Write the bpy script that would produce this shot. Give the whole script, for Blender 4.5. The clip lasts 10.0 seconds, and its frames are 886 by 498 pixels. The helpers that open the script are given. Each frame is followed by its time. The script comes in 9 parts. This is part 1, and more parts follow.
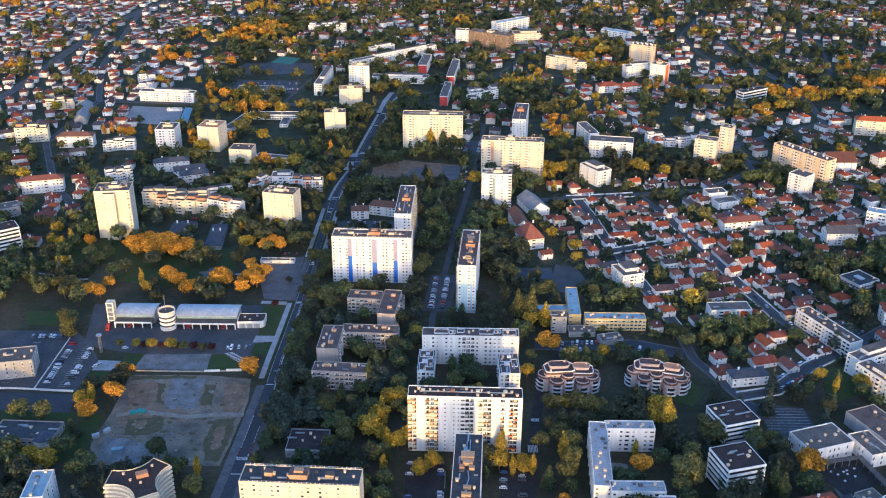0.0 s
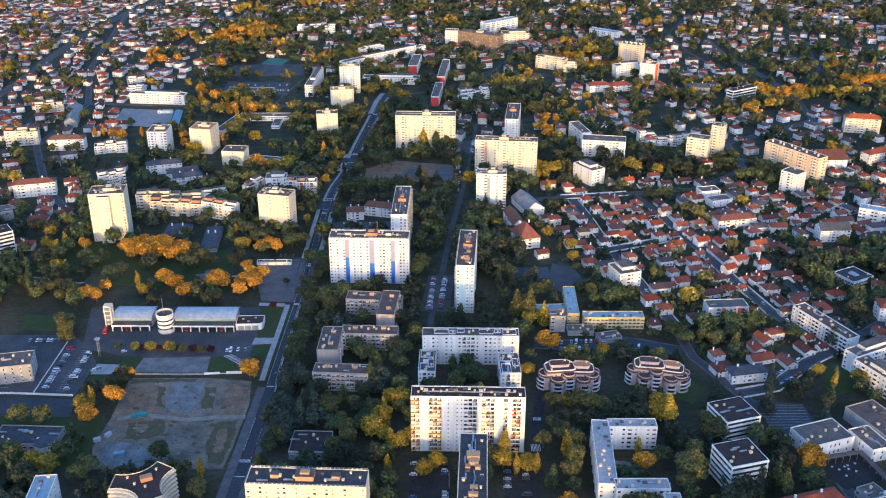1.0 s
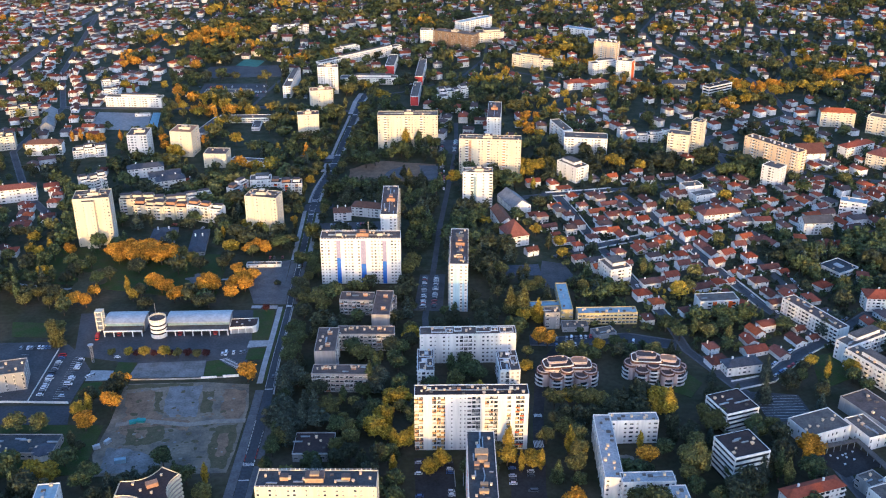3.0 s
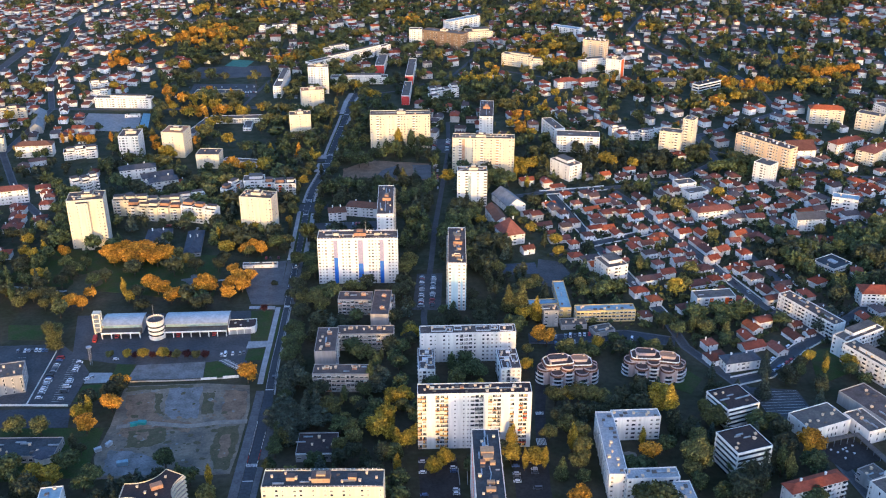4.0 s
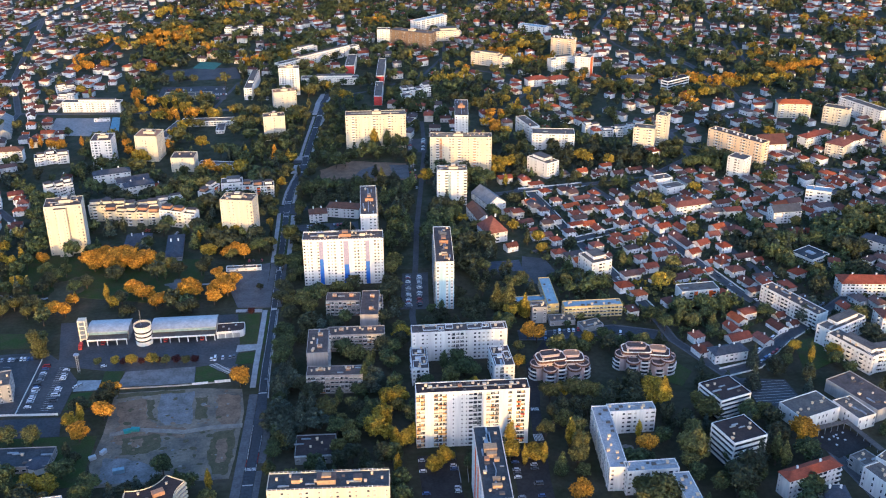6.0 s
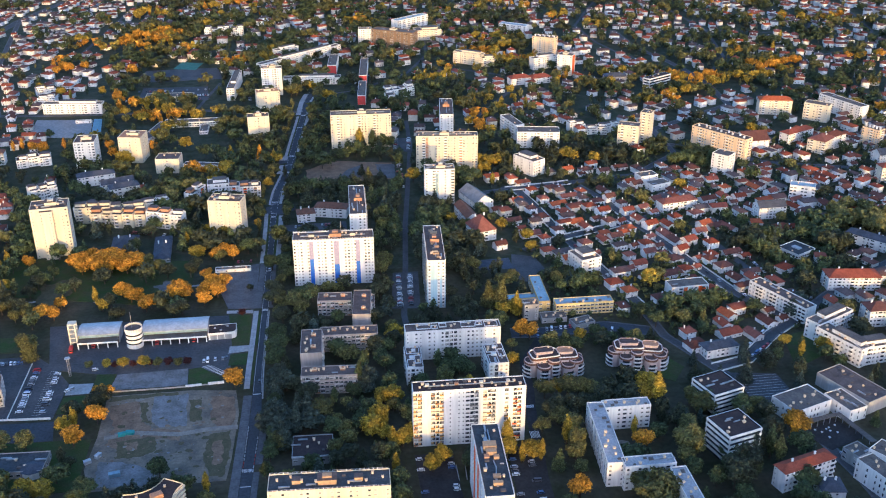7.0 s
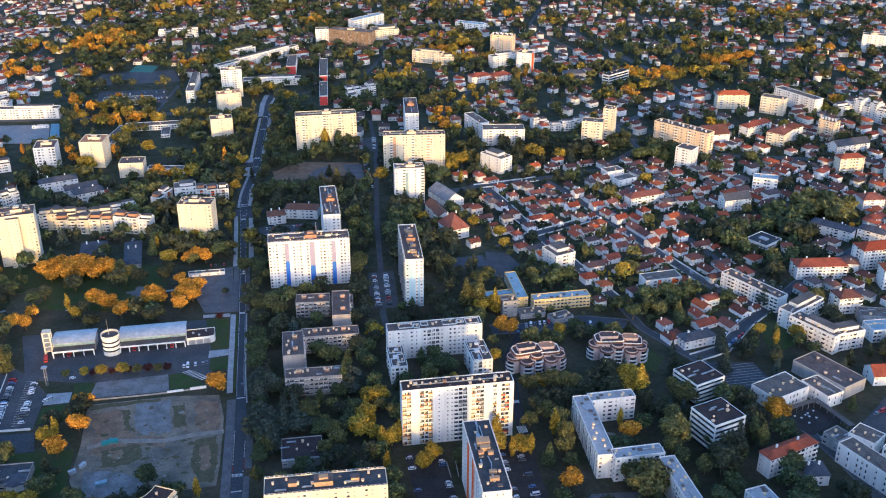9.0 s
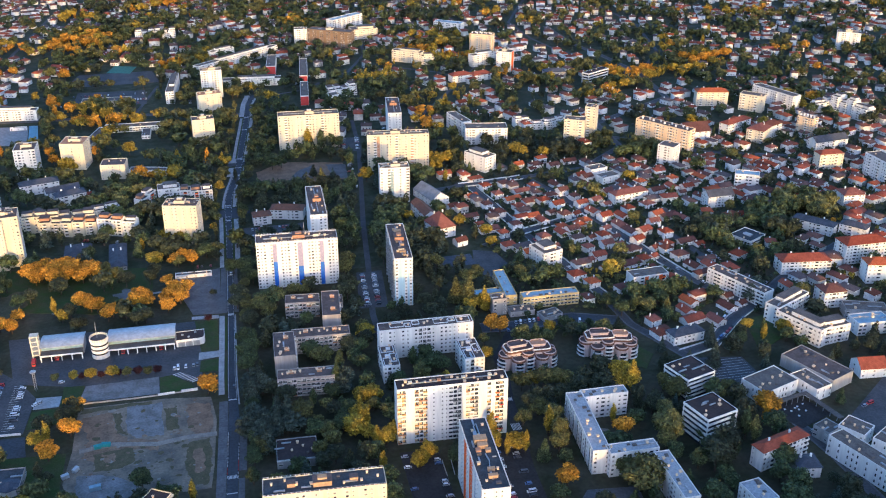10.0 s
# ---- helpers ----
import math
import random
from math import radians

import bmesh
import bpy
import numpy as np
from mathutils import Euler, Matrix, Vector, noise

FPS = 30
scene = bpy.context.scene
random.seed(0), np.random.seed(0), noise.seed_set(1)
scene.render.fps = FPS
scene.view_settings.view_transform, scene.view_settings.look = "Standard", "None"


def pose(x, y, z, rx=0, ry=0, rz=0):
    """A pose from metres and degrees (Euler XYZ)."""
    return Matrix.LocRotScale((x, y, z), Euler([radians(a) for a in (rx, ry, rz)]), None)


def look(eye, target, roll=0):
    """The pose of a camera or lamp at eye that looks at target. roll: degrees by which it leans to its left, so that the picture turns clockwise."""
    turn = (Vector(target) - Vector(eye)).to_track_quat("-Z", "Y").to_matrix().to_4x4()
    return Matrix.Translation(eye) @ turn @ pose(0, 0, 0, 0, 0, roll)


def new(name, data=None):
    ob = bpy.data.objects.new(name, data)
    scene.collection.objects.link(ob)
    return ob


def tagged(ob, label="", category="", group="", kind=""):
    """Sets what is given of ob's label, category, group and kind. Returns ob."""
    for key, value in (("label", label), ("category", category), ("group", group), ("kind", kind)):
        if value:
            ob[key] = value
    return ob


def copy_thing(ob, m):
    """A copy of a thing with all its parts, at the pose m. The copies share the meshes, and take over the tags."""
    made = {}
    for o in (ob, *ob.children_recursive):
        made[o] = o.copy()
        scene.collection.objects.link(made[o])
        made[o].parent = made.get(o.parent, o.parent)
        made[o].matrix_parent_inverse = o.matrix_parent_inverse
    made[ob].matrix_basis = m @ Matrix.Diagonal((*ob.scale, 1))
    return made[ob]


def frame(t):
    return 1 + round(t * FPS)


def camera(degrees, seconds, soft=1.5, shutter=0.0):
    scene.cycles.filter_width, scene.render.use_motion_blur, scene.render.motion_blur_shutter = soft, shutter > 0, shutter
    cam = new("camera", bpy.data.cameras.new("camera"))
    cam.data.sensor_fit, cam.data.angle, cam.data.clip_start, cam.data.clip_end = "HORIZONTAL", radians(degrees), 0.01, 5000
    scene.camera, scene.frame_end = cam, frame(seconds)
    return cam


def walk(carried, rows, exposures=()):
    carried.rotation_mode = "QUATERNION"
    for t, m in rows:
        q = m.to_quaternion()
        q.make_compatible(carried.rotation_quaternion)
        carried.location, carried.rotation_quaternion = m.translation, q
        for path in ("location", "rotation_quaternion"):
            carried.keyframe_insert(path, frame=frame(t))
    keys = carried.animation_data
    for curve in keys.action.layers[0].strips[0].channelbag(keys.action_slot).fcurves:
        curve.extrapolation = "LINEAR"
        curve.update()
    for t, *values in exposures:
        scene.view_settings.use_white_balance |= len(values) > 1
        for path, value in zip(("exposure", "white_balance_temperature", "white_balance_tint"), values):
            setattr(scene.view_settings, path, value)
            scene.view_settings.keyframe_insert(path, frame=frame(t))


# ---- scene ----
cam = camera(48.4, 10.0, 1.1)
PATH = [
    (0, (-5.54, 1.126, 344.892), (-5.557, 2.938, 344.047), 0.2),
    (0.5, (-10.312, 0.884, 344.931), (-10.314, 2.697, 344.086), 0.2),
    (1, (-15.145, 0.54, 344.988), (-15.131, 2.352, 344.144), 0.1),
    (1.5, (-20.018, 0.321, 344.956), (-19.987, 2.133, 344.111), 0.1),
    (2, (-25.003, 0.207, 344.977), (-24.954, 2.019, 344.132), 0.0),
    (2.5, (-29.902, 0.2, 344.955), (-29.835, 2.012, 344.11), 0.0),
    (4, (-45.33, 0.208, 344.694), (-45.213, 2.017, 343.848), -0.0),
    (4.5, (-50.447, 0.303, 344.689), (-50.311, 2.11, 343.843), -0.0),
    (5, (-55.686, 0.399, 344.654), (-55.528, 2.204, 343.807), -0.0),
    (5.5, (-60.967, 0.607, 344.561), (-60.788, 2.41, 343.715), 0.0),
    (7, (-77.015, 1.611, 344.291), (-76.766, 3.405, 343.444), 0.0),
    (7.5, (-82.264, 2.101, 344.232), (-81.991, 3.892, 343.384), 0.1),
    (8, (-87.475, 2.541, 344.201), (-87.175, 4.327, 343.353), 0.1),
    (8.5, (-92.687, 3.064, 344.202), (-92.362, 4.846, 343.354), 0.1),
    (9, (-97.884, 3.656, 344.163), (-97.532, 5.432, 343.315), 0.1),
    (9.5, (-103.228, 4.304, 344.094), (-102.85, 6.075, 343.245), 0.2),
    (10, (-108.795, 5.074, 344.048), (-108.391, 6.839, 343.199), 0.2),
]
walk(cam, [(t, look(eye, target, roll)) for t, eye, target, roll in PATH], [(0.0, 2.12, 4900, 19), (10.0, 2.12, 4900, 19)])

# ---------------------------------------------------------------- light
SUN_AZ, SUN_EL = 4.5, 5.2      # degrees: right of straight behind the first view, and above the horizon
sun_from = Vector((math.sin(radians(SUN_AZ)) * math.cos(radians(SUN_EL)), -math.cos(radians(SUN_AZ)) * math.cos(radians(SUN_EL)), math.sin(radians(SUN_EL))))
sun_data = bpy.data.lights.new("sun", "SUN")
sun_data.energy, sun_data.angle, sun_data.color = 0.90, radians(0.6), (1.0, 0.52, 0.06)
sun = new("sun", sun_data)
sun.matrix_world = look(sun_from * 900 + Vector((0, 700, 0)), Vector((0, 700, 0)))
world = bpy.data.worlds.new("evening_sky")
scene.world = world
world.use_nodes = True
sky = world.node_tree.nodes.new("ShaderNodeTexSky")
sky.sky_type, sky.sun_disc = "NISHITA", False
sky.sun_elevation, sky.sun_rotation = radians(SUN_EL), radians(180 - SUN_AZ)
sky.ozone_density, sky.dust_density = 1.9, 3.0
background = world.node_tree.nodes["Background"]
background.inputs["Strength"].default_value = 0.15
world.node_tree.links.new(sky.outputs["Color"], background.inputs["Color"])


# ---------------------------------------------------------------- materials
def material(name, a, b=None, rough=0.85, big=12.0, fine=1.2, bump=0.0, metal=0.0, spread=0.0, palette=None, island=None, streak=False):
    """Two tones mixed by a broad and a fine noise; spread: change of value from object to object; palette: tones picked per object; island: per loose piece."""
    m = bpy.data.materials.new(name)
    m.use_nodes = True
    n, link = m.node_tree.nodes, m.node_tree.links.new
    out = n["Principled BSDF"]
    out.inputs["Roughness"].default_value, out.inputs["Metallic"].default_value = rough, metal
    out.inputs["Specular IOR Level"].default_value = 0.15 if rough > 0.65 else 0.5
    b = b or tuple(0.72 * c for c in a)
    coord = n.new("ShaderNodeTexCoord")
    where = coord.outputs["Object"]
    if streak:
        mapping = n.new("ShaderNodeMapping")
        mapping.inputs["Scale"].default_value = (1, 1, 0.12)
        link(where, mapping.inputs["Vector"])
        where = mapping.outputs["Vector"]
    broad, grain = n.new("ShaderNodeTexNoise"), n.new("ShaderNodeTexNoise")
    for node, size in ((broad, big), (grain, fine)):
        node.inputs["Scale"].default_value, node.inputs["Detail"].default_value = 1 / size, 5
        link(where, node.inputs["Vector"])
    steps = n.new("ShaderNodeMapRange")
    steps.inputs["From Min"].default_value, steps.inputs["From Max"].default_value = 0.36, 0.64
    link(broad.outputs["Fac"], steps.inputs["Value"])
    tones = n.new("ShaderNodeMix")
    tones.data_type = "RGBA"
    link(steps.outputs["Result"], tones.inputs["Factor"])
    tones.inputs["A"].default_value, tones.inputs["B"].default_value = (*a, 1), (*b, 1)
    colour = tones.outputs["Result"]
    if palette:
        pick = n.new("ShaderNodeValToRGB")
        pick.color_ramp.interpolation = "CONSTANT"
        for i, c in enumerate(palette):
            stop = pick.color_ramp.elements[0] if i == 0 else pick.color_ramp.elements.new(i / len(palette))
            stop.color = (*c, 1)
        pick.color_ramp.elements.remove(pick.color_ramp.elements[-1]) if len(pick.color_ramp.elements) > len(palette) else None
        if island:
            source = n.new("ShaderNodeNewGeometry").outputs["Random Per Island"]
        else:
            source = n.new("ShaderNodeObjectInfo").outputs["Random"]
        link(source, pick.inputs["Fac"])
        blend = n.new("ShaderNodeMix")
        blend.data_type, blend.blend_type = "RGBA", "MULTIPLY"
        blend.inputs["Factor"].default_value = 1.0
        link(colour, blend.inputs["A"]), link(pick.outputs["Color"], blend.inputs["B"])
        colour = blend.outputs["Result"]
    value = n.new("ShaderNodeHueSaturation")
    speck = n.new("ShaderNodeMapRange")
    speck.inputs["From Min"].default_value, speck.inputs["From Max"].default_value = 0.3, 0.7
    speck.inputs["To Min"].default_value, speck.inputs["To Max"].default_value = (0.88, 1.1) if streak else (0.78, 1.2)
    link(grain.outputs["Fac"], speck.inputs["Value"])
    strength = speck.outputs["Result"]
    if spread:
        info = n.new("ShaderNodeNewGeometry").outputs["Random Per Island"] if island else n.new("ShaderNodeObjectInfo").outputs["Random"]
        vary = n.new("ShaderNodeMapRange")
        vary.inputs["To Min"].default_value, vary.inputs["To Max"].default_value = 1 - spread, 1 + spread
        link(info, vary.inputs["Value"])
        both = n.new("ShaderNodeMath")
        both.operation = "MULTIPLY"
        link(strength, both.inputs[0]), link(vary.outputs["Result"], both.inputs[1])
        strength = both.outputs["Value"]
    link(strength, value.inputs["Value"])
    link(colour, value.inputs["Color"])
    link(value.outputs["Color"], out.inputs["Base Color"])
    if bump:
        relief = n.new("ShaderNodeBump")
        relief.inputs["Strength"].default_value, relief.inputs["Distance"].default_value = bump, 0.3
        link(grain.outputs["Fac"], relief.inputs["Height"])
        link(relief.outputs["Normal"], out.inputs["Normal"])
    return m


GROUND = material("garden_ground", (0.042, 0.046, 0.022), (0.078, 0.068, 0.044), 0.95, 26, 3.0, 0.3)
GARDENS = material("worn_gardens", (0.036, 0.046, 0.022), (0.070, 0.070, 0.045), 0.95, 11, 3.0, 0.3)
GRASS = material("mown_grass", (0.045, 0.075, 0.02), (0.066, 0.07, 0.03), 0.95, 9, 1.0, 0.3)
ASPHALT = material("asphalt", (0.10, 0.10, 0.102), (0.072, 0.073, 0.076), 0.9, 14, 1.5, 0.1)
AVENUE = material("new_asphalt", (0.072, 0.078, 0.088), (0.055, 0.06, 0.068), 0.85, 20, 1.5, 0.1)
PAVING = material("pale_paving", (0.40, 0.395, 0.39), (0.30, 0.30, 0.295), 0.85, 9, 1.6, 0.1)
SIDEWALK = material("grey_sidewalk", (0.14, 0.14, 0.144), (0.105, 0.105, 0.109), 0.9, 7, 1.4, 0.1)
COURT_ASPHALT = material("old_dark_asphalt", (0.055, 0.05, 0.047), (0.04, 0.038, 0.036), 0.95, 8, 1.5, 0.1)
PAINT = material("road_paint", (0.7, 0.7, 0.68), None, 0.7, 2, 0.4)
YARD = material("crushed_stone_yard", (0.25, 0.205, 0.15), (0.13, 0.115, 0.092), 0.95, 15, 1.6, 0.6)
STONE_PAD = material("grey_stone_pad", (0.225, 0.225, 0.225), (0.15, 0.146, 0.138), 0.95, 7, 1.2, 0.4)
BROWN_SOIL = material("bare_brown_soil", (0.25, 0.172, 0.112), (0.165, 0.118, 0.08), 0.95, 6, 1.2, 0.4)
WEEDS = material("weedy_soil", (0.125, 0.108, 0.062), (0.09, 0.085, 0.045), 0.95, 4, 0.9, 0.5)
CLAY = material("sports_pitch", (0.31, 0.30, 0.29), (0.25, 0.245, 0.24), 0.9, 18, 3)
DUST = material("pale_dust", (0.29, 0.258, 0.208), (0.21, 0.192, 0.165), 0.95, 4, 1.0)
TEAL_COURT = material("green_hard_court", (0.08, 0.20, 0.16), (0.06, 0.16, 0.13), 0.8, 6, 2)
BLUE_BAND = material("pale_blue_band", (0.22, 0.38, 0.46), (0.18, 0.32, 0.40), 0.7, 6, 2)

WHITE = material("white_render", (0.84, 0.82, 0.775), (0.75, 0.73, 0.685), 0.8, 9, 1.5, streak=True)
CREAM = material("cream_render", (0.73, 0.66, 0.50), (0.66, 0.59, 0.44), 0.8, 9, 1.5, streak=True)
PINK = material("salmon_render", (0.82, 0.62, 0.39), (0.75, 0.56, 0.35), 0.8, 8, 1.5, streak=True)
GREY = material("grey_concrete", (0.40, 0.39, 0.37), (0.31, 0.30, 0.29), 0.9, 7, 1.2, streak=True)
TAUPE = material("weathered_concrete", (0.44, 0.39, 0.35), (0.34, 0.30, 0.27), 0.9, 6, 1.2, streak=True)
BROWN = material("brown_cladding", (0.25, 0.17, 0.11), (0.20, 0.14, 0.09), 0.8, 5, 1)
YELLOW = material("yellow_panels", (0.62, 0.48, 0.20), (0.55, 0.42, 0.18), 0.7, 6, 1)
ORANGE = material("orange_paint", (0.88, 0.165, 0.03), (0.82, 0.15, 0.028), 0.7, 6, 1)
RED = material("red_paint", (0.52, 0.07, 0.06), (0.44, 0.06, 0.05), 0.7, 6, 1)
BLUE = material("blue_paint", (0.03, 0.15, 0.60), (0.03, 0.13, 0.54), 0.6, 6, 1)
SHADED_BLUE = material("shaded_blue_render", (0.48, 0.65, 0.73), (0.42, 0.58, 0.66), 0.8, 9, 1.5, streak=True)
LILAC = material("lilac_paint", (0.38, 0.35, 0.48), (0.34, 0.31, 0.44), 0.7, 6, 1)
OCHRE = material("ochre_awning", (0.62, 0.36, 0.10), (0.55, 0.31, 0.09), 0.8, 3, 0.6)
BITUMEN = material("roof_bitumen", (0.155, 0.12, 0.105), (0.10, 0.08, 0.072), 0.9, 7, 1.3, 0.2)
GRAVEL = material("roof_gravel", (0.17, 0.148, 0.128), (0.115, 0.10, 0.09), 0.95, 6, 1.0, 0.2)
MEMBRANE = material("pale_roof_membrane", (0.40, 0.41, 0.42), (0.31, 0.32, 0.33), 0.9, 6, 1.2, 0.1)
DARK_DECK = material("dark_roof_felt", (0.07, 0.05, 0.045), (0.048, 0.038, 0.036), 0.9, 6, 1.2, 0.2)
SLATE_FELT = material("slate_grey_roof_felt", (0.078, 0.084, 0.09), (0.054, 0.059, 0.064), 0.9, 6, 1.2, 0.2)
SHEET_BLUE = material("blue_sheet_roof", (0.26, 0.38, 0.45), (0.21, 0.31, 0.38), 0.55, 8, 2, 0, 0.2)
SHEET_WHITE = material("pale_sheet_roof", (0.46, 0.485, 0.50), (0.36, 0.385, 0.405), 0.5, 8, 2, 0, 0.1)
SHEET_GREY = material("grey_sheet_roof", (0.27, 0.275, 0.28), (0.21, 0.215, 0.22), 0.7, 8, 2)
SLATE = material("slate_roof", (0.09, 0.097, 0.118), (0.062, 0.067, 0.08), 0.7, 4, 0.8, 0.3)
METAL = material("grey_metal", (0.45, 0.46, 0.47), None, 0.45, 3, 0.8, 0, 0.6)
TAN = material("tan_render", (0.52, 0.34, 0.19), (0.44, 0.29, 0.16), 0.8, 4, 1)
BRICKY = material("terracotta_render", (0.50, 0.27, 0.15), (0.42, 0.23, 0.13), 0.8, 4, 1)
TILE = material("clay_tile_roof", (1, 1, 1), (0.75, 0.73, 0.72), 0.85, 2.5, 0.5, 0.4, spread=0.3,
                palette=((0.35, 0.085, 0.04), (0.18, 0.070, 0.046), (0.47, 0.125, 0.045), (0.145, 0.066, 0.05), (0.27, 0.076, 0.042), (0.20, 0.08, 0.058)))
TILE_BROWN = material("brown_tile_roof", (0.20, 0.10, 0.065), (0.15, 0.08, 0.055), 0.85, 3, 0.6, 0.4)
HOUSE_WALL = material("house_render", (1, 1, 1), (0.86, 0.85, 0.83), 0.85, 4, 0.8, spread=0.1,
                      palette=((0.90, 0.89, 0.87), (0.86, 0.82, 0.76), (0.90, 0.89, 0.88), (0.80, 0.74, 0.67)))
FAR_TILE = material("far_tile_roof", (1, 1, 1), (0.8, 0.8, 0.8), 0.85, 3, 0.8, spread=0.3, island=True,
                    palette=((0.35, 0.088, 0.045), (0.19, 0.078, 0.054), (0.47, 0.12, 0.048), (0.13, 0.085, 0.072), (0.24, 0.078, 0.046), (0.17, 0.092, 0.07), (0.31, 0.085, 0.046), (0.12, 0.09, 0.082)))
FAR_WALL = material("far_house_render", (1, 1, 1), (0.88, 0.88, 0.86), 0.85, 4, 1, spread=0.12, island=True,
                    palette=((0.86, 0.85, 0.83), (0.80, 0.76, 0.69), (0.88, 0.87, 0.86), (0.70, 0.65, 0.58), (0.86, 0.85, 0.82), (0.82, 0.77, 0.69)))
GLASS = material("dark_window_glass", (0.035, 0.042, 0.05), (0.02, 0.024, 0.03), 0.12, 3, 1)
FRAME = material("white_window_frame", (0.80, 0.79, 0.77), None, 0.6, 2, 0.5)
BLIND = material("roller_blind", (0.48, 0.45, 0.39), (0.42, 0.39, 0.34), 0.8, 2, 0.5, spread=0.15)
BARK = material("bark", (0.10, 0.075, 0.055), (0.06, 0.048, 0.038), 0.95, 1, 0.2, 0.4)


def leaf_material(name, a, b, spread):
    """Foliage: tone drifts through the crown, from tree to tree and from spray to spray, with shaded gaps painted in by
    the grain and fine leafy relief.
    """
    m = bpy.data.materials.new(name)
    m.use_nodes = True
    n, link = m.node_tree.nodes, m.node_tree.links.new
    out = n["Principled BSDF"]
    out.inputs["Roughness"].default_value, out.inputs["Specular IOR Level"].default_value = 0.7, 0.2
    where = n.new("ShaderNodeTexCoord").outputs["Object"]
    broad, grain = n.new("ShaderNodeTexNoise"), n.new("ShaderNodeTexNoise")
    for node, size, detail in ((broad, 5.0, 3), (grain, 1.0, 4)):
        node.inputs["Scale"].default_value, node.inputs["Detail"].default_value = 1 / size, detail
        link(where, node.inputs["Vector"])
    steps = n.new("ShaderNodeMapRange")
    steps.inputs["From Min"].default_value, steps.inputs["From Max"].default_value = 0.34, 0.66
    link(broad.outputs["Fac"], steps.inputs["Value"])
    tones = n.new("ShaderNodeMix")
    tones.data_type = "RGBA"
    link(steps.outputs["Result"], tones.inputs["Factor"])
    tones.inputs["A"].default_value, tones.inputs["B"].default_value = (*a, 1), (*b, 1)
    value = n.new("ShaderNodeHueSaturation")
    strength = None
    for source, lo, hi, u, v in ((n.new("ShaderNodeNewGeometry").outputs["Random Per Island"], 0.0, 1.0, 0.62, 1.38),
                                 (n.new("ShaderNodeObjectInfo").outputs["Random"], 0.0, 1.0, 1 - spread, 1 + spread),
                                 (grain.outputs["Fac"], 0.34, 0.66, 0.42, 1.5)):
        vary = n.new("ShaderNodeMapRange")
        vary.inputs["From Min"].default_value, vary.inputs["From Max"].default_value = lo, hi
        vary.inputs["To Min"].default_value, vary.inputs["To Max"].default_value = u, v
        link(source, vary.inputs["Value"])
        if strength is None:
            strength = vary.outputs["Result"]
        else:
            both = n.new("ShaderNodeMath")
            both.operation = "MULTIPLY"
            link(strength, both.inputs[0]), link(vary.outputs["Result"], both.inputs[1])
            strength = both.outputs["Value"]
    link(strength, value.inputs["Value"])
    link(tones.outputs["Result"], value.inputs["Color"])
    link(value.outputs["Color"], out.inputs["Base Color"])
    relief = n.new("ShaderNodeBump")
    relief.inputs["Strength"].default_value, relief.inputs["Distance"].default_value = 0.7, 0.25
    link(grain.outputs["Fac"], relief.inputs["Height"])
    link(relief.outputs["Normal"], out.inputs["Normal"])
    return m


LEAF = {
    "orange": leaf_material("orange_leaves", (0.54, 0.275, 0.018), (0.39, 0.195, 0.018), 0.22),
    "yellow": leaf_material("yellow_leaves", (0.37, 0.26, 0.022), (0.235, 0.185, 0.022), 0.22),
    "olive": leaf_material("olive_leaves", (0.145, 0.138, 0.040), (0.092, 0.096, 0.034), 0.25),
    "green": leaf_material("green_leaves", (0.078, 0.100, 0.038), (0.050, 0.067, 0.029), 0.25),
    "dark": leaf_material("dark_leaves", (0.056, 0.064, 0.032), (0.038, 0.045, 0.024), 0.25),
    "conifer": leaf_material("cedar_needles", (0.070, 0.092, 0.068), (0.048, 0.064, 0.048), 0.2),
    "purple": leaf_material("purple_leaves", (0.070, 0.022, 0.020), (0.045, 0.016, 0.016), 0.2),
}
CAR_PAINT = material("car_paint", (1, 1, 1), (0.97, 0.97, 0.97), 0.3, 4, 2,
                     palette=((0.80, 0.80, 0.80), (0.04, 0.04, 0.045), (0.50, 0.51, 0.53), (0.80, 0.80, 0.80), (0.62, 0.63, 0.65), (0.10, 0.11, 0.13), (0.45, 0.03, 0.03), (0.76, 0.76, 0.77), (0.28, 0.29, 0.31), (0.08, 0.14, 0.30)))
RUBBER = material("tyre_rubber", (0.02, 0.02, 0.02), None, 0.9, 1, 0.3)


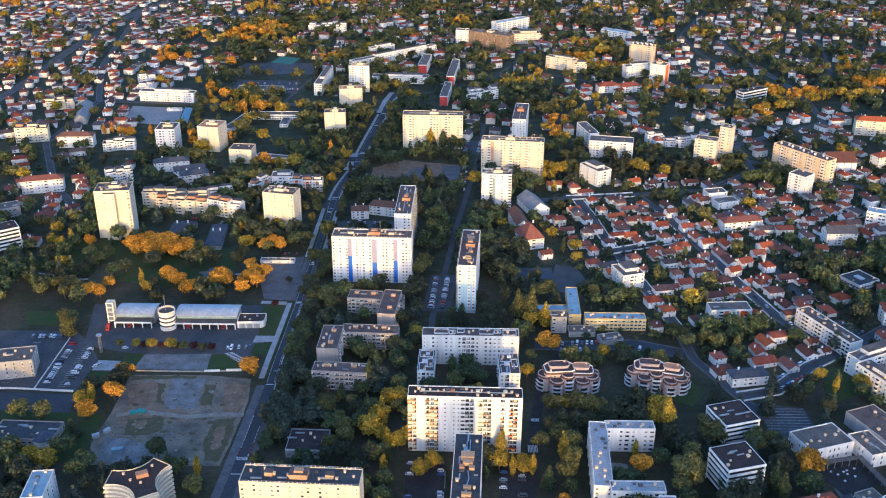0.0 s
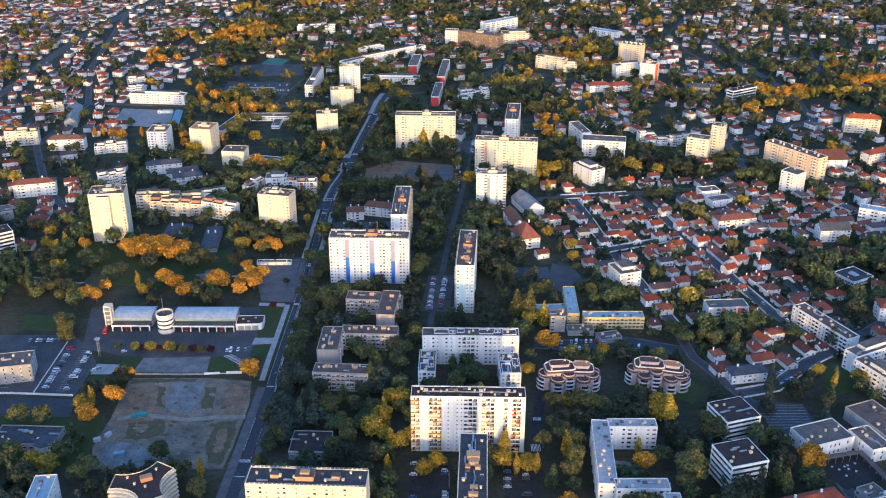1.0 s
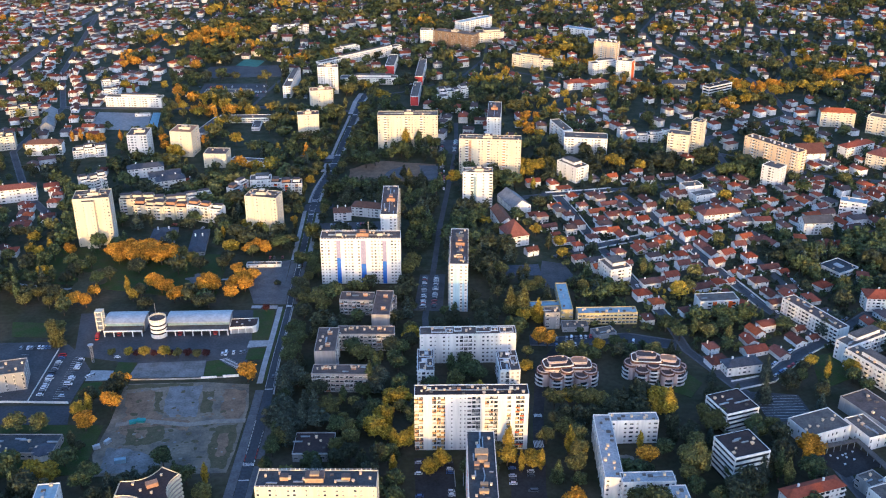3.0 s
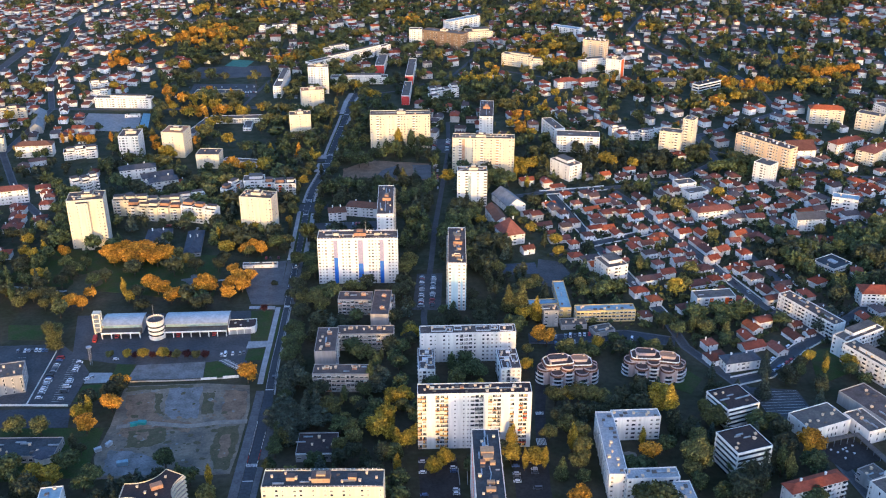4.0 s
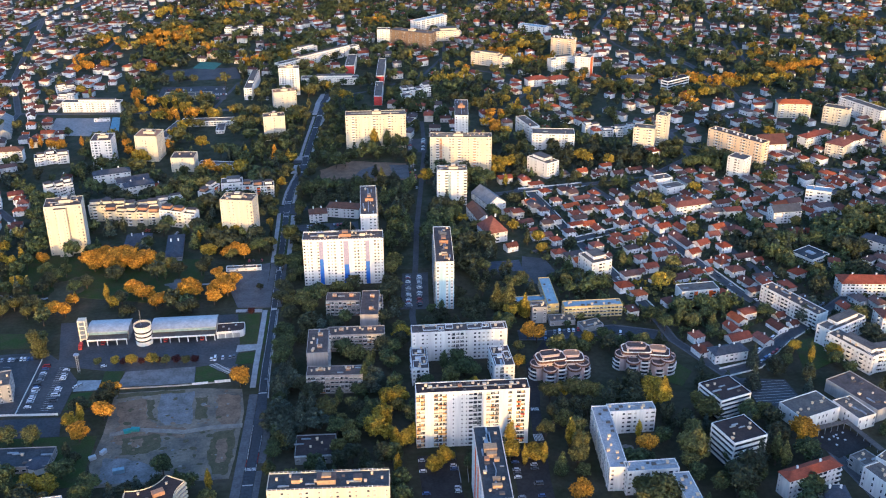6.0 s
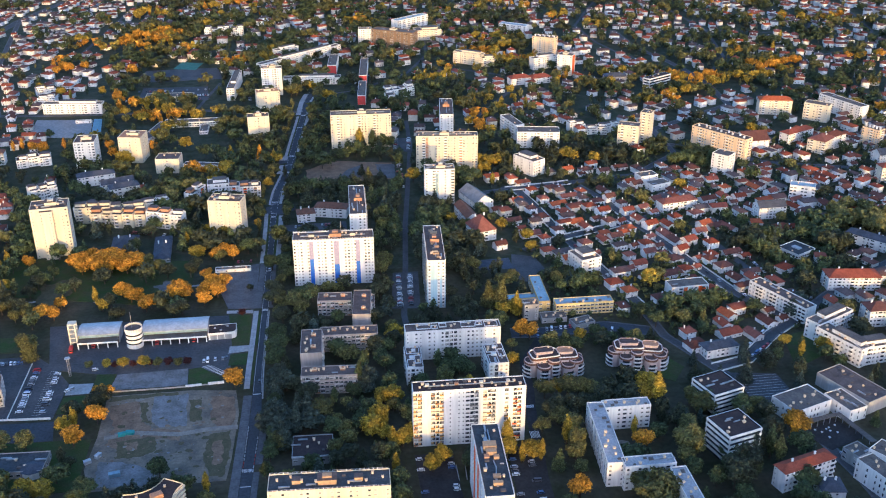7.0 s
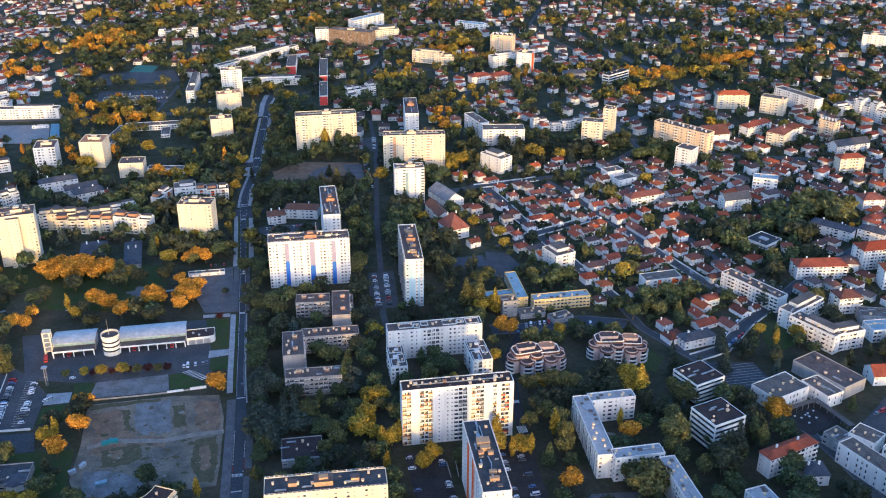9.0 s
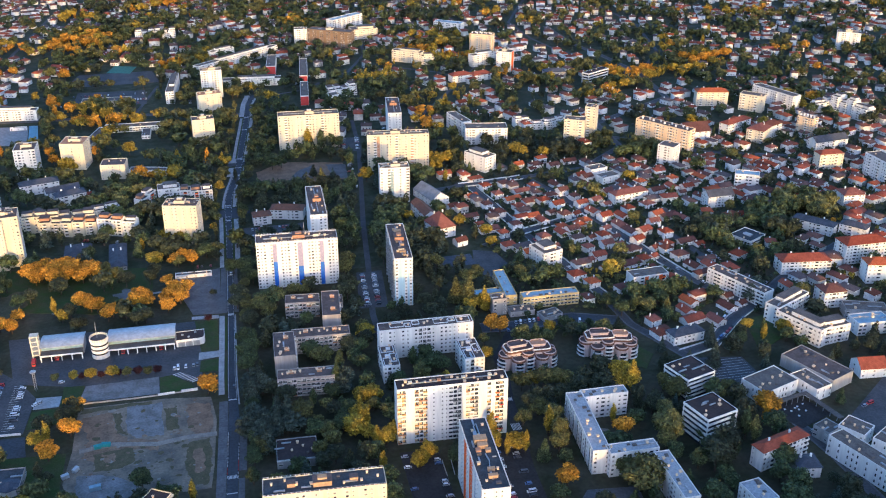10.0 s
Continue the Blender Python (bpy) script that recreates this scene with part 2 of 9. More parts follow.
# ---------------------------------------------------------------- shapes
class Shape:
    """Gathers faces of one mesh; every face has a slot of the material list."""

    def __init__(self):
        self.v, self.f, self.s = [], [], []

    def face(self, points, slot=0):
        k = len(self.v)
        self.v += [tuple(p) for p in points]
        self.f.append(tuple(range(k, k + len(points))))
        self.s.append(slot)

    def box(self, x0, x1, y0, y1, z0, z1, slot=0, bottom=True):
        k = len(self.v)
        self.v += [(x, y, z) for z in (z0, z1) for x, y in ((x0, y0), (x1, y0), (x1, y1), (x0, y1))]
        faces = [(4, 5, 6, 7), (0, 1, 5, 4), (1, 2, 6, 5), (2, 3, 7, 6), (3, 0, 4, 7)] + ([(3, 2, 1, 0)] if bottom else [])
        self.f += [tuple(k + i for i in f) for f in faces]
        self.s += [slot] * len(faces)
        return self

    def prism(self, ring, z0, z1, slot=0, cap=True):
        k, n = len(self.v), len(ring)
        self.v += [(x, y, z) for z in (z0, z1) for x, y in ring]
        self.f += [(k + i, k + (i + 1) % n, k + n + (i + 1) % n, k + n + i) for i in range(n)]
        self.s += [slot] * n
        if cap:
            self.f += [tuple(k + n + i for i in range(n)), tuple(k + n - 1 - i for i in range(n))]
            self.s += [slot] * 2
        return self

    def rim(self, w, d, z0, z1, t, slot=0):
        """A low wall round a rectangle, t thick."""
        a, b = w / 2, d / 2
        self.box(-a, a, -b, -b + t, z0, z1, slot), self.box(-a, a, b - t, b, z0, z1, slot)
        self.box(-a, -a + t, -b + t, b - t, z0, z1, slot), self.box(a - t, a, -b + t, b - t, z0, z1, slot)
        return self

    def mesh(self, name, mats):
        me = bpy.data.meshes.new(name)
        me.from_pydata(self.v, [], self.f)
        for m in mats if isinstance(mats, (list, tuple)) else [mats]:
            me.materials.append(m)
        me.polygons.foreach_set("material_index", self.s)
        me.update()
        return me


def part(name, me, parent, m=None, label=""):
    ob = new(name, me)
    ob.parent = parent
    if m is not None:
        ob.matrix_basis = m
    return tagged(ob, label)


def root(name, x, y, rot, label, category, group="", kind=""):
    ob = new(name)
    ob.matrix_basis = pose(x, y, 0, 0, 0, rot)
    return tagged(ob, label, category, group, kind)


# ---------------------------------------------------------------- what is taken on the ground
CELL, X0, Y0 = 2.5, -1300.0, 150.0
taken = np.zeros((1040, 800), bool)


def mark(x, y, w, d, rot=0.0, margin=1.0):
    a = radians(rot)
    r = math.hypot(w, d) / 2 + margin
    i0, i1 = max(0, int((x - r - X0) / CELL)), min(taken.shape[0], int((x + r - X0) / CELL) + 2)
    j0, j1 = max(0, int((y - r - Y0) / CELL)), min(taken.shape[1], int((y + r - Y0) / CELL) + 2)
    if i1 <= i0 or j1 <= j0:
        return
    gx, gy = np.meshgrid(X0 + CELL * (np.arange(i0, i1) + 0.5) - x, Y0 + CELL * (np.arange(j0, j1) + 0.5) - y, indexing="ij")
    u, v = gx * math.cos(a) + gy * math.sin(a), -gx * math.sin(a) + gy * math.cos(a)
    taken[i0:i1, j0:j1] |= (np.abs(u) < w / 2 + margin) & (np.abs(v) < d / 2 + margin)


def is_free(x, y, r=0.0):
    i, j, k = int((x - X0) / CELL), int((y - Y0) / CELL), int(math.ceil(r / CELL))
    if not (k <= i < taken.shape[0] - k and k <= j < taken.shape[1] - k):
        return False
    return not taken[i - k:i + k + 1, j - k:j + k + 1].any()


# ---------------------------------------------------------------- ground, roads, yards
def ground_sheet():
    s = Shape()
    s.box(-6000, 6000, -3000, 9000, -0.6, 0.0)
    tagged(new("gardens", Shape().box(-1500, 1500, 700, 2400, -0.3, 0.012).mesh("gardens", GARDENS)), "pale worn gardens, paths and yards between the houses", "ground", kind="structure")
    tagged(new("ground", s.mesh("ground", GROUND)), "dark grassy suburban ground under trees and gardens", "ground", kind="structure")


def strip(points, width, z0, z1):
    """A slab of even width along a bent line."""
    s = Shape()
    left, right = [], []
    for i, p in enumerate(points):
        a, b = points[max(0, i - 1)], points[min(len(points) - 1, i + 1)]
        n = Vector((-(b[1] - a[1]), b[0] - a[0])).normalized() * width / 2
        left.append((p[0] + n.x, p[1] + n.y)), right.append((p[0] - n.x, p[1] - n.y))
    for i in range(len(points) - 1):
        s.prism([right[i], right[i + 1], left[i + 1], left[i]], z0, z1)
    return s


level = [0]


def lift():
    """A little more height for each flat sheet, so that no two lie in one plane."""
    level[0] += 1
    return 0.0035 * level[0]


def road(points, width, m=None, name="road", label="grey asphalt street between gardens", walk_width=1.3, z=0.05):
    z += lift()
    tagged(new(name, strip(points, width, -0.2, z).mesh(name, m or ASPHALT)), label, "road", kind="structure")
    for a, b in zip(points, points[1:]):
        mark((a[0] + b[0]) / 2, (a[1] + b[1]) / 2, math.hypot(b[0] - a[0], b[1] - a[1]), width + 2 * walk_width, math.degrees(math.atan2(b[1] - a[1], b[0] - a[0])), 0.5)
    if walk_width:
        for side in (1, -1):
            shifted = []
            for i, p in enumerate(points):
                a, b = points[max(0, i - 1)], points[min(len(points) - 1, i + 1)]
                n = Vector((-(b[1] - a[1]), b[0] - a[0])).normalized() * side * (width / 2 + walk_width / 2)
                shifted.append((p[0] + n.x, p[1] + n.y))
            tagged(new("pavement", strip(shifted, walk_width, -0.2, z + 0.12).mesh("pavement", SIDEWALK if walk_width < 2 else PAVING)), "raised pavement with a kerb beside the street", "pavement", kind="structure")


def patch(ring, m, name, label, category, z=0.04, block_trees=True, margin=0.0):
    """A flat area with a straight-sided outline."""
    s = Shape().prism(ring, -0.2, z + lift())
    ob = tagged(new(name, s.mesh(name, m)), label, category, kind="structure")
    if block_trees:
        xs, ys = [p[0] for p in ring], [p[1] for p in ring]
        n = len(ring)
        for i in range(int((min(xs) - X0) / CELL), int((max(xs) - X0) / CELL) + 1):
            for j in range(int((min(ys) - Y0) / CELL), int((max(ys) - Y0) / CELL) + 1):
                x, y = X0 + CELL * (i + 0.5), Y0 + CELL * (j + 0.5)
                inside = False
                for k in range(n):
                    (ax, ay), (bx, by) = ring[k], ring[(k + 1) % n]
                    if (ay > y) != (by > y) and x < (bx - ax) * (y - ay) / (by - ay) + ax:
                        inside = not inside
                if inside and 0 <= i < taken.shape[0] and 0 <= j < taken.shape[1]:
                    taken[i, j] = True
    return ob


def blob(x, y, rx, ry, seed, n=26):
    """An uneven round outline."""
    rnd = random.Random(seed)
    k = [rnd.uniform(-0.16, 0.16) for _ in range(4)]
    return [(x + rx * math.cos(a) * r, y + ry * math.sin(a) * r) for a in (2 * math.pi * i / n for i in range(n))
            for r in (1 + k[0] * math.cos(2 * a) + k[1] * math.sin(3 * a) + k[2] * math.cos(5 * a) + k[3] * math.sin(7 * a),)]


ground_sheet()
# west and east edge of the avenue's carriageway
AVENUE_EDGES = [(300, -133.5, -127.0), (400, -129.5, -123.2), (445, -127.3, -121.0), (471, -126.0, -119.5), (496, -125.0, -118.2), (516, -124.0, -117.6), (536, -123.6, -118.0), (562, -123.2, -118.2), (599, -122.0, -117.2), (640, -120.9, -116.2), (665, -120.7, -115.7), (709, -119.6, -114.9), (764, -118.7, -113.6), (794, -118.2, -113.0), (819, -118.0, -112.7),
                (837, -118.2, -111.8), (859, -117.2, -110.8), (881, -115.2, -109.4), (934, -106.4, -100.0), (985, -101.6, -95.6), (1021, -98.4, -92.4), (1072, -93.2, -87.2), (1123, -88.4, -82.4), (1169, -84.6, -78.8), (1204, -78.5, -71.0)]
AVENUE_LINE = [((a + b) / 2, y) for y, a, b in AVENUE_EDGES[:16]]
AVENUE_END = [((a + b) / 2, y) for y, a, b in AVENUE_EDGES[15:]]


def edge_x(y, side):
    """East-west place of one edge of the carriageway."""
    return float(np.interp(y, [e[0] for e in AVENUE_EDGES], [e[1 if side < 0 else 2] for e in AVENUE_EDGES]))


def avenue_strip(y0, y1, side, near, far, top, m, name, label, category="pavement", pieces=10):
    """A strip along the avenue, from near to far metres outside one edge of the carriageway."""
    s = Shape()
    ys = [y0 + (y1 - y0) * k / pieces for k in range(pieces + 1)]
    for a, b in zip(ys, ys[1:]):
        ring = [(edge_x(a, side) + side * near, a), (edge_x(a, side) + side * far, a), (edge_x(b, side) + side * far, b), (edge_x(b, side) + side * near, b)]
        s.prism(ring if side > 0 else ring[::-1], -0.2, top)
    return tagged(new(name, s.mesh(name, m)), label, category, kind="structure")


carriageway = Shape()
for (y0, a0, b0), (y1, a1, b1) in zip(AVENUE_EDGES, AVENUE_EDGES[1:]):
    carriageway.prism([(a0, y0), (b0, y0), (b1, y1), (a1, y1)], -0.2, 0.06)
    mark((a0 + b0) / 2, (y0 + y1) / 2, 15 if y0 > 540 else 18, y1 - y0, 0, 1.0)
tagged(new("road", carriageway.mesh("road", AVENUE)), "dark asphalt avenue between pale pavements", "road", kind="structure")
tagged(new("junction", Shape().prism([(-124, 826), (-108, 822), (-96, 832), (-96, 840), (-108, 846), (-122, 842)], -0.2, 0.064).mesh("junction", AVENUE)), "dark asphalt side-street junction on the avenue", "road", kind="structure")
tagged(new("junction", Shape().prism([(-116, 950), (-103, 958), (-88, 955), (-84, 962), (-100, 972), (-112, 962)], -0.2, 0.064).mesh("junction", AVENUE)), "dark asphalt side-street junction on the avenue", "road", kind="structure")
for y0, y1, side, near, far, m, label in (
        (300, 533, -1, 0.2, 5.4, SIDEWALK, "broad grey pavement beside the avenue"), (300, 455, 1, 0.2, 3.6, SIDEWALK, "grey pavement beside the avenue"), (462, 512, 1, 0.2, 4.4, SIDEWALK, "grey pavement beside the avenue"),
        (541, 644, -1, 2.2, 5.8, PAVING, "broad pale promenade along the avenue"), (528, 644, 1, 0.2, 1.1, PAVING, "narrow pale pavement along the avenue"), (648, 722, -1, 0.3, 4.6, SIDEWALK, "grey pavement at the edge of the plaza"),
        (648, 722, 1, 0.3, 3.2, SIDEWALK, "grey pavement beside the avenue"), (724, 826, -1, 1.9, 5.2, PAVING, "pale pavement beside the avenue"), (724, 820, 1, 2.0, 6.0, PAVING, "pale pavement beside the avenue"),
        (846, 925, -1, 0.3, 2.4, PAVING, "pale pavement beside the avenue"), (848, 880, 1, 0.6, 4.4, PAVING, "pale pavement beside the avenue"), (882, 925, 1, 0.3, 2.0, PAVING, "pale pavement beside the avenue"),
        (926, 950, -1, 0.3, 6.4, PAVING, "pale paved corner of a side street"), (926, 952, 1, 1.6, 6.4, PAVING, "pale paved corner of a side street"), (964, 976, -1, 0.3, 8.5, PAVING, "pale paved corner of a side street"), (966, 1010, 1, 0.8, 6.4, PAVING, "broad pale pavement beside the avenue"),
        (976, 1112, -1, 1.5, 4.4, PAVING, "pale pavement beside the avenue"), (1010, 1060, 1, 1.3, 4.6, PAVING, "pale pavement beside the avenue"), (1076, 1112, 1, 0.8, 4.4, PAVING, "pale pavement beside the avenue"), (1118, 1204, -1, 0.4, 6.0, PAVING, "broad pale pavement at the bend of the avenue"), (1118, 1190, 1, 0.3, 2.8, PAVING, "pale pavement beside the avenue")):
    avenue_strip(y0, y1, side, near, far, 0.19, m, "pavement", label)
for y0, y1, side, near, far in ((545, 586, -1, 0.35, 1.9), (596, 640, -1, 0.35, 1.9), (726, 776, -1, 0.3, 1.6), (782, 822, -1, 0.3, 1.6), (730, 776, 1, 0.3, 1.7), (784, 816, 1, 0.3, 1.7), (980, 1012, -1, 0.25, 1.3), (1020, 1066, -1, 0.25, 1.3), (1074, 1108, -1, 0.25, 1.3), (1014, 1056, 1, 0.25, 1.1)):
    avenue_strip(y0, y1, side, near, far, 0.21, GRASS, "planting_strip", "dark planted strip between avenue and pavement", "planting", 4)
for y, deep in ((443, 0.7), (534, 0.9), (664, 0.8), (709, 0.8), (722, 0.6), (826, 0.6), (848, 0.6), (930, 0.6), (950, 0.8), (978, 0.7), (1114, 0.6)):
    tagged(new("trim", Shape().box(edge_x(y, -1) + 0.3, edge_x(y, 1) - 0.3, y - deep / 2, y + deep / 2, 0, 0.085).mesh("trim", PAINT)), "white stop line painted across the avenue", "road marking", kind="structure")
for y in (457, 645, 662, 736, 818, 852, 928, 975, 1070, 1116):
    crossing = Shape()
    for i in range(8):
        x = edge_x(y, -1) + 0.4 + i * (edge_x(y, 1) - edge_x(y, -1) - 0.8) / 8
        crossing.box(x, x + 0.38, y - 1.4, y + 1.4, 0.0, 0.09)
    tagged(new("trim", crossing.mesh("trim", PAINT)), "white zebra crossing painted on asphalt", "road marking", kind="structure")
for x0, x1, y0, y1 in ((39.6, 45.4, 465.2, 471.8), (43.4, 48.4, 495.8, 498.8)):
    crossing = Shape()
    for i in range(7):
        x = x0 + i * (x1 - x0) / 7
        crossing.box(x, x + 0.45, y0, y1, 0.0, 0.12)
    tagged(new("trim", crossing.mesh("trim", PAINT)), "white zebra crossing painted on asphalt", "road marking", kind="structure")
edge_lines = Shape()
for i in range(170):
    y = 536 + 4 * i
    for side in (-1, 1):
        x, x2 = edge_x(y, side) - side * 0.35, edge_x(y + 3.9, side) - side * 0.35
        if i % 2 or y < 726:
            edge_lines.prism([(x - 0.09, y), (x + 0.09, y), (x2 + 0.09, y + 3.9), (x2 - 0.09, y + 3.9)], 0.0, 0.08)
tagged(new("trim", edge_lines.mesh("trim", PAINT)), "thin white edge lines painted on the avenue", "road marking", kind="structure")
tagged(new("pavement", Shape().prism([(-141.5, 586), (-126.8, 588), (-126.8, 595.5), (-141, 595.5)], -0.2, 0.2).mesh("pavement", PAVING)), "pale footpath across the lawn beside the avenue", "pavement", kind="structure")
tagged(new("pavement", Shape().prism([(-146, 643), (-127, 641), (-127, 646), (-146, 647)], -0.2, 0.2).mesh("pavement", PAVING)), "pale footpath across the lawn beside the avenue", "pavement", kind="structure")

# residential streets
road([(100, 862), (111.7, 847), (118.3, 812), (123.3, 773), (130, 737), (142.7, 672), (154, 612), (157, 570), (176, 524), (205, 460), (212, 400), (214, 330)], 5)
road([(169, 864), (182, 827), (201, 748), (215, 686), (230, 627), (241, 600), (256, 580)], 5)
road([(90, 719), (120, 735.8), (163, 752), (199, 767), (240, 784)], 5)
road([(60, 845), (102, 855), (136, 859), (193, 869), (234, 876), (295, 930), (298, 1010)], 5)
road([(176, 524), (200, 531), (232, 561), (262, 582), (300, 612), (380, 660)], 6)
road([(52, 587), (75, 585), (121, 588), (152, 576)], 11, AVENUE, walk_width=1.3)
road([(33, 330), (38, 430), (42.5, 468), (46, 498), (49, 514), (53, 547), (74, 583)], 6.5, COURT_ASPHALT, walk_width=0)
road([(-19, 560), (-19, 623), (-9.5, 706), (-1.6, 784), (10.6, 878), (25, 992), (30, 1080)], 4.5, walk_width=0)
road([(-80, 1190), (-17, 1213), (54, 1289), (90, 1380), (100, 1500)], 4.5, walk_width=0)
road([(-330, 800), (-380, 870), (-402, 914), (-440, 1000), (-436, 1160), (-485, 1320), (-540, 1700)], 5)
road([(-561, 1000), (-560, 1168), (-556, 1260), (-561, 1380), (-560, 1524), (-540, 1697), (-500, 1850)], 10)
road([(399, 1500), (399, 1384), (418, 1301), (432, 1200), (420, 1090), (298, 1010)], 6)
road([(298, 960), (380, 890), (470, 860), (600, 830)], 6)
road([(248, 730), (254, 690), (259, 655)], 6, walk_width=0)
road([(451, 1761), (405, 1665), (349, 1538), (351, 1423), (365, 1353), (393, 1288), (418, 1200)], 4.5, walk_width=0)
road([(115, 1087), (152, 1148), (184, 1208), (216, 1259), (264, 1340)], 5, walk_width=0)
road([(264, 1497), (305, 1445), (349, 1450)], 5, walk_width=0)
road([(560, 1800), (540, 1653), (545, 1480), (505, 1309), (432, 1200)], 5, walk_width=0)
road([(123, 1297), (171, 1263), (193, 1220)], 5, walk_width=0)
road([(-213, 1145), (-198, 1228), (-190, 1270)], 4, walk_width=0)
road([(847, 1600), (800, 1436), (730, 1341), (620, 1290), (505, 1309)], 4, walk_width=0)
road([(730, 1504), (690, 1430), (545, 1480)], 5, walk_width=0)
road([(-400, 1408), (-384, 1610), (-368, 1827)], 5, walk_width=0)
road([(-92, 1130), (-200, 1150), (-310, 1150), (-436, 1160)], 5)

# yards, car parks, lawns
patch([(-213, 544), (-162, 544), (-134, 540), (-131, 515), (-133, 470), (-135, 450), (-207.8, 450), (-214, 470), (-212, 500)], YARD, "yard", "pale crushed-stone building yard behind a fence", "yard", 0.05)


def ragged(ring, seed, steps=7, shake=0.9):
    """The same outline with its edges frayed."""
    rnd = random.Random(seed)
    out = []
    for (ax, ay), (bx, by) in zip(ring, ring[1:] + ring[:1]):
        for k in range(steps):
            t = k / steps
            out.append((ax + (bx - ax) * t + rnd.uniform(-shake, shake), ay + (by - ay) * t + rnd.uniform(-shake, shake)))
    return out


for k, (m, ring) in enumerate((
        (BROWN_SOIL, [(-210, 533), (-193, 536), (-189, 514), (-180, 505), (-164, 501), (-164, 491), (-180, 495), (-192, 483), (-206, 492), (-204, 509)]),
        (WEEDS, [(-192, 534), (-187, 534), (-186, 519), (-182, 509), (-188, 513)]),
        (STONE_PAD, [(-185, 540), (-164, 540), (-161, 506), (-177, 505), (-183, 513)]),
        (WEEDS, [(-162, 533), (-155, 533), (-153, 509), (-160, 510)]),
        (BROWN_SOIL, [(-149, 536), (-135, 533), (-133, 510), (-135, 502), (-143, 502), (-147, 509)]),
        (WEEDS, [(-147, 494), (-135, 497), (-134, 472), (-137, 454), (-145, 455), (-149, 476)]),
        (BROWN_SOIL, [(-145, 486), (-139, 488), (-138, 466), (-143, 464)]),
        (WEEDS, [(-200, 495), (-179, 497), (-176, 484), (-184, 478), (-198, 478)]),
        (BROWN_SOIL, [(-195, 493), (-187, 493), (-187, 485), (-193, 485)]),
        (STONE_PAD, [(-207, 476), (-194, 475), (-172, 462), (-176, 452), (-206, 453)]),
        (WEEDS, [(-211, 543), (-170, 543), (-170, 540), (-211, 538)]))):
    patch(ragged(ring, k), m, "soil_patch", "uneven bare soil, stone and weeds in the yard", "ground", 0.09)
rubble_rnd, rubble = random.Random(61), Shape()
for k in range(170):
    x, y, r = rubble_rnd.uniform(-206, -137), rubble_rnd.uniform(452, 540), 0.35 + 1.5 * rubble_rnd.random() ** 3
    rubble.prism(blob(x, y, r * rubble_rnd.uniform(0.7, 1.6), r, k, 9), 0.0, 0.20 + 0.0004 * k, rubble_rnd.choice((0, 0, 1, 1, 2, 3)))
tagged(new("rubble", rubble.mesh("rubble", [WEEDS, BROWN_SOIL, DUST, STONE_PAD])), "scattered weeds, rubble and bare spots in the yard", "ground", kind="stuff")
patch([(-268, 640), (-140, 640), (-139, 563), (-190, 562), (-256, 581)], ASPHALT, "forecourt", "dark asphalt forecourt of the fire station", "yard", 0.05)
patch([(-211, 569), (-166.5, 570.5), (-165, 550.5), (-213.5, 551)], STONE_PAD, "gravel_lot", "worn grey gravel parking lot", "yard", 0.09)
patch([(-224, 571), (-211.5, 570), (-213.8, 549), (-222, 543), (-222, 530), (-241, 528), (-240, 546), (-224.3, 547.5)], GRASS, "lawn", "short green lawn beside the lot", "lawn", 0.10)
patch([(-166, 569.5), (-158, 571), (-146, 558), (-144, 550.8), (-164.6, 550.4)], GRASS, "lawn", "short green lawn beside the lot", "lawn", 0.10)
patch([(-239.5, 561.5), (-224.5, 560.5), (-224.8, 549), (-240, 549)], PAVING, "slab", "pale concrete slab on the car park", "yard", 0.10)
for i in range(9):
    u, v = -157.5 + 1.5 * i, 570.5 - 1.35 * i
    tagged(new("trim", Shape().prism([(u, v), (u + 5.2, v + 2.2), (u + 5.0, v + 2.7), (u - 0.2, v + 0.5)], 0, 0.30).mesh("trim", PAINT)), "thin white slanted line painted on the car park", "road marking", kind="structure")
patch([(-340, 600), (-268, 600), (-252, 582), (-240, 562), (-242, 524), (-340, 527)], ASPHALT, "car_park", "dark asphalt car park with marked bays", "car park", 0.05)
patch([(-345, 524.5), (-240.5, 520.5), (-237, 500.5), (-345, 505)], AVENUE, "road", "broad dark asphalt street beside the car park", "road", 0.04)
patch([(-300, 503), (-215, 499), (-215, 452), (-300, 450)], GRASS, "lawn", "shaded lawn round the community hall", "lawn", 0.04, False)
patch([(-157, 718), (-124.6, 723), (-125.4, 648), (-145, 650), (-155.5, 688)], SIDEWALK, "plaza", "worn grey asphalt plaza among autumn trees", "yard", 0.05)
patch([(-144, 640), (-128, 638.5), (-128, 596.5), (-139.6, 596.5)], GRASS, "lawn", "narrow lawn beside the promenade", "lawn", 0.06, False)
patch([(-140, 584.5), (-128.2, 585), (-129.2, 570.5), (-140.8, 570.5)], GRASS, "lawn", "short lawn beside the fire station", "lawn", 0.08, False)
patch([(-340, 700), (-175, 655), (-175, 735), (-330, 760)], GRASS, "lawn", "park lawn under scattered autumn trees", "lawn", 0.03, False)
tagged(new("track", strip([(-208, 499), (-190, 502), (-165, 497), (-148, 500), (-131, 500)], 4.0, -0.2, 0.31).mesh("track", DUST)), "pale dusty vehicle track across the yard", "path", kind="structure")
patch(blob(-190, 692, 12, 9, 71), STONE_PAD, "play_area", "grey rounded play area in the park", "yard", 0.07)
patch(blob(-276, 692, 13, 19, 72), WEEDS, "lawn", "worn brown lawn in the park", "lawn", 0.06, False)
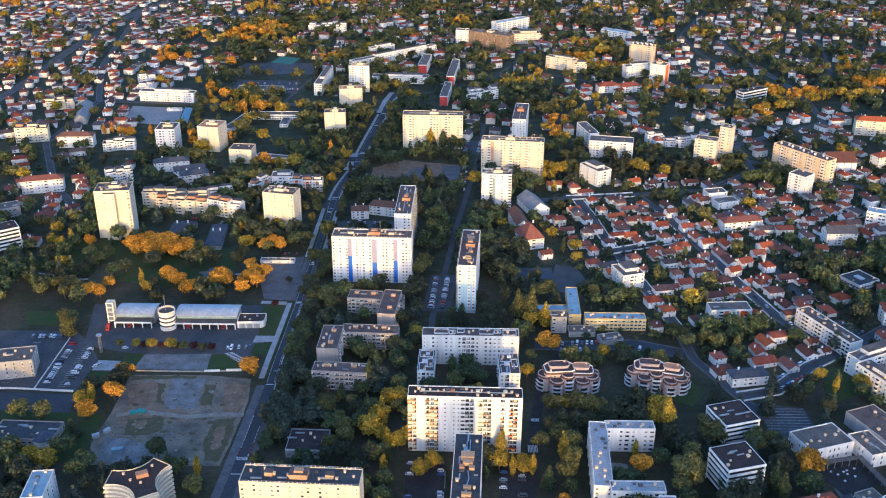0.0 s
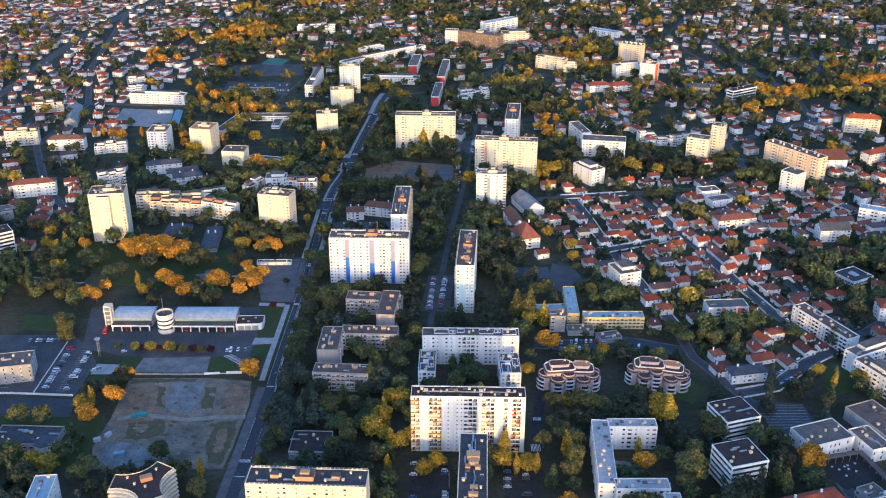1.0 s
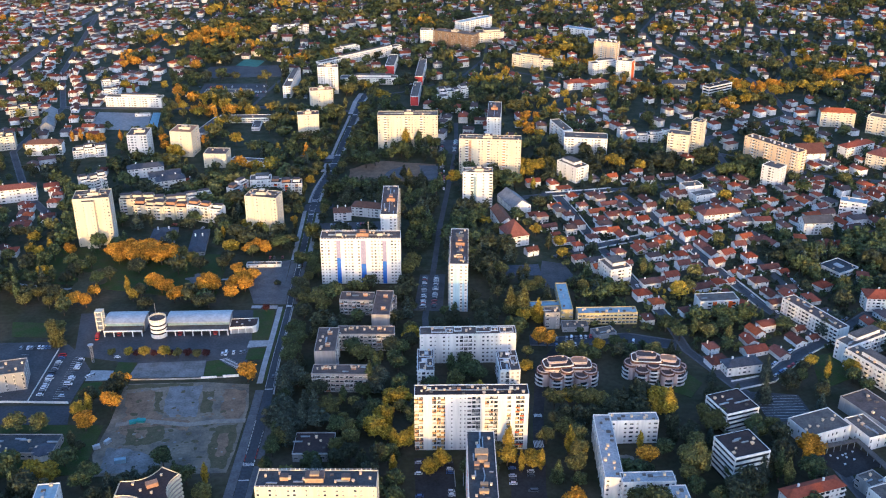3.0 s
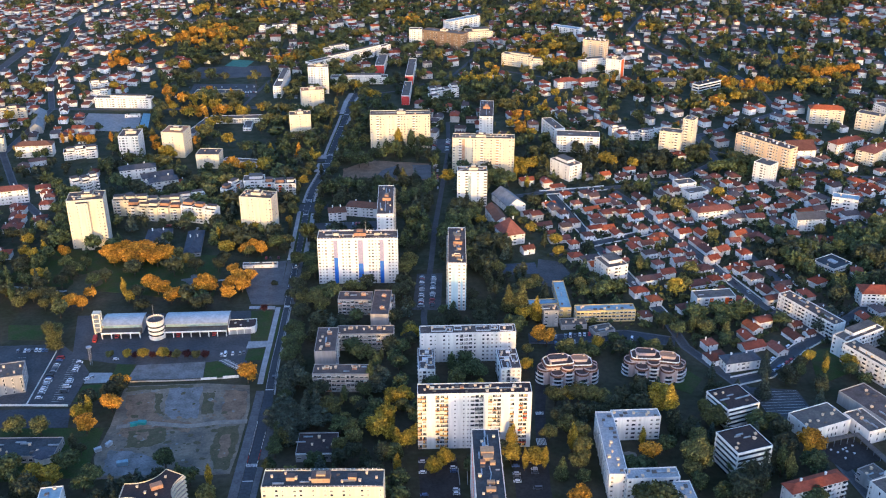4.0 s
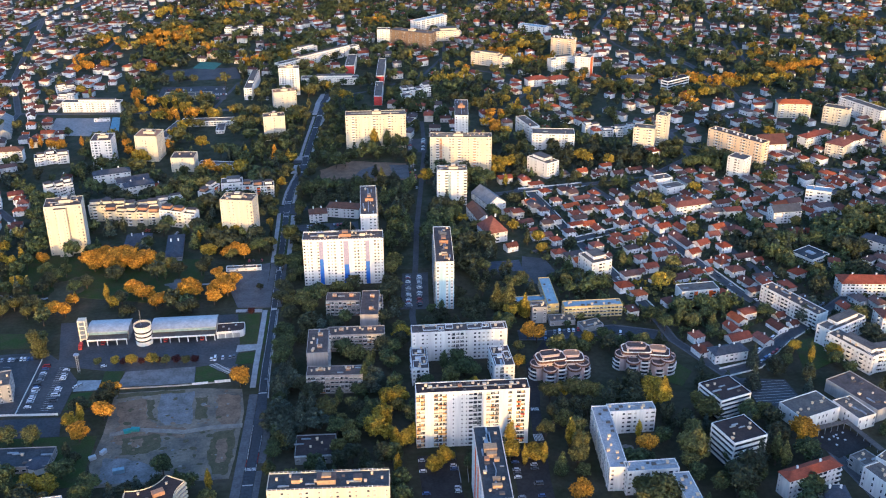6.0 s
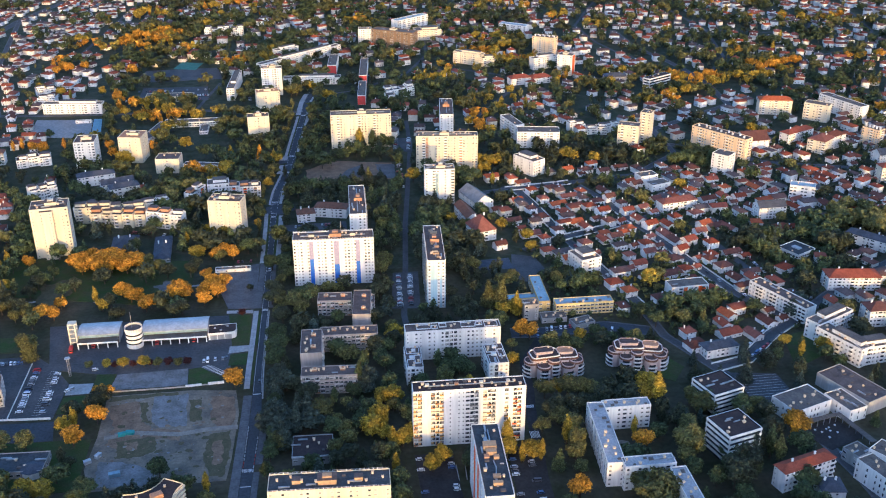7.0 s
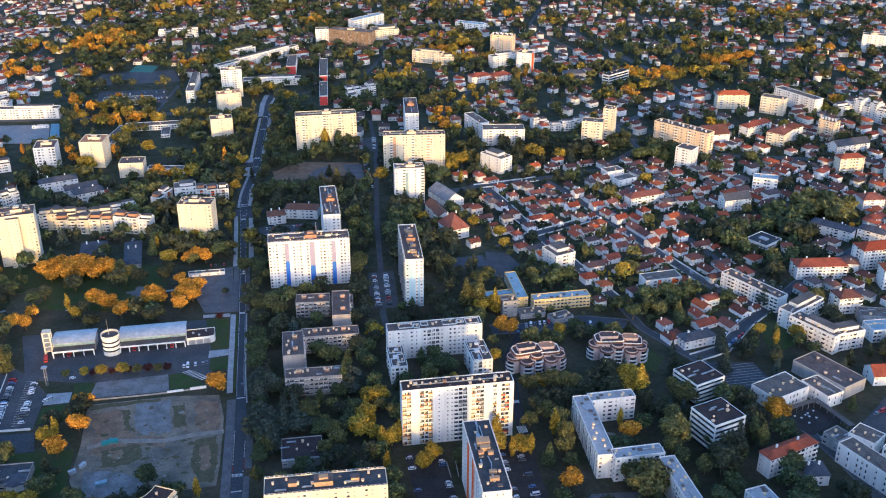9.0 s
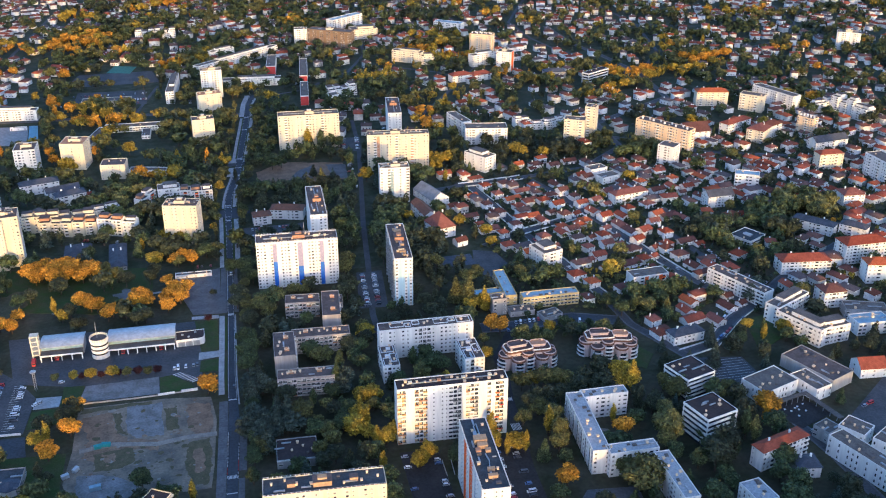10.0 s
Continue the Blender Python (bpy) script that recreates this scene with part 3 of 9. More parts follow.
patch([(-313.3, 629.3), (-280.5, 626.4), (-274.9, 605.6), (-306.9, 608.4)][::-1], GRASS, "lawn", "green lawn strip beside the car park", "lawn", 0.06)
tagged(new("footpath", strip([(-330, 690), (-290, 680), (-265, 690), (-240, 672), (-200, 690), (-157, 692)], 2.6, -0.2, 0.06).mesh("footpath", PAVING)), "winding pale footpath across the park", "path", kind="structure")
patch(ragged([(-86, 892), (-85, 933), (-56, 955), (2, 942), (1, 897), (-29, 897), (-51, 882)], 41), BROWN_SOIL, "waste_ground", "bare brown ground between the blocks", "yard", 0.04)
patch(ragged([(-58, 899), (-44, 929), (-30, 941), (-33, 901)], 42), SIDEWALK, "worn_lot", "worn grey asphalt lot on the bare ground", "yard", 0.05)
patch(ragged([(-16, 940), (3, 938), (1, 900), (-13, 898)], 43), SIDEWALK, "worn_lot", "worn grey asphalt lot on the bare ground", "yard", 0.05)
patch([(-384, 1077), (-388, 1139), (-324.5, 1130), (-316.5, 1064)][::-1], CLAY, "pitch", "grey all-weather sports pitch", "sports pitch", 0.05)
# flat patch in place of a long building with a pale blue roof
patch([(-324, 1134), (-315, 1133), (-306, 1070), (-315.8, 1066)], BLUE_BAND, "court", "flat pale blue patch for a blue-roofed building", "sports court", 0.05)
patch([(-305, 1285), (-292, 1345), (-200, 1348), (-188, 1290)][::-1], ASPHALT, "school_yard", "broad grey asphalt yard of the school", "yard", 0.05)
patch([(-258, 1350), (-250, 1386), (-221, 1374), (-228, 1340)][::-1], TEAL_COURT, "court", "green hard court on the school yard", "sports court", 0.06)
patch([(-27, 634), (-6, 632), (-1, 692), (-21, 692)], ASPHALT, "car_park", "asphalt car park with two rows of cars", "car park", 0.07)
patch([(183, 517), (212, 512), (213, 484), (184, 484)], ASPHALT, "car_park", "striped empty car park beside the offices", "car park", 0.07)
patch([(196, 452), (224, 460), (234, 440), (208, 430)], COURT_ASPHALT, "courtyard", "paved courtyard of the arts centre", "yard", 0.06)
patch([(238, 556), (268, 566), (274, 540), (228, 516)], GRASS, "lawn", "small park lawn with shrubs", "lawn", 0.05, False)
patch([(236, 430), (290, 470), (320, 430), (270, 390)], ASPHALT, "yard", "dark asphalt school yard", "yard", 0.05)
patch([(78, 713), (95, 706), (100, 679), (81, 662), (70, 673)][::-1], ASPHALT, "playground", "asphalt school playground", "yard", 0.05)
# flat patch in place of a dark slate-blue canopy
patch([(45.4, 705), (74.3, 706.5), (74, 686.7), (45.4, 686.6)][::-1], SLATE, "court", "flat dark blue-grey patch for the school's canopy", "sports court", 0.06)
patch([(63, 404), (91, 401), (90, 391), (58, 398)][::-1], SIDEWALK, "yard", "worn grey ground beside the flats", "yard", 0.05)
patch(ragged([(85, 456), (95, 455), (94, 443), (84, 444)][::-1], 44, 5, 0.6), DUST, "sand_patch", "pale sandy ground in the court of the flats", "yard", 0.06)
patch([(150, 539), (156, 528), (144, 512), (134, 520)][::-1], GRASS, "lawn", "small lawn beside the street", "lawn", 0.05)
patch([(9.5, 1019), (30, 1018), (25, 973), (4.6, 977)][::-1], ASPHALT, "car_park", "asphalt car park between the far blocks", "car park", 0.06)
patch([(-285, 1195), (-200, 1195), (-205, 1255), (-285, 1258)], ASPHALT, "car_park", "large grey car park behind the school", "car park", 0.05)
patch([(-106, 772), (-52, 772), (-52, 799), (-106, 797)], ASPHALT, "car_park", "asphalt car park before the brown-roofed residence", "car park", 0.05)
patch([(20, 400), (34, 400), (38, 460), (24, 460)], COURT_ASPHALT, "car_park", "asphalt car park beside the slab block", "car park", 0.06)
patch([(-30, 405), (-8, 405), (-8, 458), (-30, 458)], COURT_ASPHALT, "car_park", "asphalt court between the slab blocks", "car park", 0.06)
for i in range(9):
    tagged(new("trim", Shape().box(184, 211, 487 + i * 3, 487.2 + i * 3, 0, 0.30).mesh("trim", PAINT)), "thin white line painted on the car park", "road marking", kind="structure")
for i in range(13):
    tagged(new("trim", Shape().box(-292, -287, 533 + i * 4.2, 533.08 + i * 4.2, 0, 0.30).mesh("trim", PAINT)), "thin white line painted on the car park", "road marking", kind="structure")
for i in range(20):
    tagged(new("trim", Shape().box(-255, -250, 529 + i * 2.6, 529.07 + i * 2.6, 0, 0.30).mesh("trim", PAINT)), "thin white line painted on the car park", "road marking", kind="structure")


# ---------------------------------------------------------------- windows and balconies
def window_mesh(name, w, h, shut=0.0, glass=None):
    """A window that faces -y, its middle at the origin: a proud frame, the pane set back in it, a blind let down by a share of the height."""
    s, a, b, t = Shape(), w / 2, h / 2, 0.10
    cut = b - t - shut * (h - 2 * t)
    rows = [b - t, cut, -b + t] if shut and shut < 0.9 else [b - t, -b + t]
    s.v += [(x, y, z) for y in (0.02, -0.11) for x, z in ((-a, -b), (a, -b), (a, b), (-a, b))]
    left = [len(s.v) + k for k in range(len(rows))]
    s.v += [(-a + t, -0.11, z) for z in rows]
    right = [len(s.v) + k for k in range(len(rows))]
    s.v += [(a - t, -0.11, z) for z in rows]
    left_in = [len(s.v) + k for k in range(len(rows))]
    s.v += [(-a + t, -0.02, z) for z in rows]
    right_in = [len(s.v) + k for k in range(len(rows))]
    s.v += [(a - t, -0.02, z) for z in rows]
    for k in range(4):
        s.f.append((k, (k + 1) % 4, 4 + (k + 1) % 4, 4 + k))
    s.f += [(4, 5, right[-1], left[-1]), (6, 7, left[0], right[0]), (7, 4, *left[::-1]), (5, 6, *right)]
    s.f += [(left[0], left_in[0], right_in[0], right[0]), (left_in[-1], left[-1], right[-1], right_in[-1])]
    for k in range(len(rows) - 1):
        s.f += [(left[k + 1], left_in[k + 1], left_in[k], left[k]), (right[k], right_in[k], right_in[k + 1], right[k + 1])]
    s.s = [0] * len(s.f)
    for k in range(len(rows) - 1):
        s.f.append((left_in[k + 1], right_in[k + 1], right_in[k], left_in[k]))
        s.s.append(2 if shut >= 0.9 or (shut and k == 0) else 1)
    return s.mesh(name, [FRAME, glass or GLASS, BLIND])


def balcony_mesh(name, w, rail, deep=1.1):
    """A balcony on -y: a tub with a solid parapet, and the dark glazed door that rises from its floor."""
    s, a, t = Shape(), w / 2, 0.12
    s.v += [(x, y, z) for z in (-1.25, -0.05) for x, y in ((-a, -deep), (a, -deep), (a, 0.02), (-a, 0.02))]
    s.v += [(x, y, z) for z in (-1.05, -0.05) for x, y in ((-a + t, -deep + t), (a - t, -deep + t), (a - t, -0.02), (-a + t, -0.02))]
    s.v += [(a - t, -0.02, 0.62), (-a + t, -0.02, 0.62)]
    s.f += [(3, 2, 1, 0), (0, 1, 5, 4), (1, 2, 6, 5), (3, 0, 4, 7), (4, 5, 13, 12), (5, 6, 14, 13), (7, 4, 12, 15), (9, 8, 12, 13), (10, 9, 13, 14), (8, 11, 15, 12), (8, 9, 10, 11), (11, 10, 14, 15), (15, 14, 16, 17)]
    s.s += [0, 1, 1, 1, 1, 1, 1, 1, 1, 1, 0, 2, 2]
    return s.mesh(name, [FRAME, rail, GLASS])


def relief_mesh(name, xs, zs, cell, mats):
    """One mesh of cells on a front that faces -y; cell(i, j) gives how far each stands out, its slot and the slot of its upper side."""
    s, at = Shape(), {}

    def point(x, y, z):
        key = (round(x, 3), round(y, 3), round(z, 3))
        if key not in at:
            at[key] = len(s.v)
            s.v.append(key)
        return at[key]

    def quad(points, slot):
        s.f.append(tuple(point(*p) for p in points))
        s.s.append(slot)

    n, m = len(xs) - 1, len(zs) - 1
    out = {(i, j): cell(i, j) for i in range(n) for j in range(m)}
    for (i, j), (d, slot, top) in out.items():
        x0, x1, z0, z1 = xs[i], xs[i + 1], zs[j], zs[j + 1]
        quad([(x0, -d, z0), (x1, -d, z0), (x1, -d, z1), (x0, -d, z1)], slot)
        for k, a, b in ((i - 1, (x0, z1), (x0, z0)), (i + 1, (x1, z0), (x1, z1))):
            e = out[k, j][0] if 0 <= k < n else -0.02
            if e < d:
                quad([(a[0], -d, a[1]), (b[0], -d, b[1]), (b[0], -e, b[1]), (a[0], -e, a[1])], slot)
        for k, a, b, side in ((j - 1, (x0, z0), (x1, z0), slot), (j + 1, (x1, z1), (x0, z1), top)):
            e = out[i, k][0] if 0 <= k < m else -0.02
            if e < d:
                quad([(b[0], -d, b[1]), (a[0], -d, a[1]), (a[0], -e, a[1]), (b[0], -e, b[1])], side)
    return s.mesh(name, mats)


def loggia_mesh(name, w, rail, curtain=None, share=0.5, tall=2.4):
    """A glazed bay behind a low front: dark panes between white posts, a curtain over part of the width."""
    a, lo = w / 2, -1.25
    xs = [-a, -a + 0.12, -a / 3 - 0.06, -a / 3 + 0.06, a / 3 - 0.06, a / 3 + 0.06, a - 0.12, a]

    def cell(i, j):
        if j == 0:
            # upper side in dark glass, painting in the shaded balcony behind the front
            return 0.62, 1, 2
        if j == 2 or i % 2 == 0:
            return 0.13, 0, 0
        drawn = curtain and i <= (1 if share < 0.45 else 3 if share < 0.8 else 5)
        return (0.08, 3, 0) if drawn else (0.05, 2, 0)

    return relief_mesh(name, xs, [lo, lo + 0.9, lo + tall - 0.12, lo + tall], cell, [FRAME, rail, GLASS, curtain or FRAME])


OPENINGS = {
    "w": [("window", window_mesh("window", 1.5, 1.4)), ("window", window_mesh("window", 1.5, 1.4, 0.45)), ("window", window_mesh("window", 1.5, 1.4, 0.95)), ("window", window_mesh("window", 1.5, 1.4)), ("window", window_mesh("window", 1.5, 1.4, 0.65)), ("window", window_mesh("window", 1.5, 1.4, 0.95))],
    "d": [("wide_window", window_mesh("wide_window", 2.4, 1.45)), ("wide_window", window_mesh("wide_window", 2.4, 1.45, 0.5)), ("wide_window", window_mesh("wide_window", 2.4, 1.45))],
    "s": [("small_window", window_mesh("small_window", 0.85, 1.0)), ("small_window", window_mesh("small_window", 0.85, 1.0, 0.6))],
    "t": [("tall_window", window_mesh("tall_window", 1.1, 2.1)), ("tall_window", window_mesh("tall_window", 1.1, 2.1, 0.5))],
    "b": [("balcony", balcony_mesh("balcony", 2.9, WHITE))],
    "o": [("balcony", balcony_mesh("balcony", 2.9, WHITE)), ("balcony", balcony_mesh("balcony", 2.9, BRICKY)), ("balcony", balcony_mesh("balcony", 2.9, CREAM)), ("balcony", balcony_mesh("balcony", 2.9, ORANGE))],
    "a": [("loggia", loggia_mesh("loggia", 2.35, CREAM, OCHRE, 0.6)), ("loggia", loggia_mesh("loggia", 2.35, WHITE, CREAM, 0.35)), ("loggia", loggia_mesh("loggia", 2.35, OCHRE, CREAM, 0.7)), ("loggia", loggia_mesh("loggia", 2.35, BRICKY, OCHRE, 0.4)), ("wide_window", window_mesh("wide_window", 2.2, 1.6, 0.95)), ("loggia", loggia_mesh("loggia", 2.35, CREAM, CREAM, 0.9)), ("loggia", loggia_mesh("loggia", 2.35, WHITE))],
    "v": [("loggia", loggia_mesh("loggia", 2.4, WHITE)), ("loggia", loggia_mesh("loggia", 2.4, GREY, BLIND, 0.35)), ("loggia", loggia_mesh("loggia", 2.4, WHITE, BLIND, 0.6)), ("wide_window", window_mesh("wide_window", 2.2, 1.9)), ("loggia", loggia_mesh("loggia", 2.4, GREY))],
    "r": [("loggia", loggia_mesh("loggia", 2.45, ORANGE, CREAM, 0.3)), ("loggia", loggia_mesh("loggia", 2.45, RED)), ("loggia", loggia_mesh("loggia", 2.45, WHITE, OCHRE, 0.5)), ("wide_window", window_mesh("wide_window", 2.2, 1.9)), ("loggia", loggia_mesh("loggia", 2.45, WHITE))],
    "x": [("loggia", loggia_mesh("loggia", 2.7, TAUPE, BLIND, 0.3)), ("loggia", loggia_mesh("loggia", 2.7, BRICKY, BLIND, 0.5)), ("loggia", loggia_mesh("loggia", 2.7, FRAME)), ("wide_window", window_mesh("wide_window", 2.4, 1.5)), ("wide_window", window_mesh("wide_window", 2.4, 1.5, 0.6))],
    "g": [("balcony", balcony_mesh("balcony", 2.9, METAL))],
    "c": [("balcony", balcony_mesh("balcony", 2.9, CREAM))],
}
FAR_BLOCKS = 600.0      # blocks further off than this have openings too small to pick apart
TURN_OF = {"f": 0, "r": 90, "k": 180, "l": 270}


def openings(parent, face, w, d, h, floors, pattern, spacing, base=0.0, storey=None, seed=0, joined_rows=False):
    """Rows of openings on one face; a pattern letter per column, '.' for bare wall."""
    rnd = random.Random(seed)
    along, out = (w, d / 2) if face in "fk" else (d, w / 2)
    cols = max(1, int(round(along / spacing)))
    step = along / cols
    storey = storey or (h - base) / floors
    turn = pose(0, 0, 0, 0, 0, TURN_OF[face])
    mats = []
    far, joined = joined_rows or not 330 < parent.matrix_basis.translation.y < FAR_BLOCKS, Shape()
    for i in range(cols):
        letter = pattern[i % len(pattern)]
        if letter == ".":
            continue
        for j in range(floors):
            name, me = rnd.choice(OPENINGS[letter])
            at = Vector((-along / 2 + (i + 0.5) * step, -out, base + (j + 0.52) * storey))
            if not far:
                part(name, me, parent, turn @ Matrix.Translation(at))
                continue
            k = len(joined.v)
            joined.v += [tuple(v.co + at) for v in me.vertices]
            joined.f += [tuple(k + q for q in p.vertices) for p in me.polygons]
            for m in me.materials:
                if m not in mats:
                    mats.append(m)
            slots = [mats.index(m) for m in me.materials]
            joined.s += [slots[p.material_index] for p in me.polygons]
    if joined.f:
        tagged(part("window_grid", joined.mesh("window_grid", mats), parent, turn), "grid of small windows and balconies", kind="stuff")


# ---------------------------------------------------------------- roofs
def hip_roof(w, d, z, rise, over=0.5, thick=0.18):
    s = Shape()
    a, b = w / 2 + over, d / 2 + over
    if a >= b:
        r1, r2 = (-(a - b), 0, z + rise), (a - b, 0, z + rise)
    else:
        r1, r2 = (0, -(b - a), z + rise), (0, b - a, z + rise)
    c = [(-a, -b, z), (a, -b, z), (a, b, z), (-a, b, z)]
    if a >= b:
        for f in ([c[0], c[1], r2, r1], [c[1], c[2], r2], [c[2], c[3], r1, r2], [c[3], c[0], r1]):
            s.face(f)
    else:
        for f in ([c[0], c[1], r1], [c[1], c[2], r2, r1], [c[2], c[3], r2], [c[3], c[0], r1, r2]):
            s.face(f)
    s.box(-a, a, -b, b, z - thick, z)
    return s


def gable_roof(w, d, z, rise, over=0.45, thick=0.16):
    """Ridge along x."""
    s = Shape()
    a, b = w / 2 + over, d / 2 + over
    drop = rise * over / (d / 2)
    for sign in (-1, 1):
        lo, hi = (sign * b, z - drop), (0.0, z + rise)
        ring = [(-a, lo[0], lo[1]), (a, lo[0], lo[1]), (a, hi[0], hi[1]), (-a, hi[0], hi[1])]
        up = [(x, y, zz + thick) for x, y, zz in ring]
        s.face(up if sign < 0 else up[::-1]), s.face(ring[::-1] if sign < 0 else ring)
        for k in range(4):
            q = [ring[k], ring[(k + 1) % 4], up[(k + 1) % 4], up[k]]
            s.face(q if sign < 0 else q[::-1])
    return s


def walls_mesh(w, d, h, m, rise=0.0, parapet=0.0):
    s = Shape()
    a, b = w / 2, d / 2
    if rise:
        s.box(-a, a, -b, b, 0, h, 0)
        for x in (-a, a):
            tri = [(x, -b, h), (x, b, h), (x, 0, h + rise)]
            s.face(tri if x > 0 else tri[::-1])
    elif parapet:
        t = 0.3
        rings = (((a, b), 0), ((a, b), h), ((a - t, b - t), h), ((a - t, b - t), h - parapet))
        s.v = [(x * p, y * q, z) for (p, q), z in rings for x, y in ((-1, -1), (1, -1), (1, 1), (-1, 1))]
        s.f = [(4 * k + i, 4 * k + (i + 1) % 4, 4 * k + 4 + (i + 1) % 4, 4 * k + 4 + i) for k in range(3) for i in range(4)] + [(12, 13, 14, 15), (3, 2, 1, 0)]
        s.s = [0] * len(s.f)
    else:
        s.box(-a, a, -b, b, 0, h, 0)
    return s.mesh("wall", m)


# salmon vents: the warmth of the low sun is put into their colour
VENT = Shape().box(-0.5, 0.5, -0.5, 0.5, 0, 0.9).box(-0.65, 0.65, -0.65, 0.65, 0.9, 1.05).mesh("roof_vent", PINK)
DUCT = Shape().box(-0.35, 0.35, -2.2, 2.2, 0, 0.6).mesh("roof_duct", METAL)
HATCH = Shape().box(-0.9, 0.9, -0.7, 0.7, 0, 0.5).box(-0.8, 0.8, -0.6, 0.6, 0.5, 0.62).mesh("roof_hatch", GRAVEL)


def roof_things(parent, w, d, z, seed, plant=True, vents=8, plant_mat=None):
    """Lift rooms, vents, ducts and hatches on a flat roof."""
    rnd = random.Random(seed)
    long_x = w >= d
    if plant:
        pw, pd = (min(9, w * 0.3), d * 0.45) if long_x else (w * 0.5, min(9, d * 0.2))
        s = Shape().box(-pw / 2, pw / 2, -pd / 2, pd / 2, 0, 2.8).box(-pw / 2 - 0.2, pw / 2 + 0.2, -pd / 2 - 0.2, pd / 2 + 0.2, 2.8, 3.0, 1)
        s.box(-pw / 4, pw / 4, -pd / 4, pd / 4, 3.0, 4.0)
        part("lift_room", s.mesh("lift_room", [plant_mat or CREAM, BITUMEN]), parent, Matrix.Translation((rnd.uniform(-0.06, 0.06) * w, rnd.uniform(-0.05, 0.08) * d, z)))
    for i in range(vents):
        u = (i + 0.5 + rnd.uniform(-0.3, 0.3)) / vents - 0.5
        v = rnd.uniform(-0.32, 0.32)
        x, y = (u * w * 0.94, v * d) if long_x else (v * w, u * d * 0.94)
        name, me = rnd.choice((("roof_vent", VENT), ("roof_vent", VENT), ("roof_hatch", HATCH), ("roof_duct", DUCT)))
        k = rnd.uniform(0.8, 1.5)
        part(name, me, parent, Matrix.Translation((x, y, z)) @ pose(0, 0, 0, 0, 0, 90 if (long_x and name == "roof_duct") else 0) @ Matrix.Diagonal((k, k, rnd.uniform(0.8, 1.4), 1)))


# ---------------------------------------------------------------- blocks of flats and other large buildings
# wall, storey, front pattern, side pattern, column spacing, flat roof, lift room
STYLES = {
    "slabA": (WHITE, 2.68, "aa..aaa.s.ssdvv.aav..a.rr.", "s..s", 2.45, DARK_DECK, False),
    "slabB": (WHITE, 2.68, "wsw.w..wsw.ww..wwsw..wwsw", ".s.", 2.5, BITUMEN, True),
    "slabZ": (CREAM, 2.7, "w.ws.ww.s.w", "s..s", 3.0, SLATE_FELT, True),
    "slimD": (WHITE, 2.7, "s.s", "w..w", 3.0, SLATE_FELT, True),
    "slimC": (WHITE, 2.7, "w.ww", "ww.g", 3.2, BITUMEN, True),
    "slabE": (CREAM, 2.7, "w.bws.ww.bww", "s.", 3.1, GRAVEL, True),
    "white7": (WHITE, 2.8, "w.bw.", "w.w", 3.2, GRAVEL, True),
    "tower": (CREAM, 2.75, "s.sw.", "w.w", 3.1, BITUMEN, True),
    "towert": (CREAM, 2.75, "s.sw.", "w.w", 3.1, BRICKY, True),
    "towerw": (WHITE, 2.75, "wdw.", "w.w", 3.1, BITUMEN, True),
    "low": (WHITE, 2.9, "wwb.", "w..", 3.4, GRAVEL, False),
    "cream": (CREAM, 2.9, "wb.w", "w..", 3.3, GRAVEL, False),
    "red": (WHITE, 2.9, "...", "w.w", 3.4, GRAVEL, False),
    "brown": (BROWN, 3.2, "d.d", "d.", 3.6, GRAVEL, True),
    "bluewhite": (WHITE, 3.0, "dd.", "w.", 3.4, SHEET_BLUE, False),
    "pink": (PINK, 2.8, "w.wbw", "w.b", 3.2, BITUMEN, False),
    "orange": (WHITE, 2.8, "w.w", "...", 3.2, GRAVEL, True),
    "grey": (GREY, 3.1, "d.w", "w..", 3.6, GRAVEL, False),
    "mid": (TAUPE, 2.75, "xxdx", ".s", 3.0, BITUMEN, False),
    "midg": (TAUPE, 2.75, "...", "d.b", 3.2, BITUMEN, False),
    "u": (WHITE, 2.75, "s.ws.ww.wvvvw.wwwws.w.", "w..", 2.9, BITUMEN, False),
    "u2": (WHITE, 2.75, "wvw", "wvw.", 3.0, BITUMEN, False),
    "Lb": (WHITE, 2.9, "w.wd", "wtw.", 3.3, MEMBRANE, False),
    "ren": (WHITE, 2.9, "wwb", "w.b", 3.2, GRAVEL, False),
    "longw": (WHITE, 2.9, "wwbb", "s..", 3.2, BITUMEN, False),
    "blk1": (WHITE, 2.8, "w.ow.w", "...", 3.0, GRAVEL, False),
    "school": (YELLOW, 3.1, "dd", "d.", 2.8, SHEET_BLUE, False),
    "schoolw": (WHITE, 3.0, "dd", "d.", 3.0, GRAVEL, False),
    "plain": (WHITE, 2.9, "w.", ".w.", 3.6, GRAVEL, False),
    "med": (WHITE, 4.0, "t.t.tt", "t..t", 3.0, GRAVEL, False),
    "hall": (TAUPE, 3.2, "d.d", "d.", 3.6, SLATE_FELT, False),
    "gym": (GREY, 5.0, "...", "...", 4.0, BITUMEN, False),
    "club": (GREY, 3.2, "d.", "d.", 4.0, DARK_DECK, False),
    "pavilion": (WHITE, 4.2, "dd", "dd", 2.8, SLATE_FELT, False),
    # ribbed: whitish walls made grey, the missing shade put into the colour
    "ribbed": (GREY, 3.2, "t.", "t.", 2.6, GRAVEL, True),
    "strip": (GLASS, 3.0, ".", ".", 2.7, DARK_DECK, False),
    "strip2": (GLASS, 3.2, ".", ".", 2.7, DARK_DECK, False),
    "blueorange": (WHITE, 2.9, "wow", "w.", 3.2, SHEET_BLUE, False),
}
ROOF_OF = {"r": TILE, "b": TILE_BROWN, "d": SLATE, "g": SHEET_GREY}


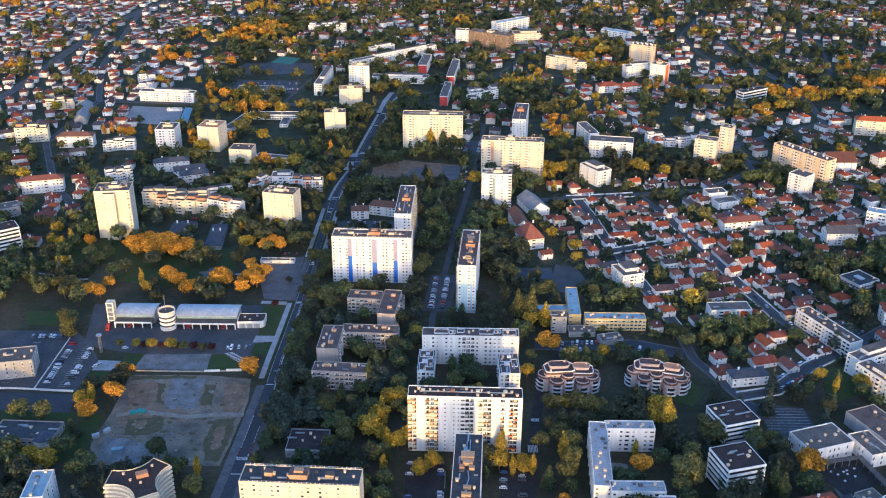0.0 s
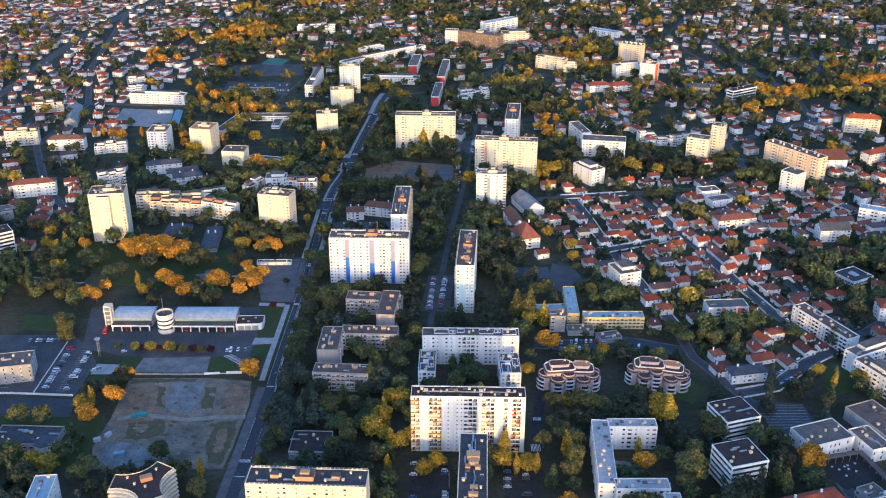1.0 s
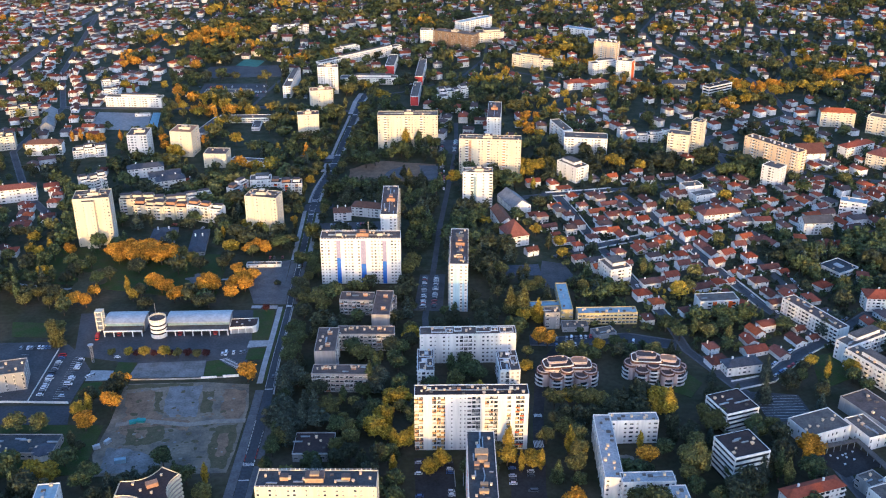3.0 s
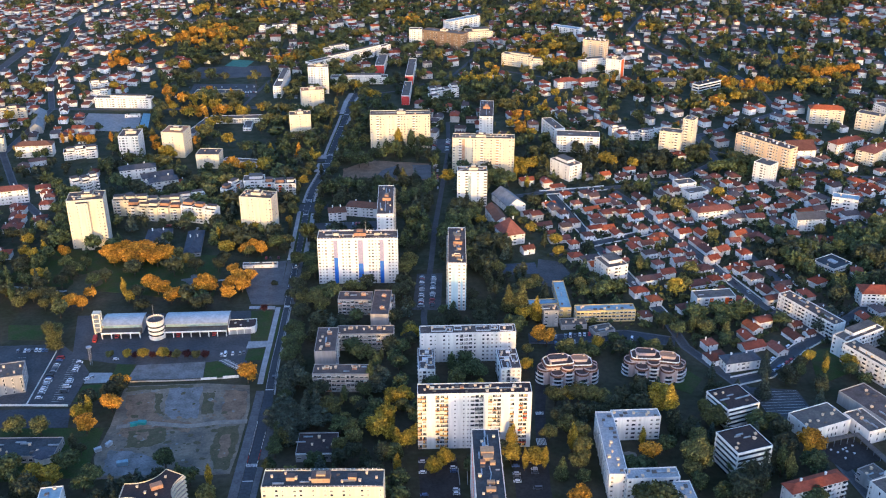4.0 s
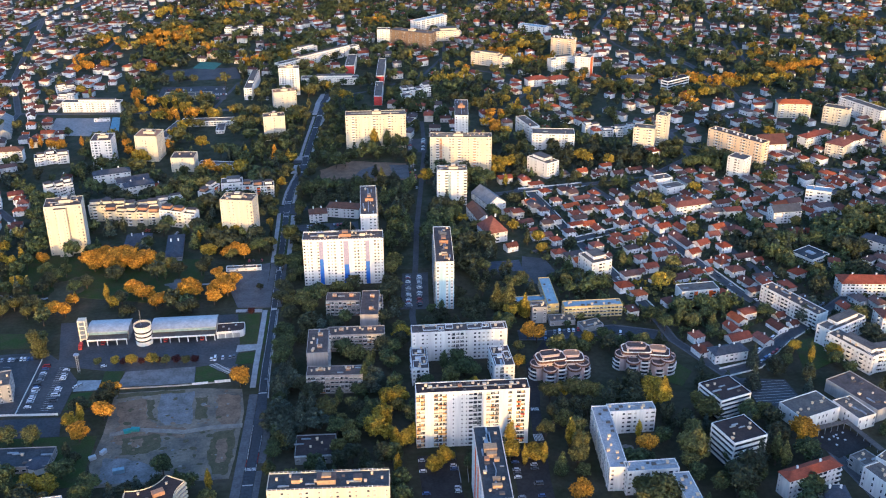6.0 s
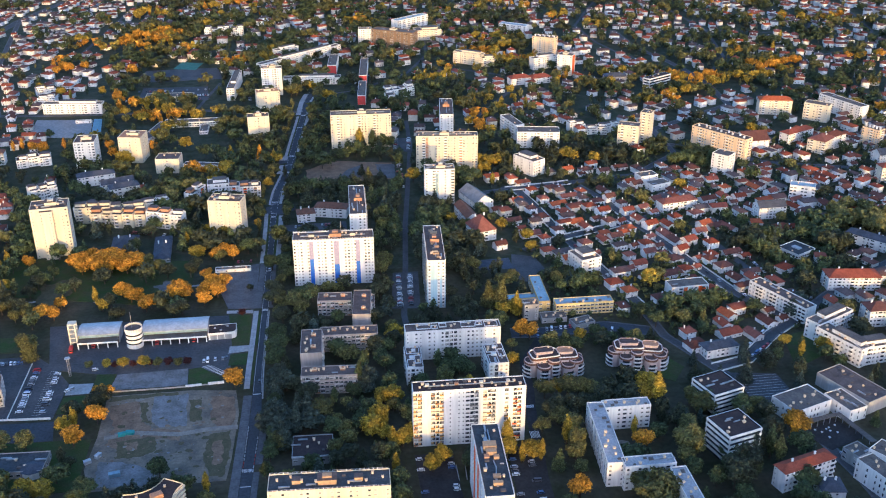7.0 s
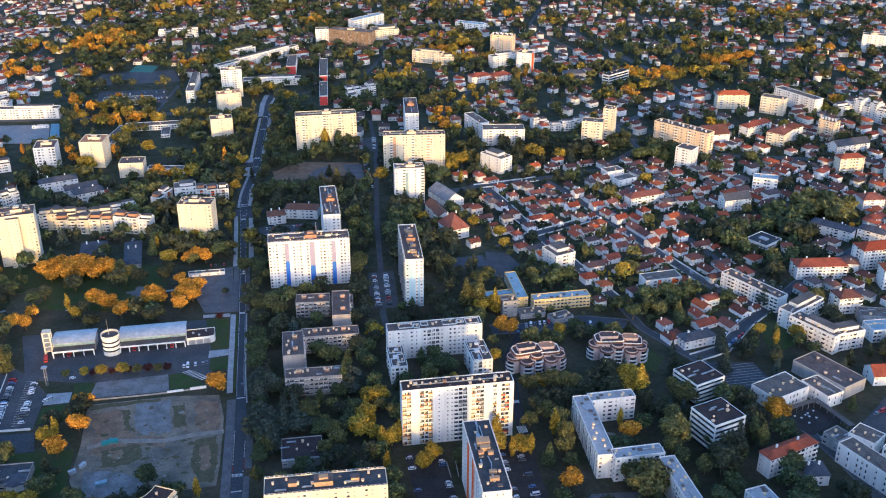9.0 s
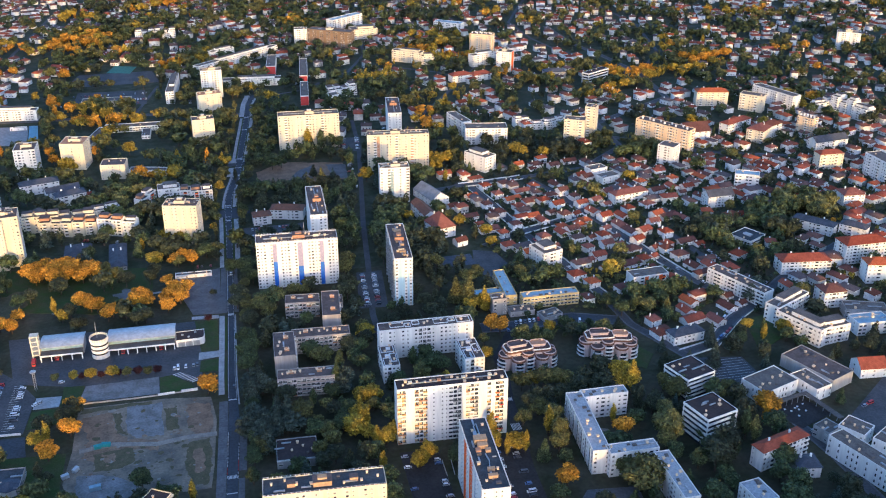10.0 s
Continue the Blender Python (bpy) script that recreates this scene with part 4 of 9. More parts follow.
def block(label, x, y, w, d, rot, h, style, roof="flat", faces="fr", category="apartment block", front=None, steep=0.26):
    """A building on a rectangle: walls, roof, openings on the named faces, things on the roof."""
    wall, storey, pattern, side, spacing, deck, plant = STYLES[style]
    seed = int(x * 7 + y * 13)
    if roof.startswith("gable") and d > w:
        w, d, rot = d, w, rot + 90
    ob = root(category.replace(" ", "_"), x, y, rot, label, category, "blocks of the suburb")
    mark(x, y, w, d, rot, 2.0)
    body = h
    if roof == "flat":
        part("wall", walls_mesh(w, d, h, wall, parapet=0.8), ob)
        part("roof", Shape().box(-w / 2 + 0.31, w / 2 - 0.31, -d / 2 + 0.31, d / 2 - 0.31, h - 0.82, h - 0.55).mesh("roof", deck), ob)
        roof_things(ob, w, d, h - 0.55, seed, plant and h > 20 and style != "slimD", 22 if style == "slabA" else 14 if h > 33 and y < 920 else (4 + int(max(w, d) / 6)) if y < 620 else 3 if y < 720 else 2, BRICKY if style in ("slabB", "slimC", "slimD") else TAN if style == "slabZ" else CREAM)
        if style in ("cream", "ren", "white7", "low") and 8 < h < 17 and min(w, d) > 9:
            u, v = w * 0.62, d * 0.6
            upper = part("upper_storey", Shape().box(-u / 2, u / 2, -v / 2, v / 2, h - 0.55, h + 2.1).mesh("upper_storey", wall), ob, Matrix.Translation((0.08 * w, 0.1 * d, 0)), "set-back upper storey")
            part("deck", Shape().box(-u / 2 - 0.25, u / 2 + 0.25, -v / 2 - 0.25, v / 2 + 0.25, h + 2.1, h + 2.35).mesh("deck", deck), upper)
        if style in ("mid", "midg") and max(w, d) > 15:
            for k in (-0.26, 0.24):
                stack = Shape().box(-1.5, 1.5, -1.0, 1.0, 0, 1.3).box(-1.7, 1.7, -1.2, 1.2, 1.3, 1.5, 1).box(-0.8, 0.8, -0.5, 0.5, 1.5, 2.3)
                part("chimney_stack", stack.mesh("chimney_stack", [BRICKY, PINK]), ob, Matrix.Translation((k * w, 0.1 * d, h - 0.55) if w > d else (0.1 * w, k * d, h - 0.55)), "brick chimney stack")
        if style == "slabA":
            for k in (-0.37, -0.11, 0.11, 0.35):
                part("lift_room", Shape().box(-1.0, 1.0, -0.8, 0.8, 0, 1.2).box(-1.15, 1.15, -0.95, 0.95, 1.2, 1.35).mesh("lift_room", BRICKY if abs(k) < 0.2 and k < 0 else CREAM), ob, Matrix.Translation((k * w, 0.5, h - 0.55)))
        if style in ("slimD", "slabZ", "slimC", "slabB") and y < 700:
            for sign in (-1, 1):
                rail, half = Shape(), max(w, d) / 2 - 0.5
                for i in range(int(half / 1.1)):
                    rail.box(-half + i * 2.2 - 0.18, -half + i * 2.2 + 0.18, -0.18, 0.18, 0, 0.75)
                rail.box(-half, half, -0.04, 0.04, 0.7, 0.78)
                part("guard_rail", rail.mesh("guard_rail", FRAME), ob, pose(0, 0, h - 0.05, 0, 0, 0 if w > d else 90) @ Matrix.Translation((0, sign * (min(w, d) / 2 - 0.15), 0)))
            room = Shape().box(-2.0, 2.0, -1.5, 1.5, 0, 2.2).box(-2.2, 2.2, -1.7, 1.7, 2.2, 2.4, 1)
            for k in (-0.27, 0.24) if style != "slimD" else ():
                part("lift_room", room.mesh("lift_room", [TAN if style == "slabZ" else CREAM, BITUMEN]), ob, Matrix.Translation((k * w, 0, h - 0.55) if w > d else (0, k * d, h - 0.55)))
        if style == "pink":
            for k in range(9):
                part("chimney", Shape().box(-0.9, 0.9, -0.5, 0.5, 0, 2.0).box(-1.0, 1.0, -0.6, 0.6, 2.0, 2.2).mesh("chimney", WHITE), ob, Matrix.Translation(((k - 4) * w * 0.105, (0.16 if k % 2 else -0.12) * d, h - 0.55)), "white chimney stack")
        if h > 33 and style not in ("slimD", "slabZ"):
            run = Shape().box(-0.3, 0.3, -max(w, d) * 0.4, max(w, d) * 0.4, 0, 0.5)
            part("roof_duct", run.mesh("roof_duct", METAL), ob, Matrix.Translation((0, 0, h - 0.55)) @ pose(0, 0, 0, 0, 0, 90 if w > d else 0))
        body = h - 0.8
    elif roof.startswith("hip"):
        part("wall", walls_mesh(w, d, h, wall), ob)
        part("roof", hip_roof(w, d, h, min(w, d) * steep, 0.6).mesh("roof", ROOF_OF[roof[-1]]), ob)
        for k in (-0.25, 0.2):
            part("chimney", Shape().box(-0.5, 0.5, -0.4, 0.4, 0, 2.2).box(-0.6, 0.6, -0.5, 0.5, 2.2, 2.4).mesh("chimney", WHITE), ob, Matrix.Translation((k * w, 0.1 * d, h + min(w, d) * (steep - 0.11))))
    else:
        part("wall", walls_mesh(w, d, h, wall, rise=d * 0.34), ob)
        part("roof", gable_roof(w, d, h, d * 0.34).mesh("roof", ROOF_OF[roof[-1]]), ob)
    floors = max(1, int(round((body - 0.6) / storey)))
    for face in faces:
        openings(ob, face, w, d, body, floors, (front or pattern) if face in "fk" else side, spacing, 0.4, (body - 0.5) / floors, seed + ord(face))
    return ob


def stepped(label, x, y, w, d, rot, h, style, faces="fr", attic=None):
    """A residence of staggered wings with set-back attics and terraces."""
    wall, storey, pattern, side, spacing, deck, plant = STYLES[style]
    rnd = random.Random(int(x * 3 + y * 17))
    ob = root("stepped_residence", x, y, rot, label, "apartment block", "blocks of the suburb")
    mark(x, y, w, d, rot, 2.0)
    n = max(2, int(round(w / 9.5)))
    seg = w / n
    for i in range(n):
        k, e, off = h * rnd.choice((0.74, 0.88, 1.0, 1.0)), d * rnd.uniform(0.75, 1.05), rnd.uniform(-1.8, 1.8)
        wing = part("wing", walls_mesh(seg + 0.1, e, k, wall, parapet=0.7), ob, Matrix.Translation((-w / 2 + (i + 0.5) * seg, off, 0)) @ pose(0, 0, 0, 0, 0, rnd.uniform(-5, 5)))
        part("deck", Shape().box(-seg / 2 + 0.31, seg / 2 - 0.31, -e / 2 + 0.31, e / 2 - 0.31, k - 0.72, k - 0.5).mesh("deck", rnd.choice((SLATE_FELT, DARK_DECK))), wing)
        u, v = seg * rnd.uniform(0.6, 0.92), e * rnd.uniform(0.45, 0.62)
        part("attic", Shape().box(-u / 2, u / 2, -v / 2, v / 2, k - 0.5, k + 2.0).box(-u / 2 - 0.3, u / 2 + 0.3, -v / 2 - 0.3, v / 2 + 0.3, k + 2.0, k + 2.25, 1).mesh("attic", [attic if attic and rnd.random() < 0.5 else wall, BITUMEN]), wing, Matrix.Translation((rnd.uniform(-0.1, 0.1) * seg, 0.14 * e, 0)), "set-back attic storey")
        floors = max(1, int(round((k - 1.2) / storey)))
        for face in faces:
            openings(wing, face, seg, e, k - 0.7, floors, pattern if face in "fk" else side, 3.1, 0.4, (k - 1.0) / floors, i, True)
    return ob


# ---------------------------------------------------------------- the blocks, south to north
# first four: unseen, south of the view, added to cast shade northward
block("tall cream slab of flats with a flat roof", 214.0, 294.0, 44.0, 13.0, 0.0, 33, "slabE", "flat", "fl", "apartment block")
block("tall cream slab of flats with a flat roof", 162.0, 296.0, 46.0, 13.0, 0.0, 33, "slabE", "flat", "fl", "apartment block")
block("tall cream slab of flats with a flat roof", 112.0, 298.0, 44.0, 13.0, 0.0, 33, "slabE", "flat", "fl", "apartment block")
block("tall cream slab of flats with a flat roof", -139.0, 300.0, 66.0, 13.0, 0.0, 31, "slabE", "flat", "fr", "apartment block")
block("low white building of flats with a flat roof", 145.2, 371.1, 12.4, 17.2, 8.5, 12, "Lb", "flat", "fl", "apartment block")
block("low white public building with a flat roof", 219.1, 388.2, 40.0, 12.0, -72.1, 13, "med", "flat", "fr", "public building")
block("mid-rise white building of flats with a flat roof", 106.3, 388.7, 39.6, 8.8, -90.2, 16, "Lb", "flat", "fr", "apartment block")
block("tall cream slab of flats with a flat roof", -78.6, 392.9, 59.3, 13.6, -3.0, 39, "slabZ", "flat", "fr", "apartment block")
block("low white building under a dark hipped roof", 186.7, 393.2, 12.8, 12.0, -8.1, 7, "plain", "hip_d", "fl", "building")
block("low white public building with a flat roof", 243.5, 396.3, 17.8, 16.0, -59.9, 11, "med", "flat", "fr", "public building")
slim_d = block("tall cream and orange slab of flats with a flat roof", 3.1, 399.9, 14.4, 59.5, -2.8, 38.5, "slimD", "flat", "fl", "apartment block")
block("low white building of flats under a hipped red tile roof", 178.1, 406.9, 34.9, 8.8, 16.3, 13, "longw", "hip_r", "fl", "apartment block")
block("mid-rise blue-white building of flats with a flat roof", -219.5, 411.0, 11.2, 22.4, 5.4, 18, "bluewhite", "flat", "fr", "apartment block")
block("low white public building with a flat roof", 231.2, 413.9, 15.4, 14.0, -58.0, 10, "med", "flat", "fr", "public building")
block("mid-rise white building of flats with a flat roof", 92.7, 416.0, 28.4, 8.7, -0.2, 16, "Lb", "flat", "fl", "apartment block")
block("low grey concrete building with a flat roof", 216.5, 419.6, 10.7, 12.0, -68.2, 8, "grey", "flat", "fr", "building")
office_b = block("mid-rise white office building with a flat roof", 149.5, 437.1, 21.5, 20.2, 15.9, 20, "strip2", "flat", "fl", "office building")
l_block = block("mid-rise white building of flats with a flat roof", 77.1, 444.8, 10.0, 58.0, -4.2, 16, "Lb", "flat", "fl", "apartment block")
block("low white public building with a flat roof", 233.7, 465.6, 13.6, 21.3, 17.0, 9, "med", "flat", "fl", "public building")
dark_pavilion = block("low dark grey pavilion with a flat roof", -87.1, 467.8, 22.8, 20.0, -2.4, 6, "club", "flat", "fr", "pavilion")
block("low white public building with a flat roof", 207.4, 469.6, 29.3, 19.6, 19.2, 10, "med", "flat", "fl", "public building")
block("tall white and orange slab of flats with balconies and flat roof", 2.9, 470.5, 64.5, 10.8, -1.7, 37.5, "slabA", "flat", "fl", "apartment block")
block("mid-rise white building of flats with a flat roof", 97.3, 470.9, 28.0, 8.1, -0.3, 16, "Lb", "flat", "fl", "apartment block")
block("low community hall with a dark flat roof", -253.0, 476.2, 37.2, 18.0, -2.7, 5, "hall", "flat", "fr", "building")
block("low white building under a gabled red tile roof", 283.0, 477.0, 18.0, 14.0, -6.0, 7, "plain", "gable_r", "fl", "building")
block("low grey sports hall with a flat roof", 248.2, 482.4, 21.0, 39.3, 22.0, 9, "gym", "flat", "fl", "sports hall")
office_a = block("mid-rise white office building with a flat roof", 160.1, 485.4, 21.7, 20.8, 17.6, 15, "strip2", "flat", "fl", "office building")
block("low cream building of flats with balconies and flat roof", 280.8, 520.3, 25.7, 11.6, 6.9, 13.6, "ren", "flat", "fl", "apartment block")
block("low blue-white building of flats with a flat roof", 316.5, 526.3, 25.5, 14.0, -1.6, 10, "bluewhite", "flat", "fl", "apartment block")
block("low cream building of flats with balconies and flat roof", 266.6, 529.7, 36.4, 12.0, -65.9, 14, "ren", "flat", "fr", "apartment block")
block("low weathered taupe building of flats with a flat roof", -75.1, 534.1, 35.2, 11.4, -4.0, 13.6, "mid", "flat", "fr", "apartment block")
u_east = block("mid-rise white building of flats with a flat roof", 31.4, 538.2, 13.0, 24.9, 0.9, 15, "u2", "flat", "fl", "apartment block")
block("low white building of flats under a dark hipped roof", 184.8, 541.9, 24.4, 10.5, 10.1, 7, "Lb", "hip_d", "fl", "apartment block")
u_west = block("low white building of flats with a flat roof", -20.9, 544.4, 10.7, 26.4, -1.4, 13, "u2", "flat", "fl", "apartment block")
block("low grey concrete building with a flat roof", 326.0, 545.5, 29.9, 14.0, -18.8, 8, "grey", "flat", "fl", "building")
block("low pale ribbed office building, its shade put in as grey", -289.3, 546.8, 27.9, 18.0, 12.2, 13, "ribbed", "flat", "fr", "office building")
block("low cream building of flats with balconies and flat roof", 271.4, 559.2, 37.5, 11.2, 27.2, 14, "ren", "flat", "fl", "apartment block")
u_main = block("mid-rise white building of flats with balconies and flat roof", 7.5, 565.3, 63.3, 10.6, -1.0, 22, "u", "flat", "fl", "apartment block")
block("low cream building of flats under a hipped red tile roof", 311.5, 567.2, 17.7, 14.0, -0.9, 13, "ren", "hip_r", "fl", "apartment block")
block("mid-rise weathered taupe building of flats with a flat roof", -85.6, 569.9, 13.8, 31.1, -2.1, 15, "midg", "flat", "fr", "apartment block")
block("low weathered taupe building of flats with a flat roof", -60.2, 584.4, 38.6, 11.6, -2.8, 13, "mid", "flat", "fr", "apartment block")
block("low grey concrete building with a flat roof", 104.2, 592.1, 15.6, 10.0, 15.8, 4, "grey", "flat", "fl", "building")
block("mid-rise white building of flats under a hipped red tile roof", 367.6, 594.6, 18.1, 14.0, -12.3, 16, "low", "hip_r", "fl", "apartment block")
block("low white building of flats with balconies and flat roof", 254.6, 597.0, 52.1, 11.0, -66.5, 12.5, "longw", "flat", "fr", "apartment block")
block("low grey concrete building with a flat roof", 85.7, 602.5, 18.2, 10.0, 0.1, 4, "grey", "flat", "fl", "building")
block("low grey concrete building with a flat roof", 70.0, 607.2, 10.5, 9.0, -0.5, 13, "grey", "flat", "fl", "building")
block("low yellow school building with a flat roof", 110.1, 611.6, 42.5, 9.4, -0.5, 9.5, "school", "flat", "fl", "school building")
block("mid-rise weathered taupe building of flats with a flat roof", -49.1, 620.9, 12.5, 36.6, -5.0, 14.5, "midg", "flat", "fr", "apartment block")
block("low cream building of flats under a hipped red tile roof", 322.2, 622.1, 39.5, 15.0, -7.9, 11, "ren", "hip_r", "fl", "apartment block")
blk_low = block("low white building of flats with a flat roof", 194.7, 628.8, 29.6, 12.5, 3.7, 9, "blk1", "flat", "fl", "apartment block")
block("low weathered taupe building of flats with a flat roof", -41.3, 629.1, 3.2, 12.0, -5.0, 12.5, "mid", "flat", "fr", "apartment block")
block("low yellow school building with a flat roof", 67.3, 629.8, 27.7, 8.0, 2.2, 6, "school", "flat", "fl", "school building")
block("mid-rise cream building of flats under a hipped red tile roof", 379.1, 630.5, 38.2, 16.0, 0.6, 17, "ren", "hip_r", "fl", "apartment block")
block("low weathered taupe building of flats with a flat roof", -67.8, 635.4, 24.3, 13.0, -5.0, 12.5, "mid", "flat", "fr", "apartment block")
block("low yellow school building with a flat roof", 83.4, 636.9, 42.4, 8.5, -92.2, 8, "school", "flat", "fr", "school building")
slim_blue = block("tall white slab of flats with a shaded blue front", 7.8, 662.3, 13.3, 62.6, -4.1, 38.5, "slimC", "flat", "fl", "apartment block")
block("low white building of flats under a dark hipped roof", 403.1, 674.6, 21.8, 12.0, -52.8, 9, "low", "hip_d", "fr", "apartment block")
pavilion = block("low glazed pavilion with a slate-grey flat roof", 309.0, 684.0, 20.0, 22.0, -62.0, 5, "pavilion", "flat", "fr", "pavilion")
part("skylight", Shape().prism([(-3.5, -2.2), (3.5, -2.2), (3.5, 2.2), (-3.5, 2.2)], 4.4, 5.4).mesh("skylight", SHEET_WHITE), pavilion, None, "pale skylight")
block("low white building of flats with a flat roof", 129.7, 680.0, 17.8, 20.4, 18.1, 13, "white7", "flat", "fl", "apartment block")
slab_b = block("tall white and blue slab of flats with a flat roof", -65.9, 686.7, 60.6, 15.3, -2.1, 38, "slabB", "flat", "fr", "apartment block")
block("low white building of flats under a dark hipped roof", 374.7, 689.6, 34.8, 12.0, -50.8, 9, "low", "hip_d", "fr", "apartment block")
block("low white building with a flat roof", -144.7, 713.3, 27.4, 5.0, -0.8, 3, "plain", "flat", "fr", "building")
block("low pale building under a dark slate roof", -203.5, 757.0, 13.0, 44.0, 4.0, 4, "grey", "hip_d", "fl", "building")
block("low white building of flats under a hipped red tile roof", 440.1, 737.8, 20.2, 16.0, -4.5, 11, "low", "hip_r", "fl", "apartment block")
office_c = block("mid-rise white office building with a flat roof", -373.3, 738.2, 19.8, 16.0, 36.1, 19, "strip", "flat", "fl", "office building")
block("low white building of flats under a hipped red tile roof", 59.5, 752.0, 18.0, 22.0, 16.0, 9.5, "low", "hip_r", "fl", "apartment block", None, 0.58)
block("low white building of flats under a brown tile roof", 52.5, 787.0, 34.0, 11.0, -80.0, 9.5, "low", "gable_b", "fr", "apartment block")
block("tall white slab of flats with a flat roof", -43.8, 756.5, 13.2, 62.5, -1.8, 38, "slimC", "flat", "fr", "apartment block")
block("low white building of flats under a dark gabled roof", 319.9, 760.1, 25.7, 13.0, 3.0, 11, "Lb", "gable_d", "fl", "apartment block")
block("low pale building under a dark slate roof", -235.5, 772.0, 20.0, 24.0, 3.0, 4, "grey", "hip_d", "fl", "building")
tower_w = block("tall cream tower of flats with a flat roof", -289.3, 768.9, 28.8, 20, 7.1, 42.5, "tower", "flat", "fr", "apartment block")
block("tall cream tower of flats with a flat roof", -151.5, 785.1, 27.9, 16.4, -12.8, 34, "tower", "flat", "fr", "apartment block")
block("mid-rise white building of flats with a flat roof", 507.5, 786.2, 36.2, 18.0, -87.7, 22, "low", "flat", "fr", "apartment block")
block("low white building of flats under a hipped red tile roof", 244.7, 787.7, 35.5, 12.0, 12.0, 9, "low", "hip_r", "fl", "apartment block")
block("low blue-white building of flats with a flat roof", 368.2, 795.9, 22.1, 12.0, -27.9, 14, "bluewhite", "flat", "f", "apartment block")
block("low grey concrete building with a flat roof", -399.1, 807.7, 16.8, 16.0, 28.6, 9, "grey", "flat", "fl", "building")
block("low white building of flats under a brown tile roof", -86.8, 807.8, 15.3, 12.0, 4.5, 8, "low", "hip_b", "fl", "apartment block")
stepped("white stepped residence with flat roof terraces", -206.4, 809.2, 32.0, 12.0, -18.7, 15, "low", "fr", BRICKY)
block("low white building of flats under a brown tile roof", -63.6, 815.5, 28.9, 13.0, -15.4, 9, "low", "hip_b", "fr", "apartment block")
block("low white building under a pale sheet roof", 68.0, 828.0, 34.0, 18.0, -72.0, 6.5, "plain", "gable_g", "fr", "building")
stepped("cream stepped residence with set-back attics and roof terraces", -246.7, 818.7, 46.5, 14.0, -8.2, 13, "cream", "fr", BRICKY)
block("mid-rise cream building of flats under a hipped red tile roof", 473.8, 826.5, 25.9, 12.0, -1.1, 16, "cream", "hip_r", "fl", "apartment block")
stepped("cream stepped residence with set-back attics and roof terraces", -255.5, 829.2, 59.4, 12.0, 0.0, 15, "cream", "fr")
white_seven = block("tall white building of flats with a flat roof", 35.0, 834.1, 26.9, 14.0, -3.5, 34, "white7", "flat", "fl", "apartment block")
block("low white building with a flat roof", 244.3, 837.5, 21.1, 12.0, 18.9, 7, "plain", "flat", "fl", "building")
stepped("white stepped residence with flat roof terraces", -276.2, 840.9, 24.1, 14.0, -38.3, 12, "low", "fr", BRICKY)
stepped("white stepped residence with flat roof terraces", -219.2, 844.6, 22.6, 10.0, 19.7, 12, "low", "fl")
block("low white building with a flat roof", 238.7, 855.0, 18.8, 12.0, 13.4, 9, "plain", "flat", "fl", "building")
block("low white building of flats under a hipped red tile roof", -390.3, 864.2, 37.3, 12.0, 14.7, 13, "low", "hip_r", "fr", "apartment block")
stepped("white stepped residence with flat roof terraces", -186.0, 867.8, 21.8, 10.0, 61.9, 12, "blueorange", "fl", BRICKY)
stepped("white stepped residence with flat roof terraces", -141.8, 871.7, 28.5, 12.0, 3.7, 13, "blueorange", "fr", BRICKY)
block("mid-rise white building of flats with a flat roof", 322.9, 872.9, 17.1, 16.0, -49.1, 20, "white7", "flat", "fr", "apartment block")
block("low white building of flats with a flat roof", -166.3, 877.4, 19.6, 14.0, 3.5, 14, "white7", "flat", "fr", "apartment block")
block("low white building of flats under a dark gabled roof", 508.8, 882.0, 41.5, 14.0, 8.5, 9, "low", "gable_d", "fl", "apartment block")
stepped("white stepped residence with flat roof terraces", -325.5, 887.2, 24.5, 14.0, 31.3, 14, "low", "fl", BRICKY)
block("low white building of flats under a dark hipped roof", -253.6, 889.5, 26.6, 12.0, 21.0, 10, "low", "hip_d", "fl", "apartment block")
block("mid-rise white building of flats with a flat roof", 133.2, 898.9, 15.8, 28.2, 32.2, 16, "low", "flat", "fl", "apartment block")
slab_far = block("tall cream slab of flats with a flat roof", 53.8, 916.8, 60.5, 13.9, -6.7, 37, "slabE", "flat", "f", "apartment block")
block("low cream building of flats under a hipped red tile roof", 448.8, 918.9, 18.6, 24.0, -50.0, 14, "cream", "hip_r", "fr", "apartment block")
block("mid-rise salmon building of flats with balconies and flat roof", 340.4, 922.0, 64.0, 13, -56.0, 25, "pink", "flat", "fr", "apartment block")
block("low white building of flats under a dark hipped roof", -284.8, 924.2, 34.2, 12.0, 16.3, 10, "low", "hip_d", "fl", "apartment block")
block("mid-rise salmon building of flats with balconies and flat roof", 510.6, 926.2, 18.8, 12.0, -60.9, 20, "pink", "flat", "fr", "apartment block")
block("low white building of flats under a hipped red tile roof", 464.2, 927.4, 31.5, 14.0, 26.4, 14, "low", "hip_r", "fl", "apartment block")
block("low white building under a gabled red tile roof", 380.1, 935.2, 28.9, 22.0, 3.1, 12, "plain", "gable_r", "fl", "building")
block("low white building of flats under a hipped red tile roof", 437.3, 949.9, 39.9, 12.0, 25.1, 13, "low", "hip_r", "fl", "apartment block")
block("mid-rise cream tower of flats with a flat roof", -219.1, 951.9, 23.0, 18.6, -5.0, 15, "tower", "flat", "fr", "apartment block")
block("mid-rise cream building of flats with balconies and flat roof", 253.8, 959.3, 22.0, 14.0, -24.8, 25, "cream", "flat", "fr", "apartment block")
block("tall cream building of flats with balconies and flat roof", 276.6, 971.2, 11.6, 13.0, -35.5, 34, "cream", "flat", "fr", "apartment block")
